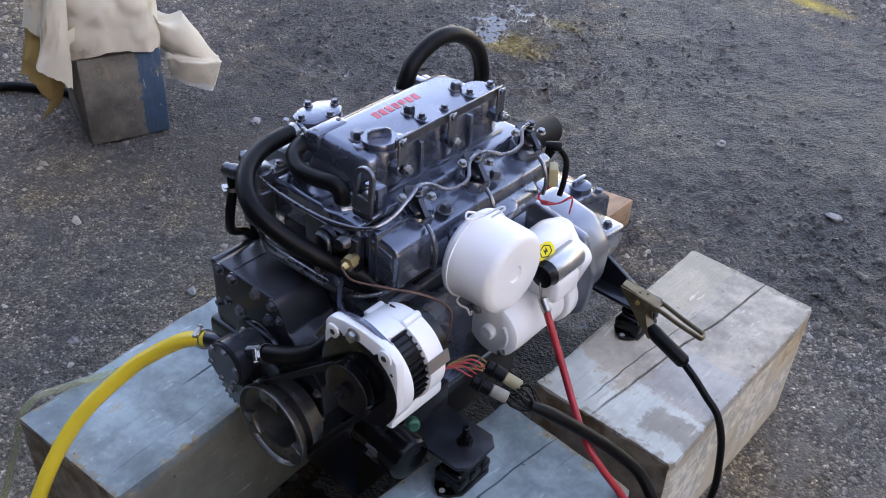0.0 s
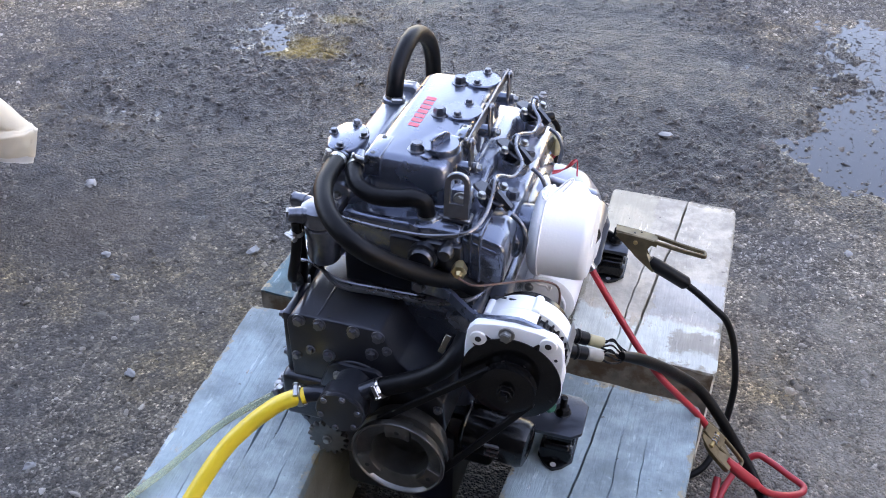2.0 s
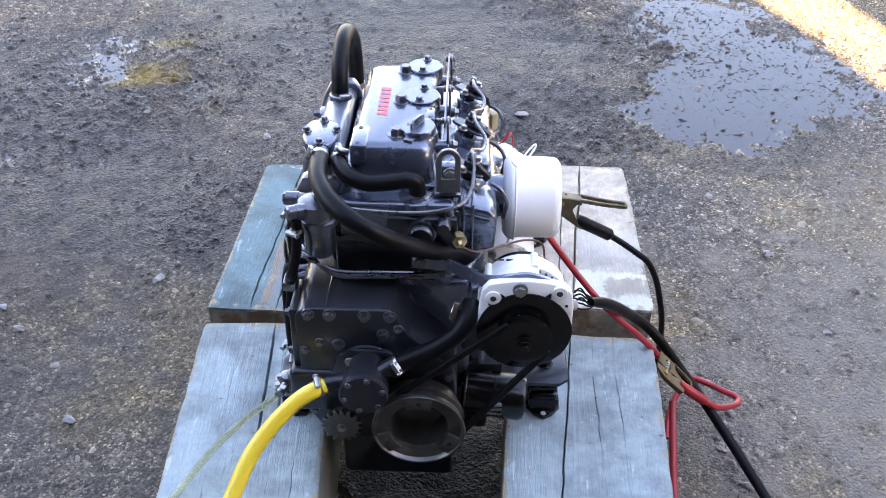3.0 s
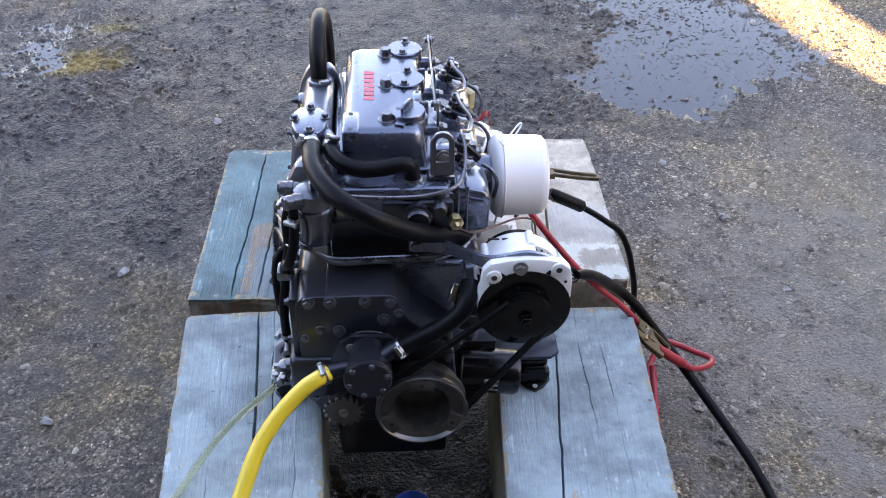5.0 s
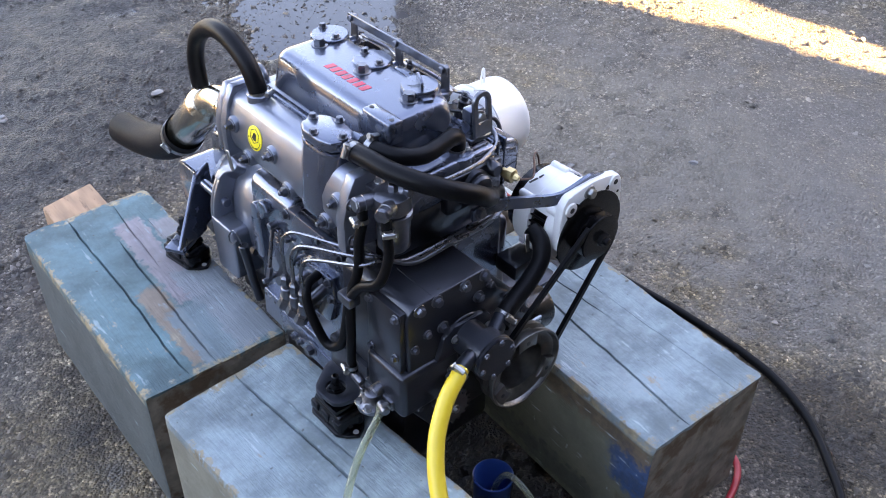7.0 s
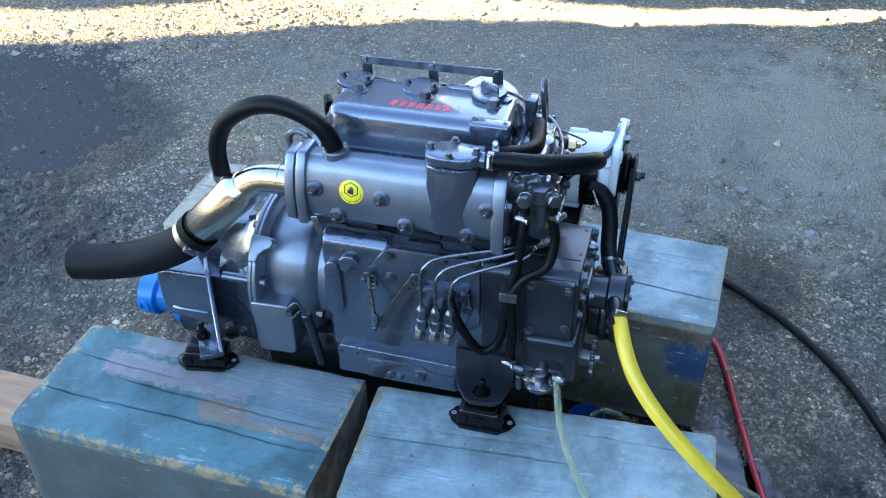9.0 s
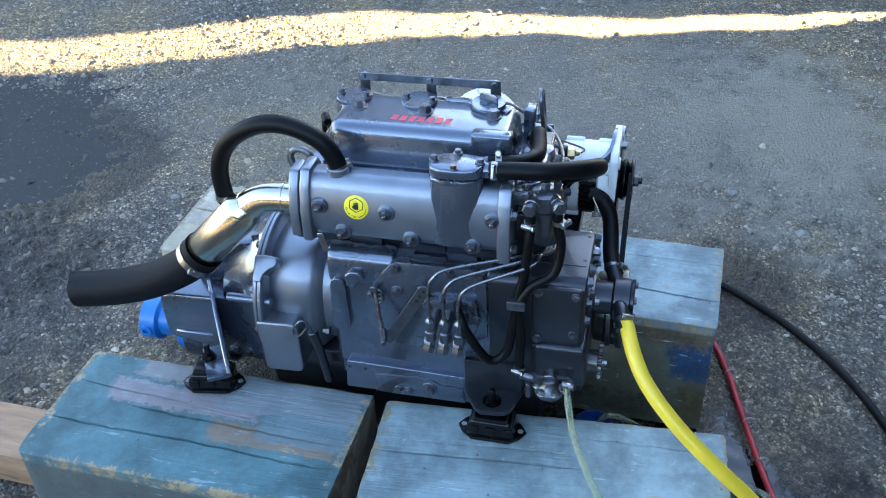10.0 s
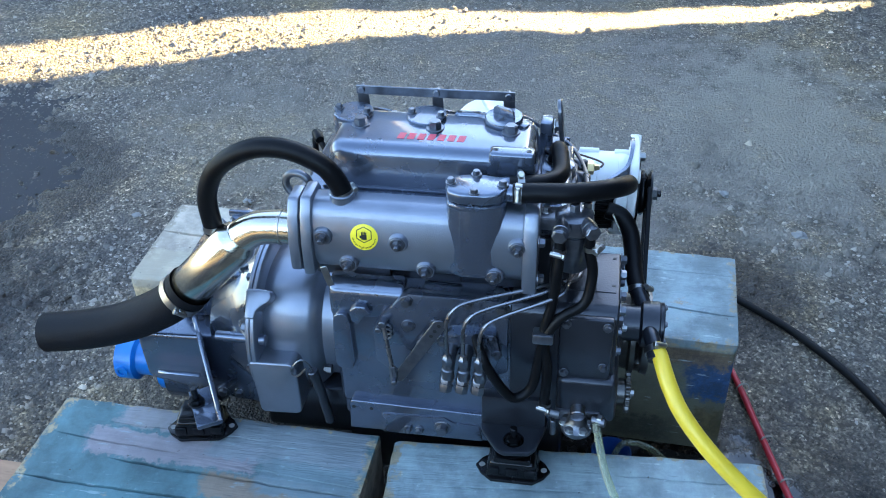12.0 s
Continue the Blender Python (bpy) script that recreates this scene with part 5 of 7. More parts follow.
for x, y in ((-0.057, -0.144), (-0.056, -0.096), (0.050, -0.055), (0.050, -0.028)):
    one("thread_hole", cover, INK, "", lathe=((x, y, 0.8227), (0, 0, 1), [(0, 0.0038), (0.0004, 0.0036)], 14))
for i, y in enumerate((0.020, 0.135)):
    bm = bmesh.new()
    lathe(bm, (0.033, y, 0.818), (0, 0, 1), [(0, 0.031), (0.005, 0.031), (0.0065, 0.0295), (0.0065, 0)], 40)
    lid = part("inspection_lid", bm, PAINT, cover)
    bolts("small", lid, (0, 0, 1), (0.036, y + 0.024, 0.8245), (0.030, y - 0.022, 0.8245))
bm = bmesh.new()
lathe(bm, (0.032, -0.098, 0.818), (0, 0, 1), [(0, 0.028), (0.004, 0.029), (0.010, 0.029), (0.012, 0.0275), (0.012, 0)], 40)
prism(bm, [(-0.019, 0.0), (0.019, 0.0), (0.018, 0.011), (0.011, 0.015), (-0.011, 0.015), (-0.018, 0.011)], "y", -0.0022, 0.0022, 0.001, 2, Matrix.Translation((0.032, -0.098, 0.829)) @ pose(0, 0, 0, 0, 0, 62))
box(bm, -0.040, -0.024, -0.008, 0.008, 0, 0.006, 0.002, 2, Matrix.Translation((0.032, -0.098, 0.818)) @ pose(0, 0, 0, 0, 0, 70))
box(bm, 0.024, 0.040, -0.008, 0.008, 0, 0.006, 0.002, 2, Matrix.Translation((0.032, -0.098, 0.818)) @ pose(0, 0, 0, 0, 0, 70))
oil = part("oil_filler_cap", bm, PAINT, cover, "round grey oil filler cap with a thumb grip")
for name, words, m, parent in (("oil_letters", "OIL", Matrix.Translation((0.0215, -0.0985, 0.8302)) @ pose(0, 0, 0, 0, 0, 152), oil),):
    ob = new(name, letters(words, 0.011))
    ob.matrix_basis = m @ pose(-0.008, -0.004, 0)
    ob.data.materials.append(INK)
    under(ob, parent)
# brand lettering as plain red bars
bm = bmesh.new()
for k in range(7):
    y = 0.048 - 0.0149 * k
    prism(bm, [(-0.0365, y - 0.0052), (-0.0195, y - 0.0072), (-0.0195, y + 0.0032), (-0.0365, y + 0.0052)], "z", 0.8200, 0.8206, 0)
part("red_lettering", bm, REDDECAL, cover, "faded red lettering bars")
# decompression levers
bm = bmesh.new()
box(bm, 0.0735, 0.0770, -0.110, 0.140, 0.832, 0.847, 0.001, 1)
lev = part("decompression_bar", bm, BOLTM, cover)
for y in (0.131, 0.012, -0.100):
    bm = bmesh.new()
    cyl(bm, (0.069, y, 0.840), (0.085, y, 0.840), 0.0055, 12)
    prism(bm, [(-0.009, 0.0), (0.009, 0.0), (0.008, -0.030), (0.012, -0.058), (-0.004, -0.060), (-0.010, -0.035)], "x", 0.078, 0.082, 0.0012, 1, Matrix.Translation((0, y, 0.845)))
    cyl(bm, (0.074, y + 0.004, 0.795), (0.088, y + 0.004, 0.795), 0.0085, 14)
    part("lever", bm, BOLTM, lev)
    bolts("zsmall", lev, (1, 0, 0), (0.088, y + 0.004, 0.796))

# injectors with clamp plates and the return pipe
for i, y in enumerate((-0.105, 0.032, 0.168)):
    bm = bmesh.new()
    ax = Vector((0.25, 0, 1)).normalized()
    base = Vector((0.110, y, 0.748))
    lathe(bm, base, ax, [(0, 0.013), (0.012, 0.013), (0.014, 0.009), (0.026, 0.009), (0.028, 0.006), (0.038, 0.006)], 20)
    prism(bm, [(-0.030, -0.009), (-0.022, -0.013), (0.022, -0.013), (0.030, -0.009), (0.030, 0.009), (0.022, 0.013), (-0.022, 0.013), (-0.030, 0.009)], "z", 0.010, 0.015, 0.0015, 1, frame_of(base, ax) @ pose(0, 0, 0, 0, 0, 60))
    cyl(bm, base + ax * 0.02 + Vector((0.008, -0.004, 0)), base + ax * 0.012 + Vector((0.034, -0.012, -0.012)), 0.0075, 6)
    inj = part("injector", bm, DARK_SHADEP, head)
    bolts("zsmall", inj, ax, base + ax * 0.015 + Vector((0.014, 0.019, 0)), base + ax * 0.015 + Vector((-0.010, -0.019, 0.003)))
    bolts("small", inj, ax, base + ax * 0.034)
    e = base + Vector((0.040, -0.014, -0.008))
    one("feed_pipe", inj, BOLTM, "", tube=([e, e + Vector((0.016, -0.006, -0.008)), e + Vector((0.026, -0.008, -0.030)), e + Vector((0.022, -0.006, -0.060))], 0.0034, 8, 6))
bm = bmesh.new()
tube(bm, [(0.118, 0.168, 0.785), (0.122, 0.140, 0.783), (0.138, 0.118, 0.772), (0.136, 0.085, 0.768), (0.122, 0.055, 0.778), (0.120, 0.032, 0.785), (0.124, 0.005, 0.782), (0.140, -0.018, 0.768), (0.136, -0.055, 0.766), (0.120, -0.082, 0.780), (0.119, -0.105, 0.786), (0.122, -0.130, 0.776), (0.119, -0.162, 0.758), (0.104, -0.194, 0.748), (0.060, -0.215, 0.746), (0.010, -0.226, 0.750), (-0.05, -0.230, 0.756), (-0.09, -0.228, 0.760), (-0.115, -0.222, 0.755)], 0.0032, 8, 8)
part("return_pipe", bm, PIPE, head)
one("leak_off_loop", head, PIPE, "", tube=([(-0.078, 0.078, 0.735), (-0.074, 0.068, 0.747), (-0.072, 0.050, 0.752), (-0.074, 0.032, 0.746), (-0.078, 0.024, 0.735)], 0.0022, 8))
# lifting ring
bm = bmesh.new()
outer = [(-0.021, -0.03), (0.021, -0.03), (0.021, 0.03)] + [(0.021 * math.cos(a), 0.03 + 0.021 * math.sin(a)) for a in [k * math.pi / 10 for k in range(1, 10)]] + [(-0.021, 0.03)]
inner = [(-0.011, -0.004), (0.011, -0.004), (0.011, 0.030)] + [(0.011 * math.cos(a), 0.030 + 0.011 * math.sin(a)) for a in [k * math.pi / 10 for k in range(1, 10)]] + [(-0.011, 0.030)]
bb = bmesh.new()
rings = [[bb.verts.new((x, t, z)) for x, z in pl] for pl in (outer, inner) for t in (-0.0035, 0.0035)]
nn = len(outer)
for i in range(nn):
    j = (i + 1) % nn
    for A, C in ((rings[0], rings[1]), (rings[3], rings[2]), (rings[2], rings[0]), (rings[1], rings[3])):
        bb.faces.new((A[i], A[j], C[j], C[i]))
bmesh.ops.recalc_face_normals(bb, faces=bb.faces)
bevelled(bb, 0.0012, 1)
bb.transform(Matrix.Translation((0.083, -0.182, 0.790)) @ pose(0, 0, 0, -6, 0, 3) @ Matrix.Diagonal((0.88, 1.0, 0.88, 1.0)))
put(bm, bb)
box(bm, 0.061, 0.103, -0.184, -0.160, 0.752, 0.760, 0.002, 1)
lift_ring = part("lifting_eye", bm, BOLTM, head)
bolts("zinc", lift_ring, (0, -1, 0.1), (0.086, -0.172, 0.787))
one("spacer", lift_ring, PAINT, "", box=(0.070, 0.100, -0.170, -0.150, 0.752, 0.800, 0.004, 2))
lathe_bm = bmesh.new()
lathe(lathe_bm, (0.037, -0.178, 0.72), (0, 0, 1), [(0, 0.024), (0.018, 0.024), (0.020, 0.014), (0.03, 0.0135)], 24)
part("coolant_elbow", lathe_bm, PAINT, head)
# front of the head: water box, plug, switch, side box
bm = bmesh.new()
box(bm, -0.01, 0.100, -0.214, -0.195, 0.668, 0.732, 0.006, 2)
lathe(bm, (0.044, -0.205, 0.708), (0, -1, 0), [(0, 0.024), (0.016, 0.023), (0.018, 0.0195), (0.022, 0.0205), (0.025, 0.0195), (0.028, 0.017)], 32)
lathe(bm, (0.078, -0.205, 0.722), (0, -1, 0), [(0, 0.0125), (0.018, 0.012), (0.022, 0.009)], 20)
part("water_jacket_cover", bm, DARK_SHADEP, eng)
bm = bmesh.new()
lathe(bm, (0.100, -0.214, 0.706), (0.15, -1, 0), [(0, 0.007), (0.008, 0.007), (0.009, 0.0115), (0.022, 0.0115), (0.024, 0.006), (0.032, 0.004)], 6)
part("temperature_sender", bm, BRASS, eng, "brass temperature sender")
bm = bmesh.new()
prism(bm, [(0.095, 0.655), (0.158, 0.660), (0.160, 0.722), (0.150, 0.735), (0.128, 0.740), (0.098, 0.748)], "y", -0.192, -0.112, 0.010, 4)
for x in (0.108, 0.122):
    box(bm, x - 0.0025, x + 0.0025, -0.1965, -0.13, 0.662, 0.748, 0.002, 2)
part("side_water_box", bm, PAINT, eng)
# inlet duct
bm = bmesh.new()
prism(bm, [(0.10, 0.660), (0.162, 0.650), (0.168, 0.685), (0.150, 0.704), (0.11, 0.714)], "y", -0.112, 0.150, 0.010, 3)
lathe(bm, (0.137, 0.058, 0.690), (0.35, 0, 1), [(0, 0.040), (0.010, 0.038), (0.013, 0.034)], 36)
cyl(bm, (0.13, -0.048, 0.675), (0.185, -0.048, 0.675), 0.036, 28)
part("inlet_manifold", bm, PAINT, eng)
# air cleaner
AC = Vector((0.174, -0.048, 0.673))
bm = bmesh.new()
lathe(bm, AC, (1, 0, 0), [(0.0, 0.060), (0.004, 0.066), (0.010, 0.0715), (0.014, 0.0725), (0.018, 0.0715), (0.022, 0.0695), (0.080, 0.0680), (0.087, 0.0665), (0.093, 0.060), (0.094, 0.055), (0.0935, 0.030), (0.0925, 0.014), (0.090, 0.012), (0.0895, 0)], 56)
filt = part("air_cleaner", bm, WHITE, eng, "white painted round air cleaner")
bm = bmesh.new()
tube(bm, [AC + Vector((0.018, 0.0725 * math.cos(a), 0.0725 * math.sin(a))) for a in [k * math.pi / 12 for k in range(25)]], 0.0016, 6, 3)
tube(bm, [AC + Vector((0.012, -0.005, 0.074)), AC + Vector((0.010, -0.022, 0.082)), AC + Vector((0.016, -0.03, 0.077)), AC + Vector((0.022, -0.015, 0.074)), AC + Vector((0.03, 0.0, 0.078)), AC + Vector((0.045, 0.012, 0.092)), AC + Vector((0.05, 0.014, 0.090)), AC + Vector((0.038, 0.0, 0.076))], 0.0018, 6, 6)
tube(bm, [AC + Vector((0.012, -0.025, -0.070)), AC + Vector((0.01, -0.030, -0.080)), AC + Vector((0.02, -0.034, -0.082)), AC + Vector((0.03, -0.03, -0.085)), AC + Vector((0.036, -0.028, -0.095)), AC + Vector((0.04, -0.03, -0.085))], 0.0018, 6, 6)
part("wire_clip", bm, WHITE, filt)
# starter motor
SC = Vector((0.191, 0.014, 0.479))
bm = bmesh.new()
lathe(bm, SC + Vector((0, -0.004, 0)), (0, 1, 0), [(0, 0.016), (0.001, 0.046), (0.006, 0.052), (0.03, 0.0535), (0.15, 0.0535), (0.155, 0.056), (0.185, 0.056)], 44)
lathe(bm, SC + Vector((0, -0.016, 0)), (0, 1, 0), [(0, 0.011), (0.002, 0.013), (0.013, 0.014), (0.014, 0.02)], 24)
tube(bm, [SC + Vector((0.036 * math.cos(a), -0.005, 0.036 * math.sin(a))) for a in (-0.9, -0.5, -0.1, 0.3, 0.7)], 0.003, 8, 4)
lathe(bm, (0.198, 0.066, 0.602), (0, 1, 0), [(0, 0.020), (0.006, 0.029), (0.016, 0.033), (0.085, 0.034), (0.10, 0.030)], 32)
DE = [(SC.x + 0.062 * math.cos(a), SC.z + 0.062 * math.sin(a)) for a in [radians(v) for v in range(-180, 31, 15)]] + [(0.238 + 0.028 * math.cos(a), 0.572 + 0.028 * math.sin(a)) for a in [radians(v) for v in range(0, 91, 15)]] + [(0.205 + 0.040 * math.cos(a), 0.590 + 0.040 * math.sin(a)) for a in [radians(v) for v in range(75, 181, 15)]]
prism(bm, DE, "y", 0.150, 0.186, 0.008, 3)
box(bm, 0.19, 0.262, 0.085, 0.16, 0.525, 0.575, 0.012, 3)
starter = part("starter_motor", bm, WHITE, eng, "white painted starter motor")
bolts("zsmall", starter, (0, -1, 0), SC + Vector((0.028, -0.004, -0.030)), SC + Vector((-0.028, -0.004, 0.030)))
bm = bmesh.new()
lathe(bm, (0.243, 0.062, 0.592), (0, 1, 0), [(0, 0.010), (0.001, 0.020), (0.012, 0.0205), (0.016, 0.0225), (0.020, 0.0235)], 28)
part("solenoid_cap", bm, BLACK, starter)
bm = bmesh.new()
lathe(bm, (0.243, 0.080, 0.592), (0, 1, 0), [(0, 0.0235), (0.075, 0.0235), (0.077, 0.022)], 32)
part("solenoid", bm, SILVER, starter, "bare metal starter solenoid")
STK = Matrix.Translation((0.2272, 0.090, 0.6215)) @ pose(0, 0, 0, 6, 58, 0)
bm = bmesh.new()
prism(bm, [(0.0, -0.020), (0.009, -0.017), (0.014, -0.006), (0.014, 0.010), (0.009, 0.019), (0.0, 0.021), (-0.010, 0.017), (-0.014, 0.006), (-0.013, -0.010), (-0.008, -0.018)], "z", 0, 0.001, 0.0, 1, STK)
stk = part("warning_sticker", bm, YSTICK, starter, "yellow warning sticker with a black sign")
bm = bmesh.new()
sign = [Vector((0.010 * math.cos(k * math.pi / 3), 0.014 * math.sin(k * math.pi / 3), 0.0013)) for k in range(6)]
for p, q in zip(sign, sign[1:] + sign[:1]):
    cyl(bm, STK @ p, STK @ q, 0.0009, 6)
prism(bm, [(0.006, -0.003), (0.001, 0.001), (0.004, 0.004), (-0.006, 0.003), (-0.001, -0.001), (-0.004, -0.004)], "z", 0.001, 0.0016, 0.0, 1, STK)
part("warning_sign", bm, INK, stk)

# alternator
AL = Vector((0.204, -0.322, 0.600))
bm = bmesh.new()
lathe(bm, AL + Vector((0, 0.024, 0)), (0, 1, 0), [(0, 0.050), (0.002, 0.068), (0.010, 0.0715), (0.020, 0.0715), (0.024, 0.066)], 44)
lathe(bm, AL + Vector((0, 0.082, 0)), (0, 1, 0), [(-0.004, 0.064), (-0.002, 0.0705), (0.030, 0.0695), (0.034, 0.064), (0.036, 0.050)], 44)
ears = [(-0.070, -0.010), (-0.069, 0.045), (-0.066, 0.072), (-0.056, 0.085), (-0.030, 0.091), (0.0, 0.094), (0.030, 0.091), (0.056, 0.085), (0.067, 0.072), (0.071, 0.045), (0.071, -0.02), (0.058, -0.045), (0.03, -0.03), (0.0, 0.0), (-0.045, -0.025)]
prism(bm, [(AL.x + x, AL.z + z) for x, z in ears], "y", AL.y + 0.010, AL.y + 0.026, 0.004, 2)
box(bm, AL.x + 0.01, AL.x + 0.045, AL.y + 0.03, AL.y + 0.14, AL.z - 0.085, AL.z - 0.06, 0.006, 2)
shell = [radians(v) for v in range(72, 151, 6)]
prism(bm, [(AL.x + 0.0708 * math.cos(a), AL.z + 0.0708 * math.sin(a)) for a in shell] + [(AL.x + 0.0640 * math.cos(a), AL.z + 0.0640 * math.sin(a)) for a in shell[::-1]], "y", AL.y + 0.040, AL.y + 0.080, 0.001, 1)
for a in (1.35, 2.45, 4.0):
    c = AL + Vector((0.070 * math.cos(a), 0, 0.070 * math.sin(a)))
    cyl(bm, c + Vector((0, 0.020, 0)), c + Vector((0, 0.052, 0)), 0.0065, 14)
    cyl(bm, c + Vector((0, 0.078, 0)), c + Vector((0, 0.112, 0)), 0.0065, 14)
alt = part("alternator", bm, WHITE, eng, "white painted alternator")
bm = bmesh.new()
lathe(bm, AL + Vector((0, 0.042, 0)), (0, 1, 0), [(0.0, 0.050), (0.002, 0.0630), (0.042, 0.0630), (0.044, 0.05)], 44)
stator = part("stator", bm, BLACK, alt)
for k in range(36):
    m = Matrix.Translation(AL + Vector((0, 0.064, 0))) @ Matrix.Rotation(k * math.pi / 18, 4, "Y")
    one("fin", stator, RUBBER, "", box=(0.060, 0.0675, -0.019, 0.016, -0.0016, 0.0016, 0.0006, 1, m))
bm = bmesh.new()
lathe(bm, AL + Vector((0, 0.117, 0)), (0, 1, 0), [(0, 0.05), (0.001, 0.062), (0.016, 0.060), (0.022, 0.050), (0.024, 0.0)], 40)
part("rear_cap", bm, BLACK, alt)
bm = bmesh.new()
prism(bm, [(-0.010, -0.022), (0.010, -0.022), (0.010, 0.022), (-0.010, 0.022)], "z", 0, 0.0015, 0.0, 1, Matrix.Translation(AL + Vector((0.0668, 0.098, 0.020))) @ pose(0, 0, 0, 0, 73, 0))
part("name_plate", bm, SILVER, alt)
bm = bmesh.new()
for k, (a, c) in enumerate(((-0.022, -0.004), (0.0, 0.024))):
    box(bm, AL.x - 0.028 + a, AL.x - 0.028 + c, AL.y + 0.098, AL.y + 0.1005, AL.z + 0.0655, AL.z + 0.0675, 0.0, 1)
part("printed_line", bm, INK, alt)
bm = bmesh.new()
lathe(bm, AL + Vector((0, 0.010, 0)), (0, -1, 0), [(0, 0.05), (0.0, 0.0715), (0.0025, 0.072), (0.003, 0.069), (0.004, 0.035)], 48)
lathe(bm, AL + Vector((0, 0.006, 0)), (0, -1, 0), [(0, 0.036), (0.006, 0.040), (0.008, 0.040), (0.014, 0.030), (0.020, 0.040), (0.023, 0.040), (0.024, 0.034), (0.024, 0.020)], 40)
fan = part("fan_and_pulley", bm, BLACK, alt, "black fan disc and belt pulley")
for k in range(12):
    a = k * math.pi / 6
    m = Matrix.Translation(AL + Vector((0, 0.016, 0))) @ Matrix.Rotation(a, 4, "Y")
    one("blade", fan, BLACK, "", box=(0.045, 0.068, -0.006, 0.006, -0.001, 0.001, 0.0005, 1, m))
one("nut", fan, BLACK, "", lathe=(AL + Vector((0, -0.016, 0)), (0, -1, 0), [(0, 0.0135), (0.002, 0.0135), (0.003, 0.0115), (0.011, 0.0115), (0.012, 0.0105)], 6))
one("shaft_end", fan, BLACK, "", lathe=(AL + Vector((0, -0.026, 0)), (0, -1, 0), [(0, 0.0065), (0.007, 0.0065), (0.008, 0.0055), (0.008, 0)], 18))
for a in (64, 94, 120, 136):
    u, v = Vector((math.cos(radians(a)), math.sin(radians(a)))), Vector((-math.sin(radians(a)), math.cos(radians(a))))
    bm = bmesh.new()
    prism(bm, [(AL.x + p.x, AL.z + p.y) for p in (u * 0.072 - v * 0.0050, u * 0.080 - v * 0.0012, u * 0.0805 + v * 0.0010, u * 0.072 + v * 0.0042)], "y", AL.y + 0.0092, AL.y + 0.014, 0.0)
    part("vent_notch", bm, BLACK, alt)
bolts("zinc", alt, (0, -1, 0), AL + Vector((-0.010, 0.010, 0.078)))
for x, z, r in ((-0.049, 0.062, 0.0048), (0.048, 0.074, 0.0048), (0.060, 0.050, 0.0026)):
    if r > 0.004:
        one("ear_boss", alt, WHITE, "", lathe=(AL + Vector((x, 0.0105, z)), (0, -1, 0), [(0, 0.0125), (0.003, 0.0115), (0.0035, 0.0105)], 20))
    one("ear_hole", alt, INK, "", lathe=(AL + Vector((x, 0.0068 if r > 0.004 else 0.0098, z)), (0, -1, 0), [(0, r), (0.0005, r * 0.95)], 14))
# adjusting strap
bm = bmesh.new()
sp = [(0.03, -0.225, 0.660), (0.085, -0.232, 0.660), (0.115, -0.262, 0.668), (0.150, -0.292, 0.676), (0.205, -0.300, 0.690), (0.25, -0.298, 0.675)]
pp = smooth_path(sp, 6)
bs = bmesh.new()
prev = None
for i, p in enumerate(pp):
    t = (pp[min(i + 1, len(pp) - 1)] - pp[max(i - 1, 0)]).normalized()
    s = Vector((-t.y, t.x, 0)).normalized()
    ring = [bs.verts.new(p + s * a + Vector((0, 0, c))) for a, c in ((-0.003, -0.010), (0.003, -0.010), (0.003, 0.010), (-0.003, 0.010))]
    if prev:
        for k in range(4):
            bs.faces.new((prev[k], prev[(k + 1) % 4], ring[(k + 1) % 4], ring[k]))
    else:
        bs.faces.new(ring)
    prev = ring
bs.faces.new(prev)
bmesh.ops.recalc_face_normals(bs, faces=bs.faces)
put(bm, bs)
strap = part("adjusting_strap", bm, PAINT, eng)
bolts("mid", strap, (0, -1, 0.2), (0.042, -0.229, 0.662))
# belt
bm = bmesh.new()


def belt_run(p, q, w=0.010, h=0.0038):
    d = Vector(q) - Vector(p)
    box(bm, -h, h, -w / 2, w / 2, 0, d.length, 0.001, 1, Matrix.Translation(p) @ Vector((d.x, 0, d.z)).to_track_quat("Z", "Y").to_matrix().to_4x4())


belt_run((0.114, -0.334, 0.400), (0.240, -0.334, 0.582))
belt_run((0.012, -0.334, 0.478), (0.178, -0.334, 0.628))
part("fan_belt", bm, RUBBER, eng)

# oil filter, flywheel end, gearbox
bm = bmesh.new()
lathe(bm, (0.115, -0.205, 0.372), (1, -0.1, -0.05), [(0, 0.036), (0.004, 0.042), (0.006, 0.042), (0.008, 0.040), (0.100, 0.040), (0.108, 0.036), (0.111, 0.026)], 40)
ofil = part("oil_filter", bm, BLACK, eng, "black oil filter canister")
bm = bmesh.new()
for k in range(3):
    box(bm, 0.158 + 0.004 * (k % 2), 0.182, -0.2535, -0.2490, 0.381 - 0.010 * k, 0.386 - 0.010 * k, 0.0, 1)
part("printed_lines", bm, SILVER, ofil)
bm = bmesh.new()
FC = Vector((0.0, 0, 0.441))
barrel(bm, (FC.x, FC.z), [(0.130, 0.098, 0.104, 2.3), (0.188, 0.098, 0.104, 2.3), (0.194, 0.105, 0.112, 2.4), (0.202, 0.113, 0.121, 2.5), (0.210, 0.116, 0.124, 2.5), (0.268, 0.116, 0.124, 2.5), (0.280, 0.110, 0.118, 2.5), (0.290, 0.108, 0.116, 2.5)])
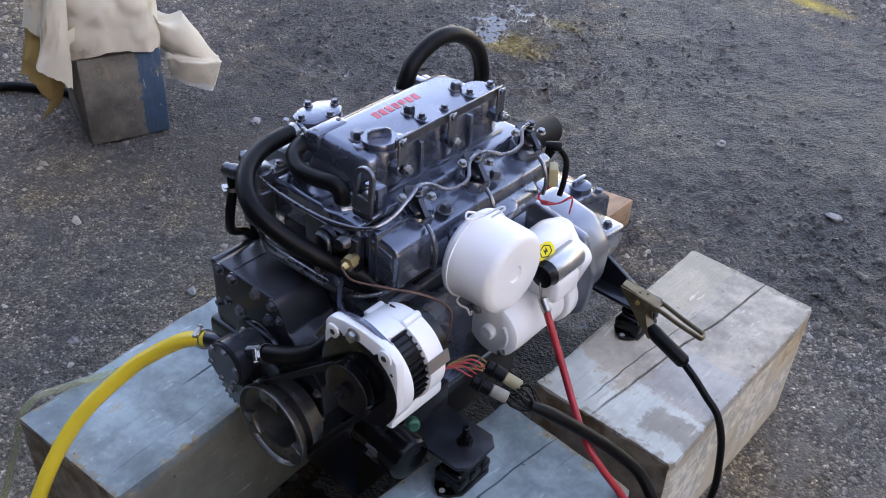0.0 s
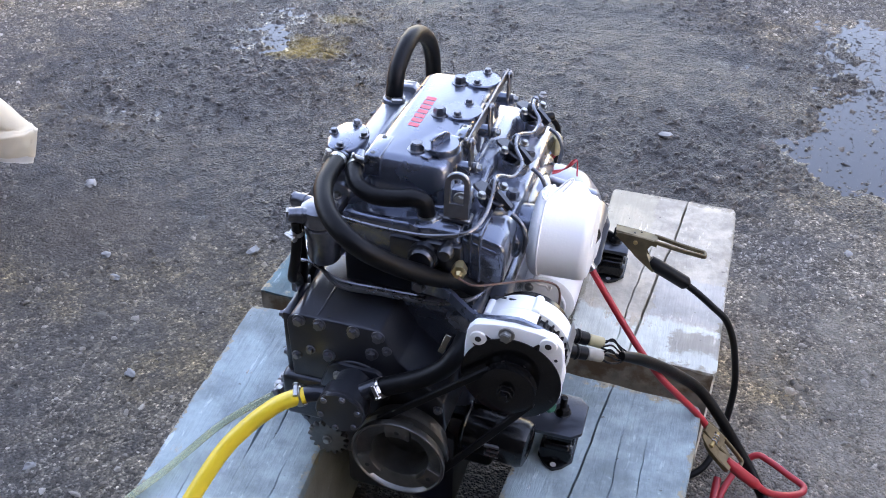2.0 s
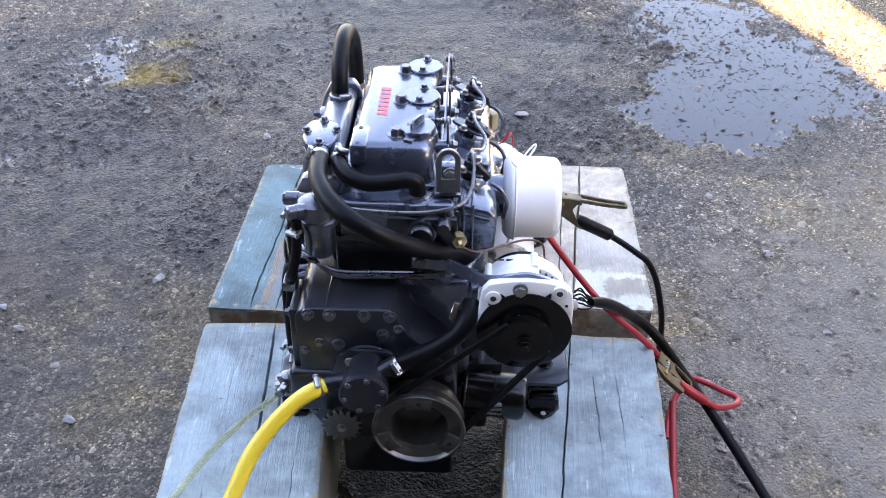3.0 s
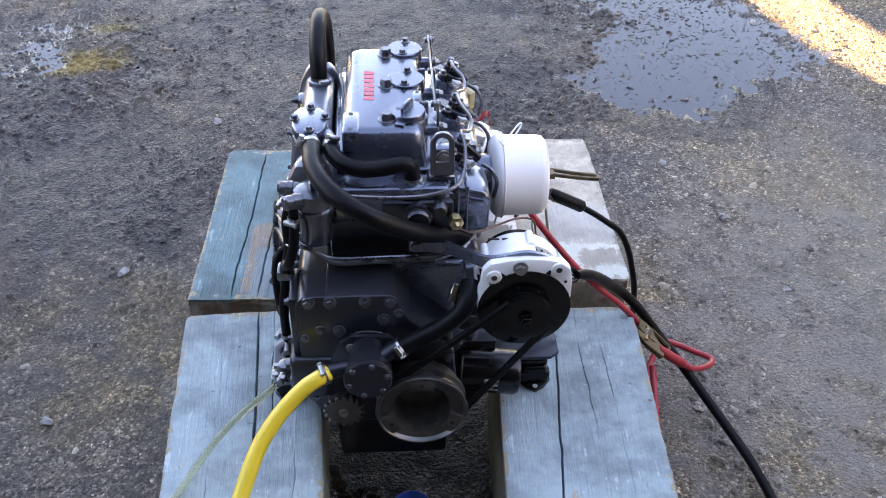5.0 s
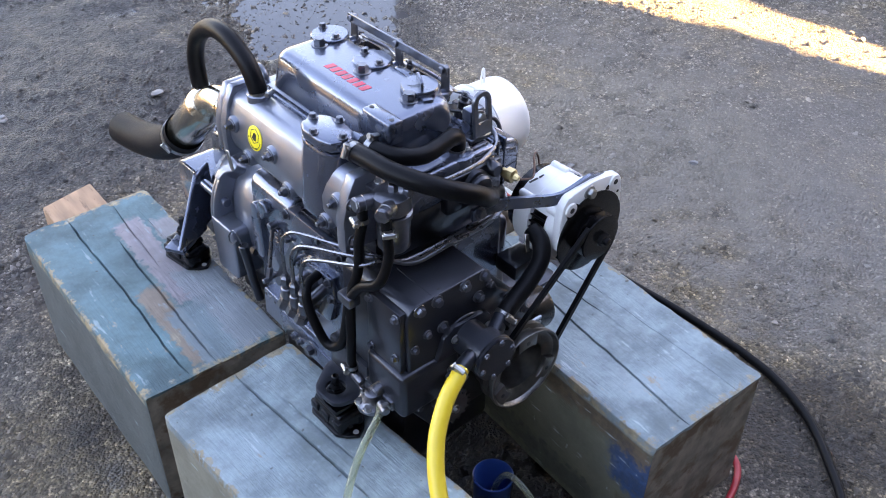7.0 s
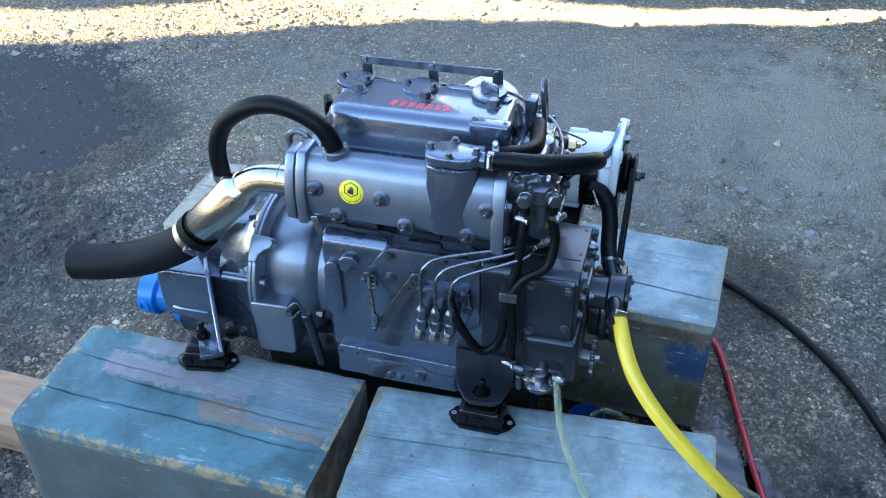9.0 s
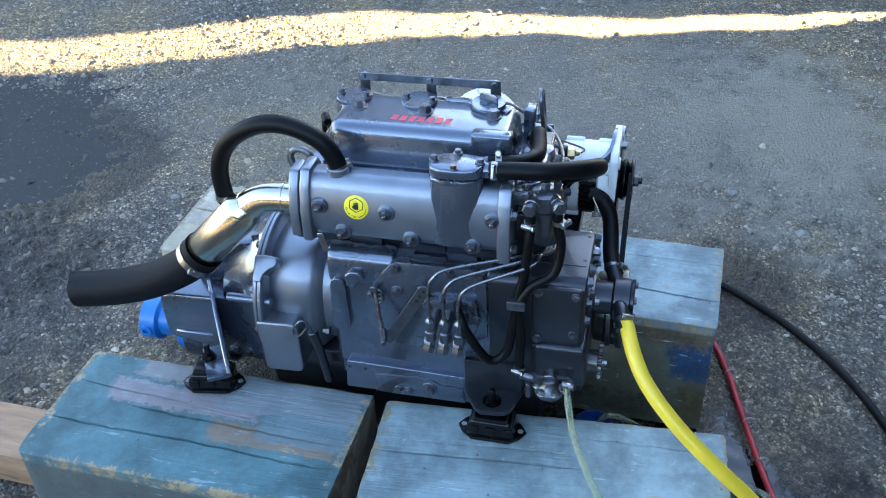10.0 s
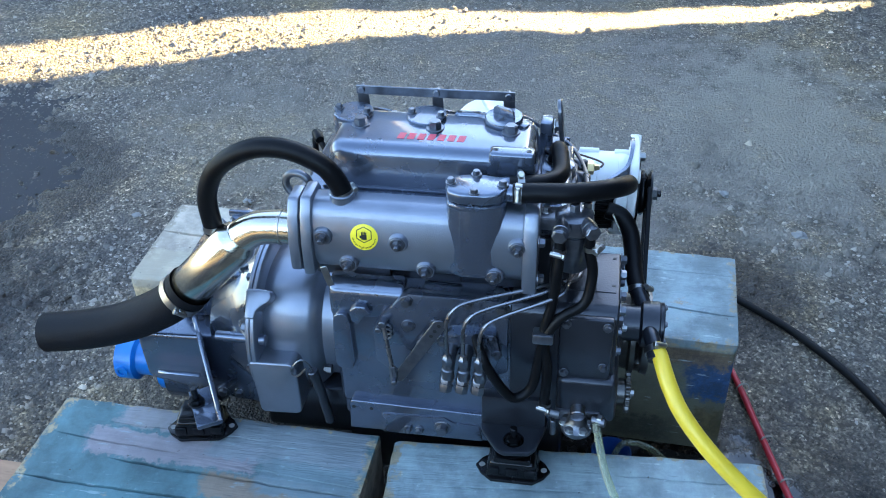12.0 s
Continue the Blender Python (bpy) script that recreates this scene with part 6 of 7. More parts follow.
barrel(bm, (FC.x, FC.z), [(0.286, 0.138, 0.138, 2.1), (0.288, 0.146, 0.146, 2.1), (0.290, 0.148, 0.148, 2.1), (0.2955, 0.148, 0.148, 2.1), (0.2968, 0.1455, 0.1455, 2.1), (0.2980, 0.148, 0.148, 2.1), (0.303, 0.148, 0.148, 2.1), (0.305, 0.146, 0.146, 2.1)])
prism(bm, [(0.305, -0.028), (0.306, 0.020), (0.290, 0.022), (0.272, 0.021), (0.264, 0.017), (0.262, 0.010), (0.266, 0.002), (0.278, -0.006), (0.286, -0.014), (0.289, -0.028)], "x", -0.010, 0.030, 0.003, 3, Matrix.Translation((-0.104, 0, 0.537)) @ Matrix.Rotation(radians(40), 4, "Y"))
prism(bm, [(0.222, 0.346), (0.225, 0.337), (0.233, 0.333), (0.290, 0.330), (0.297, 0.336), (0.302, 0.444), (0.234, 0.447), (0.226, 0.443), (0.221, 0.434)], "x", -0.150, -0.09, 0.004, 3)
prism(bm, [(0.10, 0.36), (0.20, 0.395), (0.262, 0.45), (0.270, 0.54), (0.240, 0.605), (0.12, 0.625)], "y", 0.187, 0.204, 0.005, 3)
prism(bm, [(0.10, 0.35), (0.19, 0.395), (0.240, 0.46), (0.245, 0.54), (0.205, 0.59), (0.10, 0.61)], "y", 0.20, 0.295, 0.020, 4)
bell = part("bell_housing", bm, CAST, eng)
bolts("mid", bell, (0, 1, 0), *[(FC.x + 0.134 * math.cos(a), 0.305, FC.z + 0.134 * math.sin(a)) for a in [k * math.pi / 5 + 0.2 for k in range(10)]])
bm = bmesh.new()
barrel(bm, (FC.x, FC.z), [(0.3055, 0.138, 0.138, 2.1), (0.318, 0.130, 0.128, 2.1), (0.385, 0.100, 0.080, 2.1), (0.390, 0.090, 0.070, 2.1)])
prism(bm, [(0.300, 0.300), (0.300, 0.452), (0.500, 0.447), (0.516, 0.440), (0.522, 0.425), (0.520, 0.350), (0.512, 0.338), (0.40, 0.312)], "x", -0.105, 0.105, 0.010, 3)
prism(bm, [(0.30, 0.47), (0.30, 0.555), (0.39, 0.545), (0.455, 0.52), (0.46, 0.44)], "x", -0.055, 0.080, 0.010, 3)
prism(bm, [(0.29, 0.44), (0.29, 0.555), (0.395, 0.545), (0.475, 0.502), (0.475, 0.42)], "x", 0.0, 0.128, 0.008, 3)
prism(bm, [(0.28, 0.36), (0.28, 0.475), (0.40, 0.465), (0.480, 0.452), (0.480, 0.37)], "x", 0.08, 0.172, 0.010, 3)
lathe(bm, (0.108, 0.385, 0.535), (0, -0.1, 1), [(0, 0.024), (0.012, 0.024), (0.014, 0.021), (0.026, 0.020), (0.028, 0.017)], 28)
box(bm, 0.098, 0.106, 0.365, 0.405, 0.560, 0.572, 0.002, 2)
cyl(bm, (-0.125, 0.275, 0.475), (-0.125, 0.362, 0.475), 0.009, 16)
lathe(bm, (0.0, 0.40, 0.285), (0, 1, 0), [(0, 0.05), (0.02, 0.068), (0.118, 0.066), (0.124, 0.058)], 40)
box(bm, -0.109, -0.10, 0.42, 0.50, 0.352, 0.360, 0.003, 1)
gearbox = part("gearbox", bm, PAINT, eng)
bolts("mid", gearbox, (0, 0, 1), (0.120, 0.434, 0.525), (-0.04, 0.44, 0.525), (0.065, 0.32, 0.553), (-0.04, 0.33, 0.552), (0.150, 0.44, 0.459), (0.150, 0.32, 0.473))
bolts("mid", gearbox, (-1, 0, 0), (-0.105, 0.352, 0.325), (-0.105, 0.382, 0.325), (-0.105, 0.30, 0.325), name="plug")
bm = bmesh.new()
lathe(bm, (0.0, 0.520, 0.285), (0, 1, 0), [(0, 0.05), (0.003, 0.055), (0.018, 0.055), (0.020, 0.034), (0.070, 0.034), (0.075, 0.044), (0.108, 0.044), (0.11, 0.040)], 40)
lathe(bm, (-0.036, 0.613, 0.285), (-1, 0, 0), [(0, 0.012), (0.012, 0.012), (0.012, 0.007), (0.004, 0.007), (0.004, 0)], 20)
part("output_coupling", bm, BLUEP, gearbox, "bright blue painted output coupling")
one("hanging_tag", eng, STEEL, "small zinc-plated tag", box=(-0.0011, 0.0011, -0.0055, 0.0055, -0.018, 0.018, 0.0008, 1, Matrix.Translation((-0.174, 0.139, 0.660)) @ pose(0, 0, 0, -14, 0, 0)))
# dipstick pipe and breather beside the bell housing
bm = bmesh.new()
tube(bm, [(-0.144, 0.194, 0.426), (-0.143, 0.189, 0.40), (-0.140, 0.184, 0.36), (-0.134, 0.180, 0.310)], 0.0085, 14)
lathe(bm, (-0.144, 0.1935, 0.420), (0, 0.12, 1), [(0, 0.0095), (0.013, 0.0100), (0.015, 0.0085), (0.015, 0)], 18)
lathe(bm, (-0.136, 0.177, 0.434), (0, -1, 0), [(0, 0.006), (0.004, 0.006), (0.005, 0.0085), (0.013, 0.0085)], 6)
dip = part("dipstick", bm, DARK_SHADEP, eng)
one("dipstick_ring", dip, PIPE, "", tube=([(-0.146, 0.195, 0.437), (-0.150, 0.200, 0.455), (-0.152, 0.211, 0.462), (-0.154, 0.225, 0.447), (-0.155, 0.228, 0.432), (-0.155, 0.217, 0.430), (-0.152, 0.203, 0.446)], 0.0018, 6))
bm = bmesh.new()
tube(bm, [(-0.062 + 0.0175 * math.cos(a) * 0.15, 0.206 + 0.0205 * math.cos(a), 0.744 + 0.0205 * math.sin(a)) for a in [k * math.pi / 12 for k in range(25)]], 0.0062, 12, 2)
cyl(bm, (-0.062, 0.206, 0.66), (-0.062, 0.206, 0.724), 0.008, 14)
box(bm, -0.09, -0.03, 0.185, 0.225, 0.60, 0.712, 0.006, 2)
part("eye_bolt", bm, BOLTM, eng)
# fuel filter with its unions
bm = bmesh.new()
lathe(bm, (-0.112, -0.215, 0.665), (0, 0, 1), [(0, 0.006), (0.002, 0.020), (0.008, 0.0245), (0.055, 0.0250), (0.056, 0.0275), (0.066, 0.0275), (0.068, 0.024), (0.085, 0.022), (0.088, 0.012), (0.096, 0.010)], 32)
lathe(bm, (-0.115, -0.215, 0.735), (0, 0, 1), [(0, 0.026), (0.004, 0.029), (0.026, 0.027), (0.030, 0.018)], 28)
for p, q in (((-0.118, -0.203, 0.752), (-0.164, -0.197, 0.753)), ((-0.118, -0.226, 0.752), (-0.153, -0.243, 0.755))):
    a, c = Vector(p), Vector(q)
    d = (c - a).normalized()
    cyl(bm, a, c, 0.0112, 20)
    lathe(bm, c - d * 0.022, d, [(0, 0.0105), (0.001, 0.0124), (0.010, 0.0124), (0.011, 0.0108)], 12)
    lathe(bm, c - d * 0.008, d, [(0, 0.0105), (0.0005, 0.0112), (0.009, 0.0112), (0.0105, 0.0098)], 6)
cyl(bm, (-0.112, -0.215, 0.76), (-0.112, -0.215, 0.776), 0.008, 6)
cyl(bm, (-0.100, -0.232, 0.755), (-0.100, -0.232, 0.772), 0.0065, 6)
box(bm, -0.125, -0.09, -0.205, -0.16, 0.735, 0.755, 0.003, 2)
ff = part("fuel_filter", bm, BOLTM, eng, "grey metal fuel filter bowl with unions")
bolts("zsmall", ff, (0, 0, 1), (-0.098, -0.20, 0.755), (-0.105, -0.175, 0.755), (-0.125, -0.225, 0.752))
bm = bmesh.new()
tube(bm, [(-0.153, -0.198, 0.744), (-0.154, -0.198, 0.718), (-0.160, -0.197, 0.689), (-0.161, -0.192, 0.633), (-0.170, -0.183, 0.583), (-0.179, -0.190, 0.509), (-0.180, -0.188, 0.455), (-0.178, -0.190, 0.436)], 0.0078, 14, 8)
fh = part("fuel_hose", bm, RUBBER, eng, "black rubber fuel hose")
clamp(fh, (-0.154, -0.198, 0.724), (0, 0, 1), 0.0087, (-1, 0.3, 0), wide=0.007)
clamp(fh, (-0.180, -0.189, 0.447), (0, 0, 1), 0.0087, (-1, 0.3, 0), wide=0.007)
bm = bmesh.new()
tube(bm, [(-0.143, -0.239, 0.744), (-0.143, -0.240, 0.718), (-0.146, -0.246, 0.680), (-0.158, -0.238, 0.636), (-0.167, -0.206, 0.612), (-0.174, -0.184, 0.575), (-0.176, -0.176, 0.53), (-0.182, -0.166, 0.478), (-0.192, -0.138, 0.466), (-0.198, -0.106, 0.520), (-0.188, -0.090, 0.550), (-0.160, -0.080, 0.552)], 0.0078, 14, 8)
fh2 = part("fuel_hose", bm, RUBBER, eng, "black rubber fuel hose")
clamp(fh2, (-0.143, -0.240, 0.724), (0, 0, 1), 0.0087, (-0.5, -1, 0), wide=0.007)
bm = bmesh.new()
for p in ((-0.172, -0.184, 0.580),):
    box(bm, p[0] - 0.012, p[0] + 0.010, p[1] - 0.013, p[1] + 0.018, p[2] - 0.010, p[2] + 0.008, 0.003, 2)
part("hose_clip", bm, BOLTM, eng)
# wiring loom with its connector by the gearbox
bm = bmesh.new()
tube(bm, [(0.104, 0.172, 0.60), (0.106, 0.182, 0.635), (0.110, 0.200, 0.675), (0.120, 0.220, 0.706), (0.130, 0.231, 0.717), (0.140, 0.238, 0.712), (0.150, 0.244, 0.692), (0.152, 0.243, 0.655), (0.150, 0.238, 0.625)], 0.0052, 10)
tube(bm, [(0.110, 0.192, 0.60), (0.114, 0.200, 0.64), (0.122, 0.214, 0.68), (0.131, 0.229, 0.712)], 0.0045, 10)
lathe(bm, (0.118, 0.224, 0.718), (0.6, 0.35, 0.05), [(0, 0.007), (0.003, 0.0085), (0.024, 0.0085), (0.027, 0.007)], 16)
loom = part("wiring_loom", bm, RUBBER, eng, "black taped wiring with red leads")
one("connector", loom, YCONN, "yellowed plastic connector", box=(-0.008, 0.008, -0.011, 0.011, -0.020, 0.020, 0.003, 2, Matrix.Translation((0.156, 0.198, 0.688)) @ pose(0, 0, 0, 8, -6, 40)))
for k in range(4):
    bm = bmesh.new()
    tube(bm, [(0.154 + 0.003 * k, 0.198, 0.671), (0.140, 0.190 - 0.004 * k, 0.645), (0.155, 0.180 + 0.004 * k, 0.636), (0.175, 0.195, 0.640), (0.188, 0.210 - 0.006 * k, 0.652), (0.196, 0.205, 0.655), (0.200, 0.195, 0.63)], 0.0013, 6)
    part("red_lead", bm, REDW, loom)
one("pipe_loop", eng, PIPE, "", tube=([(0.118, 0.172, 0.745), (0.126, 0.186, 0.738), (0.136, 0.196, 0.715), (0.132, 0.198, 0.685), (0.118, 0.190, 0.665)], 0.0032, 8))

# mounts
def mount(x, y, turn, nut, parent=eng):
    m = pose(x, y, 0.290, 0, 0, turn)
    bm = bmesh.new()
    prism(bm, [(-0.062, 0.0), (-0.052, -0.016), (-0.034, -0.030), (0.034, -0.030), (0.052, -0.016), (0.062, 0.0), (0.052, 0.016), (0.034, 0.030), (-0.034, 0.030), (-0.052, 0.016)], "z", 0, 0.006, 0.002, 2, m)
    b = bmesh.new()
    r0 = [b.verts.new((s * 0.044, t * 0.026, 0.005)) for s, t in ((-1, -1), (1, -1), (1, 1), (-1, 1))]
    r1 = [b.verts.new((s * 0.036, t * 0.022, 0.040)) for s, t in ((-1, -1), (1, -1), (1, 1), (-1, 1))]
    b.faces.new(r0), b.faces.new(r1)
    for k in range(4):
        b.faces.new((r0[k], r0[(k + 1) % 4], r1[(k + 1) % 4], r1[k]))
    bmesh.ops.recalc_face_normals(b, faces=b.faces)
    bevelled(b, 0.006, 3)
    b.transform(m)
    put(bm, b)
    for dx in (-0.03, 0, 0.03):
        box(bm, dx - 0.010, dx + 0.010, -0.0275, 0.0275, 0.012, 0.030, 0.003, 2, m)
    box(bm, -0.030, 0.030, -0.024, 0.024, 0.038, 0.050, 0.004, 2, m)
    mt = part("engine_mount", bm, BLACK, parent, "glossy black rubber engine mount")
    for dx in (-0.051, 0.051):
        one("bolt_hole", mt, STONEM, "", lathe=(m @ Vector((dx, 0, 0.0062)), (0, 0, 1), [(0, 0.0052), (0.0004, 0.005)], 14))
    bolts("black", mt, (0, 0, 1), m @ Vector((0, 0, nut)), name="nut")
    one("stud", mt, BLACK, "", cyl=(m @ Vector((0, 0, 0.04)), m @ Vector((0, 0, nut)), 0.006, 12))
    return mt


mount(-0.183, -0.142, 90, 0.064)
mount(-0.167, 0.403, 100, 0.064)
mount(0.262, -0.130, 90, 0.081)
mount(0.270, 0.405, 90, 0.067)
# feet that carry the engine
bm = bmesh.new()
FOOT = [(-0.118, -0.082), (-0.118, -0.194), (-0.150, -0.192), (-0.198, -0.178), (-0.209, -0.168), (-0.213, -0.128), (-0.206, -0.116), (-0.165, -0.087)]
holed(bm, FOOT, (-0.183, -0.142), 0.0165, 0.354, 0.363)
box(bm, -0.1535, -0.128, -0.190, -0.086, 0.360, 0.423, 0.004, 2)
cyl(bm, (-0.150, -0.100, 0.3625), (-0.150, -0.100, 0.3640), 0.004, 12)
foot = part("front_foot", bm, SHADED_CASE, eng)
bm = bmesh.new()
prism(bm, [(0.18, -0.182), (0.285, -0.182), (0.302, -0.168), (0.302, -0.102), (0.285, -0.086), (0.18, -0.086)], "z", 0.362, 0.371, 0.003, 2)
prism(bm, [(-0.19, 0.362), (-0.19, 0.42), (-0.08, 0.42), (-0.08, 0.362)], "x", 0.11, 0.183, 0.003, 2)
part("front_foot", bm, SHADED_CASE, eng)
bm = bmesh.new()
turned = Matrix.Translation((-0.105, 0.405, 0)) @ pose(0, 0, 0, 0, 0, 31)
prism(bm, [(0.02, 0.482), (-0.028, 0.482), (-0.122, 0.362), (-0.05, 0.350), (0.02, 0.36)], "y", -0.004, 0.004, 0.002, 1, turned)
box(bm, -0.112, -0.02, -0.004, 0.040, 0.345, 0.354, 0.003, 2, turned)
part("rear_foot", bm, PAINT, eng)
bm = bmesh.new()
prism(bm, [(0.105, 0.43), (0.165, 0.425), (0.270, 0.372), (0.270, 0.356), (0.12, 0.352)], "y", 0.405, 0.413, 0.002, 1)
box(bm, 0.12, 0.300, 0.370, 0.44, 0.348, 0.357, 0.003, 2)
part("rear_foot", bm, DARK_SHADEP, eng)
# lower alternator bracket and green drain knob
bm = bmesh.new()
box(bm, 0.11, 0.235, -0.25, -0.20, 0.50, 0.53, 0.005, 2)
part("alternator_bracket", bm, DARK_SHADEP, eng)
bm = bmesh.new()
lathe(bm, (0.246, -0.246, 0.500), (0.7, -0.5, 0.2), [(0, 0.008), (0.004, 0.010), (0.015, 0.010), (0.018, 0.007)], 20)
part("drain_knob", bm, GREENK, eng)

# thin brown lead from the sender to the back of the alternator
bm = bmesh.new()
tube(bm, [(0.106, -0.248, 0.706), (0.13, -0.25, 0.700), (0.165, -0.22, 0.690), (0.205, -0.18, 0.675), (0.235, -0.16, 0.655), (0.240, -0.165, 0.62), (0.232, -0.17, 0.59)], 0.0017, 6)
part("sender_lead", bm, mat("brown_wire", (0.10, 0.045, 0.03), 0.45), eng)

# ---- loom, connectors and cables ----
loom2 = thing("wiring_harness", (0.74, 0.0, 0.0), "thick black taped wiring harness lying over the timber onto the ground", "cable")
bm = bmesh.new()
tube(bm, [(0.340, -0.074, 0.470), (0.358, -0.058, 0.458), (0.380, -0.036, 0.437), (0.410, 0.0, 0.398), (0.446, 0.044, 0.345), (0.482, 0.072, 0.299), (0.521, 0.071, 0.254), (0.577, 0.062, 0.178), (0.624, 0.030, 0.126), (0.664, -0.028, 0.090), (0.700, -0.092, 0.060), (0.732, -0.165, 0.036), (0.754, -0.262, 0.018), (0.757, -0.36, 0.013), (0.742, -0.46, 0.013), (0.697, -0.568, 0.013), (0.63, -0.655, 0.013), (0.558, -0.731, 0.013), (0.43, -0.83, 0.013), (0.291, -0.902, 0.013), (0.1, -0.97, 0.013), (-0.2, -1.03, 0.013)], [(0, 0.008), (0.06, 0.0105), (1, 0.0095)], 14, 8)
part("sheath", bm, RUBBER, loom2)
for k, (p, q) in enumerate((((0.256, -0.120, 0.500), (0.310, -0.096, 0.481)), ((0.250, -0.078, 0.498), (0.306, -0.056, 0.474)))):
    a, c = Vector(p), Vector(q)
    bm = bmesh.new()
    cyl(bm, a, a + (c - a) * 0.55, 0.0115, 18)
    cyl(bm, a + (c - a) * 0.2, a + (c - a) * 0.28, 0.0132, 18)
    con = part("plug", bm, RUBBER, loom2)
    bm = bmesh.new()
    cyl(bm, a + (c - a) * 0.55, c, 0.0100, 18)
    part("socket", bm, YCONN if k else GREYC, con, "pale plastic socket")
for k in range(7):
    bm = bmesh.new()
    tube(bm, [(0.306 + 0.002 * (k % 3), -0.098 + 0.007 * k, 0.479 + 0.003 * (k % 2)), (0.322, -0.100 + 0.009 * k, 0.474 + 0.006 * (k % 3)), (0.338, -0.086 + 0.006 * k, 0.466), (0.356, -0.058, 0.462)], 0.0017, 6)
    part("wire", bm, RUBBER, loom2)
for k in range(4):
    bm = bmesh.new()
    tube(bm, [(0.215 + 0.004 * k, -0.175, 0.540), (0.225, -0.155, 0.535 - 0.004 * k), (0.240, -0.135 + 0.01 * k, 0.522), (0.258, -0.122 + 0.01 * k, 0.508)], 0.0013, 6)
    part("red_wire", bm, REDW, loom2)
for k in range(4):
    bm = bmesh.new()
    tube(bm, [(0.212 + 0.004 * k, -0.172, 0.535), (0.222, -0.150 + 0.004 * k, 0.522), (0.236, -0.118 + 0.008 * k, 0.512 + 0.003 * k), (0.256, -0.092 + 0.006 * k, 0.500)], 0.0013, 6)
    part("brown_wire", bm, TANW, loom2)

red = thing("red_jumper_cable", (0.55, -0.05, 0.2), "red battery cable running from the starter over the timber", "cable")
bm = bmesh.new()
tube(bm, [(0.246, 0.072, 0.545), (0.262, 0.066, 0.525), (0.318, 0.046, 0.456), (0.370, 0.022, 0.402), (0.41, 0.004, 0.370), (0.445, 0.004, 0.338), (0.478, 0.016, 0.298), (0.500, 0.024, 0.268), (0.520, 0.018, 0.240), (0.532, 0.012, 0.225)], 0.0062, 12)
part("lead", bm, REDW, red)
bm = bmesh.new()
box(bm, -0.007, 0.007, -0.0015, 0.0015, -0.012, 0.022, 0.001, 1, frame_of((0.244, 0.064, 0.570), (0.1, 0.05, -0.9)))
cyl(bm, (0.246, 0.072, 0.545), (0.262, 0.066, 0.528), 0.0085, 12)
part("lug", bm, STEEL, red)
bm = bmesh.new()
tube(bm, [(0.614, 0.011, 0.154), (0.640, 0.022, 0.128), (0.675, 0.050, 0.100), (0.710, 0.085, 0.078), (0.716, 0.110, 0.072), (0.688, 0.127, 0.075), (0.650, 0.150, 0.078), (0.625, 0.160, 0.076), (0.600, 0.145, 0.055), (0.575, 0.10, 0.03), (0.56, 0.04, 0.012)], 0.0066, 12)
part("loop", bm, REDW, red)

lead2 = thing("red_cable", (0.26, -0.615, 0.0), "dull red cable with pale ties lying on the ground", "cable")
for name, dx, mt in (("red_strand", 0.0, REDW),):
    bm = bmesh.new()
    tube(bm, [(0.545 + dx, 0.0, 0.16), (0.535 + dx, -0.15, 0.08), (0.530 + dx, -0.30, 0.03), (0.525 + dx, -0.42, 0.010), (0.50 + dx, -0.52, 0.008), (0.455 + dx * 0.5, -0.562 - dx, 0.008), (0.36, -0.592 - dx, 0.008), (0.259, -0.615 - dx, 0.008), (0.15, -0.64 - dx, 0.008), (0.052, -0.664 - dx, 0.008), (-0.15, -0.72 - dx, 0.008), (-0.5, -0.80 - dx, 0.008)], 0.0072, 10)
    part(name, bm, mt, lead2)
for x, y in ((0.36, -0.598), (0.21, -0.634), (0.10, -0.66)):
    bm = bmesh.new()
    lathe(bm, (x, y, 0.008), (1, 0.25, 0), [(-0.002, 0.013), (-0.002, 0.0145), (0.002, 0.0145), (0.002, 0.013)], 16, True)
    part("tie", bm, GREYC, lead2)


def clamp_arm(bm, path, side, w, share, lip):
    """One stamped half of a spring clamp: a lipped plate that ends in a flat loop."""
    s = Vector(side).normalized()
    P = smooth_path(path, 8)
    n = len(P)
    cutoff = max(3, int(n * share))
    b = bmesh.new()
    prev = None
    for i, p in enumerate(P[:cutoff]):
        t = (P[min(i + 1, n - 1)] - P[max(i - 1, 0)]).normalized()
        up = s.cross(t).normalized()
        up = up if up.z > 0 else -up
        k = min(1.0, 0.70 + 1.2 * i / n)
        h = lip * min(1.0, 0.35 + 1.4 * i / cutoff)
        ring = [b.verts.new(p + s * w * a * k + up * c) for a, c in ((-1, -h), (-1, 0.0), (-0.9, 0.0012), (0.9, 0.0012), (1, 0.0), (1, -h), (0.86, -h), (0.86, -0.0016), (-0.86, -0.0016), (-0.86, -h))]
        if prev:
            for q in range(10):
                b.faces.new((prev[q], prev[(q + 1) % 10], ring[(q + 1) % 10], ring[q]))
        else:
            b.faces.new(ring)
        prev = ring
    b.faces.new(prev)
    bmesh.ops.recalc_face_normals(b, faces=b.faces)
    put(bm, b)
    rim = P[cutoff - 2:]
    m = len(rim) - 1
    if m < 4:
        return
    left = [p + s * w * 0.84 * (1 - 0.30 * i / m) for i, p in enumerate(rim)][::3]
    right = [p - s * w * 0.84 * (1 - 0.30 * i / m) for i, p in enumerate(rim)][::3]
    tip = rim[-1] + (rim[-1] - rim[-2]).normalized() * 0.004
    end = [tip + s * w * 0.35, tip - s * w * 0.35]
    for dz in (0.0, -0.0035):
        tube(bm, [p + Vector((0, 0, dz)) for p in left + end + right[::-1]], 0.0030, 8, 3)


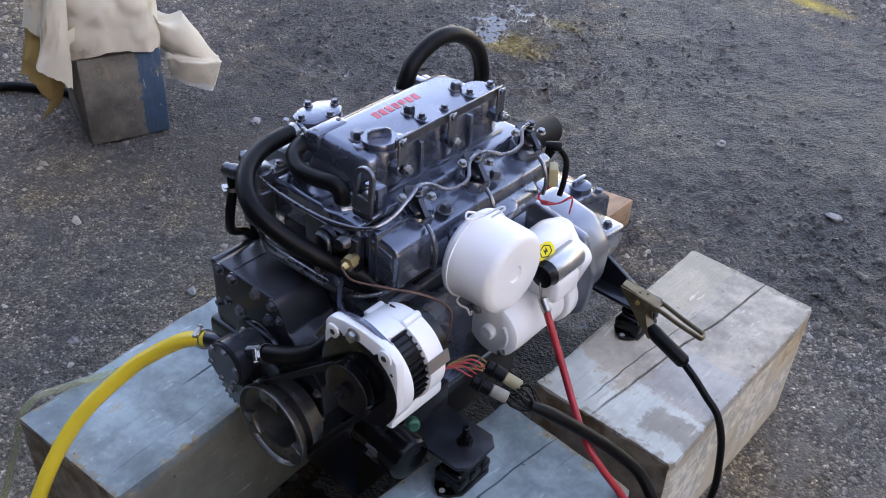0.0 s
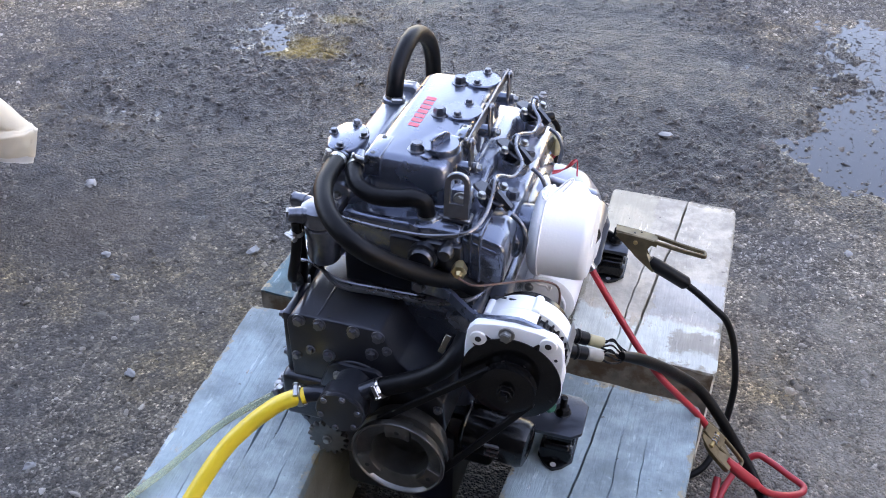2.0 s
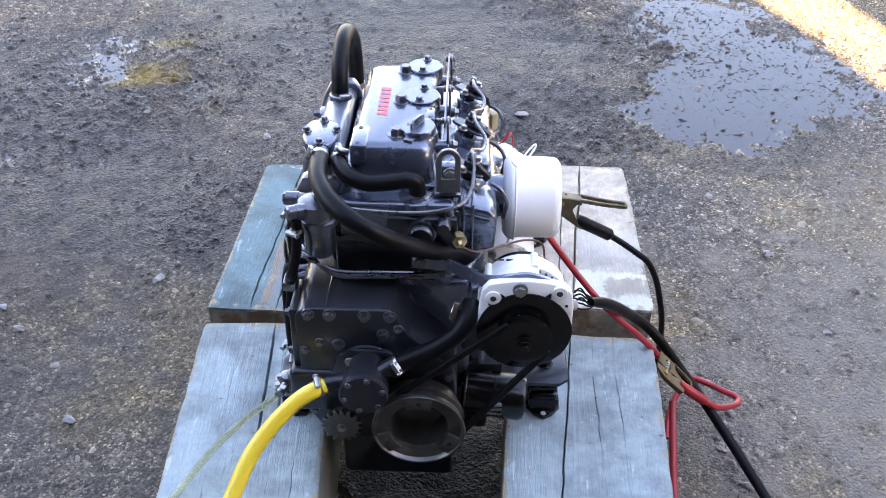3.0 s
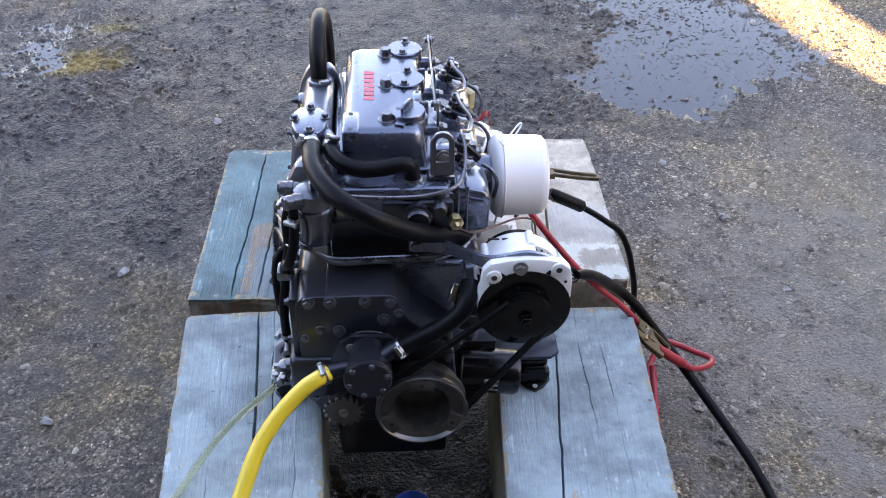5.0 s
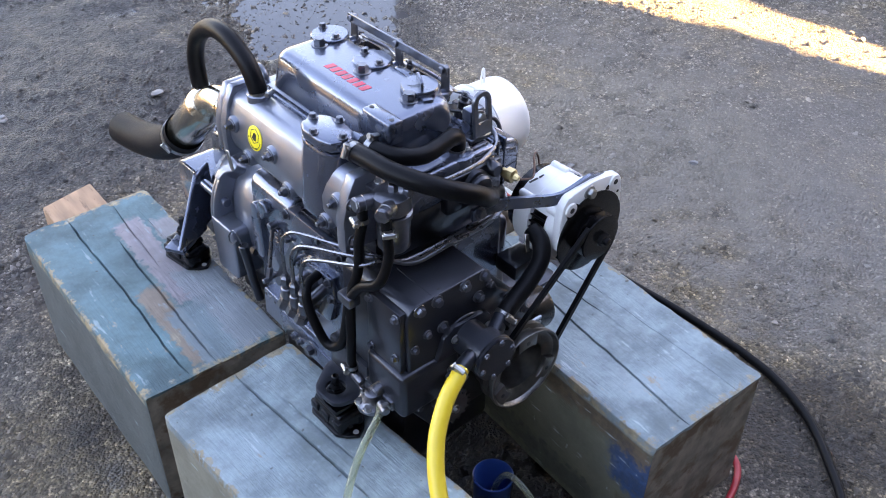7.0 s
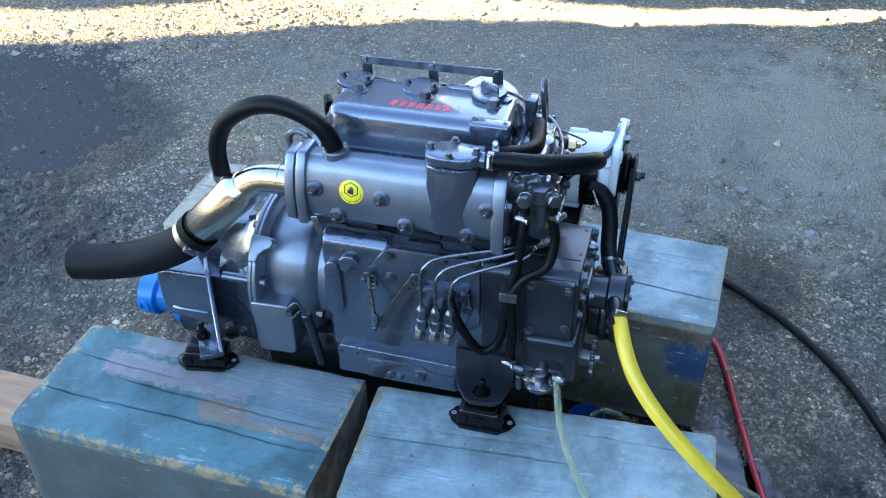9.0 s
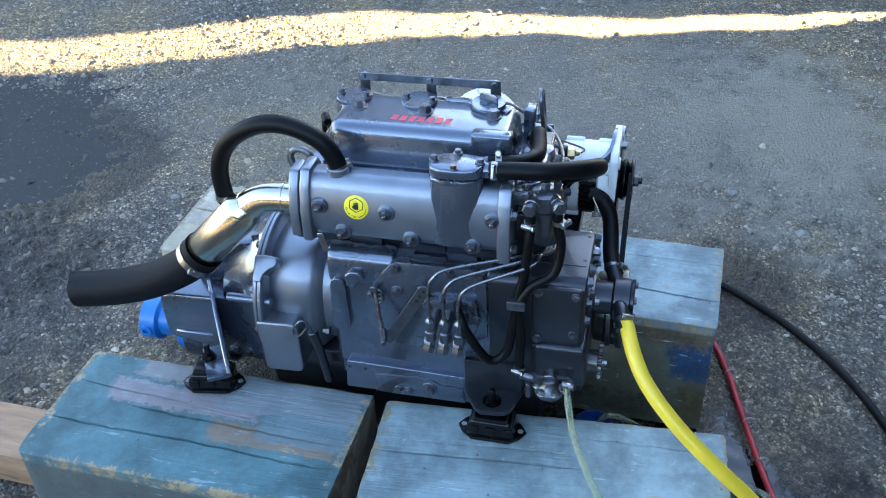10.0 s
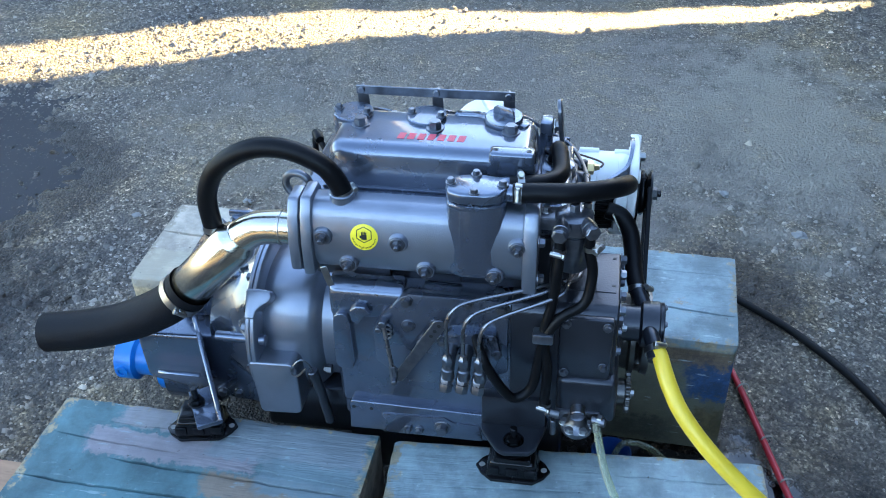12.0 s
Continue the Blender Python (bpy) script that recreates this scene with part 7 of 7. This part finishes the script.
def jumper_clamp(at, upper, lower, side, label, share=(0.50, 0.98)):
    ob = thing("jumper_clamp", at, label, "clamp", "jumper clamps")
    s = Vector(side).normalized()
    for path, cut_at in zip((upper, lower), share):
        bm = bmesh.new()
        clamp_arm(bm, path, side, 0.0135, cut_at, 0.011)
        half = part("jaw_half", bm, CLAMPM, ob)
        if path is upper:
            a, c = Vector(upper[0]), Vector(upper[1])
            up = s.cross(c - a).normalized()
            up = up if up.z > 0 else -up
            for f, o in ((0.85, 0.004), (1.15, -0.004)):
                p = a.lerp(c, f) + s * o + up * 0.0008
                bm = bmesh.new()
                cyl(bm, p, p + up * 0.0014, 0.0021, 10)
                part("rivet", bm, RUBBER, half)
    U, W = [Vector(p) for p in upper], [Vector(p) for p in lower]
    mid = (U[1] + W[1]) / 2
    for e in (-1, 1):
        b = bmesh.new()
        rim = [U[0], U[1], U[1].lerp(U[2], 0.75), U[1].lerp(U[2], 0.35).lerp(W[2], 0.55), W[2].lerp(W[3], 0.3), W[1], W[0]]
        faces = [[b.verts.new(p + s * e * (0.0128 + o)) for p in rim] for o in (0.0, 0.0018)]
        b.faces.new(faces[0])
        b.faces.new(faces[1][::-1])
        for q in range(len(rim)):
            b.faces.new((faces[0][q], faces[0][(q + 1) % len(rim)], faces[1][(q + 1) % len(rim)], faces[1][q]))
        bmesh.ops.recalc_face_normals(b, faces=b.faces)
        part("cheek", b, CLAMPM, ob)
    bm = bmesh.new()
    cyl(bm, mid - s * 0.0165, mid + s * 0.0165, 0.0048, 12)
    part("pivot", bm, mat("worn_brass", (0.36, 0.26, 0.11), 0.35, 0.9), ob)
    bm = bmesh.new()
    tube(bm, [mid + s * (-0.008 + 0.001 * k) + Vector((0.008 * math.cos(k * 1.1), 0, 0.008 * math.sin(k * 1.1))) for k in range(17)], 0.0012, 6, 3)
    part("spring", bm, STEEL, ob)
    return ob


cl = jumper_clamp((0.30, 0.302, 0.44), [(0.275, 0.304, 0.461), (0.318, 0.302, 0.459), (0.362, 0.298, 0.455), (0.405, 0.292, 0.451), (0.446, 0.287, 0.449)],
                  [(0.278, 0.304, 0.452), (0.312, 0.301, 0.432), (0.340, 0.293, 0.415), (0.366, 0.286, 0.400)], (0.12, -1, 0.05), "tarnished brass jumper clamp gripping the engine foot")
bm = bmesh.new()
tube(bm, [(0.350, 0.288, 0.411), (0.366, 0.286, 0.401), (0.390, 0.288, 0.388), (0.415, 0.292, 0.373), (0.430, 0.294, 0.364)], [(0, 0.010), (0.2, 0.0140), (0.9, 0.0140), (1, 0.009)], 16)
part("rubber_boot", bm, RUBBER, cl, "black rubber boot")
bm = bmesh.new()
tube(bm, [(0.424, 0.293, 0.367), (0.455, 0.289, 0.349), (0.486, 0.283, 0.329), (0.516, 0.281, 0.304), (0.538, 0.274, 0.262), (0.552, 0.262, 0.212), (0.560, 0.250, 0.168), (0.560, 0.230, 0.118), (0.552, 0.195, 0.065), (0.525, 0.135, 0.025), (0.45, 0.096, 0.012), (0.30, 0.092, 0.012)], 0.0070, 12)
tagged(part("black_battery_cable", bm, RUBBER), "black battery cable hanging over the weathered timber", "cable")
cl2 = jumper_clamp((0.512, 0.012, 0.255), [(0.505, 0.016, 0.266), (0.524, 0.018, 0.247), (0.543, 0.019, 0.227), (0.561, 0.020, 0.208), (0.578, 0.020, 0.190)],
                   [(0.505, 0.014, 0.258), (0.522, 0.008, 0.236), (0.544, 0.002, 0.217), (0.564, -0.003, 0.200)], (0.25, 0.9, 0.25), "tarnished brass jumper clamp hanging beside the timber")
bm = bmesh.new()
tube(bm, [(0.552, 0.003, 0.210), (0.566, 0.002, 0.196), (0.592, 0.006, 0.173), (0.619, 0.012, 0.150)], [(0, 0.006), (0.4, 0.0105), (0.9, 0.0105), (1, 0.007)], 14)
part("red_grip", bm, REDW, cl2)

# ---- hoses ----
yh = thing("yellow_water_hose", (-0.2, -0.45, 0.3), "bright yellow water hose pushed onto the sea-water pump", "hose")
bm = bmesh.new()
tube(bm, [(-0.098, -0.350, 0.511), (-0.112, -0.358, 0.508), (-0.132, -0.365, 0.498), (-0.153, -0.375, 0.482), (-0.179, -0.393, 0.459), (-0.204, -0.421, 0.433), (-0.223, -0.456, 0.402), (-0.238, -0.496, 0.369), (-0.245, -0.541, 0.328), (-0.242, -0.589, 0.276), (-0.235, -0.645, 0.20), (-0.235, -0.71, 0.105), (-0.26, -0.80, 0.03), (-0.33, -0.92, 0.014), (-0.50, -1.10, 0.014), (-0.8, -1.3, 0.014)], 0.0128, 20, 8)
part("tube", bm, YHOSE, yh)
clamp(yh, (-0.104, -0.351, 0.508), (-1, -0.2, -0.35), 0.015, (0.3, -0.3, 1))
bm = bmesh.new()
tube(bm, [(-0.186, -0.268, 0.425), (-0.192, -0.272, 0.412), (-0.212, -0.278, 0.396), (-0.245, -0.290, 0.373), (-0.285, -0.315, 0.345), (-0.325, -0.350, 0.310), (-0.35, -0.395, 0.297), (-0.375, -0.46, 0.297), (-0.395, -0.535, 0.285), (-0.41, -0.58, 0.17), (-0.43, -0.63, 0.05), (-0.46, -0.72, 0.010), (-0.6, -0.95, 0.010)], 0.0062, 14, 8)
tagged(part("clear_fuel_hose", bm, CLEAR), "clear yellowed plastic fuel hose from the lift pump", "hose")

# ---- blue cup in the gap ----
cup = thing("blue_cup", (0.03, -0.31, 0.0), "small dark blue plastic container between the timbers", "container")
bm = bmesh.new()
lathe(bm, (0.03, -0.31, 0.002), (0, 0, 1), [(0, 0.0), (0, 0.030), (0.004, 0.032), (0.118, 0.036), (0.122, 0.038), (0.124, 0.036), (0.120, 0.033), (0.008, 0.029), (0.007, 0.0)], 32)
part("cup", bm, BLUEC, cup)
bm = bmesh.new()
tube(bm, [(0.03, -0.31, 0.03), (0.035, -0.315, 0.10), (0.045, -0.335, 0.135), (0.05, -0.385, 0.12), (0.045, -0.45, 0.06), (0.04, -0.52, 0.01), (0.03, -0.62, 0.008), (-0.06, -0.78, 0.008), (-0.3, -1.05, 0.008), (-0.6, -1.3, 0.008)], 0.006, 12)
tagged(part("drain_hose", bm, CLEAR), "clear plastic hose hanging in the blue container", "hose")

# ---- jacket over the wooden block ----
LINING = mat("ochre_lining", (0.40, 0.27, 0.10), 0.9, 0, 0.15, 9, 0.3, 700)
CUFFM = mat("pale_cuff_lining", (0.66, 0.64, 0.60), 0.9, 0, 0.08, 12, 0.3, 700)
BLOCK_AT = pose(-1.617, 0.426, 0, 0, 0, 70.7)
jacket = thing("canvas_jacket", (-1.617, 0.426, 0.282), "crumpled cream canvas jacket heaped over the wooden block", "jacket")


def heap():
    """The body of the jacket: a tall lumpy mound whose hem laps over the edges of the block."""
    bm = bmesh.new()
    nu, nv = 96, 34
    rings = []
    for j in range(nv + 1):
        v = j / nv
        ring = []
        for i in range(nu):
            a = 2 * math.pi * i / nu
            ca, sa = math.cos(a), math.sin(a)
            k = (abs(ca) ** 3.2 + abs(sa) ** 3.2) ** (-1 / 3.2)
            hem = 0.286 + 0.016 * math.sin(3 * a + 0.6) + 0.012 * noise.noise((ca * 3, sa * 3, 1))
            z = hem + (0.545 - hem) * v ** 0.9
            w = 1.0 if v < 0.45 else math.sqrt(max(0.0, 1 - ((v - 0.45) / 0.55) ** 2.2))
            w = w * (1.02 - 0.06 * v) + 0.04 * math.sin(min(1, v / 0.25) * math.pi) * 0.6
            fold = 0.016 * noise.noise((ca * 2.2 + 3, sa * 2.2, v * 2.2 - ca * 1.2)) + 0.012 * noise.noise((ca * 5, sa * 5, v * 4 + 7)) + 0.006 * abs(noise.noise((ca * 9, sa * 9 + v * 6, 4)))
            rx, ry = (0.143 + fold) * k * w, (0.168 + fold) * k * w
            ring.append(bm.verts.new((rx * ca, ry * sa, z + 0.02 * noise.noise((ca * 2, sa * 2, v * 3)) * v)))
        rings.append(ring)
    for A, C in zip(rings, rings[1:]):
        for i in range(nu):
            bm.faces.new((A[i], A[(i + 1) % nu], C[(i + 1) % nu], C[i]))
    bm.faces.new(rings[-1])
    inner = [bm.verts.new((v.co.x * 0.975, v.co.y * 0.975, v.co.z + 0.004)) for v in rings[0]]
    deep = [bm.verts.new((v.co.x * 0.97, v.co.y * 0.97, v.co.z + 0.04)) for v in rings[0]]
    for A, C in ((inner, rings[0]), (deep, inner)):
        for i in range(nu):
            bm.faces.new((A[i], A[(i + 1) % nu], C[(i + 1) % nu], C[i]))
    bmesh.ops.recalc_face_normals(bm, faces=bm.faces)
    return bm


def sleeve(sections, seed, ruffle=0.008, n=40, per=9):
    """A flattened hanging tube. Each section is (x0, z0, x1, z1, y, depth): its two edges, its middle and its thickness."""
    bm = bmesh.new()
    S = np.array(sections)
    rings = []
    for j in range((len(S) - 1) * per + 1):
        f = j / per
        x0, z0, x1, z1, y, d = [float(np.interp(f, range(len(S)), S[:, c])) for c in range(6)]
        ring = []
        for i in range(n):
            a = 2 * math.pi * i / n
            q = 0.5 - 0.5 * math.cos(a)
            fold = ruffle * noise.noise((q * 4 + seed, math.sin(a) * 2, f * 1.6)) + ruffle * 0.6 * noise.noise((q * 9 + seed, math.sin(a), f * 3))
            ring.append(bm.verts.new((x0 + (x1 - x0) * q + fold * 0.6, y + (d + 0.8 * fold) * math.sin(a) * (0.55 + 0.45 * abs(math.sin(a))) + fold, z0 + (z1 - z0) * q + fold * 0.5)))
        rings.append(ring)
    for A, C in zip(rings, rings[1:]):
        for i in range(n):
            bm.faces.new((A[i], A[(i + 1) % n], C[(i + 1) % n], C[i]))
    bmesh.ops.recalc_face_normals(bm, faces=bm.faces)
    bmesh.ops.solidify(bm, geom=bm.faces[:], thickness=0.002)
    return bm


for name, bm, material, label in (
        ("body", heap(), CLOTH, ""),
        ("sleeve", sleeve([(0.06, 0.52, 0.10, 0.30, -0.05, 0.07), (0.12, 0.275, 0.215, 0.350, -0.085, 0.055), (0.150, 0.246, 0.305, 0.196, -0.100, 0.036), (0.146, 0.232, 0.314, 0.182, -0.108, 0.040), (0.156, 0.165, 0.290, 0.106, -0.102, 0.026)], 2), CLOTH, ""),
        ("cuff", sleeve([(0.157, 0.166, 0.2905, 0.107, -0.102, 0.024), (0.158, 0.150, 0.282, 0.084, -0.100, 0.022)], 2, 0.003), CUFFM, "pale lining of the turned cuff"),
        ("flap", sleeve([(-0.170, 0.50, -0.115, 0.50, -0.150, 0.02), (-0.192, 0.39, -0.130, 0.37, -0.168, 0.028), (-0.230, 0.305, -0.146, 0.215, -0.172, 0.026)], 5, 0.012), CLOTH, ""),
        ("flap", sleeve([(-0.200, 0.50, -0.130, 0.48, -0.06, 0.05), (-0.230, 0.38, -0.165, 0.345, -0.06, 0.05)], 9, 0.012), CLOTH, ""),
        ("lining_flap", sleeve([(-0.215, 0.37, -0.140, 0.37, -0.03, 0.03), (-0.240, 0.29, -0.160, 0.24, -0.03, 0.03), (-0.258, 0.228, -0.192, 0.104, -0.02, 0.02)], 12, 0.012), LINING, "ochre lining hanging out")):
    ob = part(name, bm, material, jacket, label, angle=70)
    ob.matrix_basis = BLOCK_AT

bm = bmesh.new()
tube(bm, [(-1.80, 0.42, 0.012), (-1.92, 0.34, 0.016), (-2.012, 0.27, 0.017), (-2.06, 0.15, 0.017), (-2.05, 0.0, 0.017), (-2.15, -0.3, 0.017), (-2.4, -0.6, 0.017)], 0.016, 14, 8)
tagged(part("black_hose", bm, RUBBER), "black rubber hose lying on the gravel behind the block", "hose")
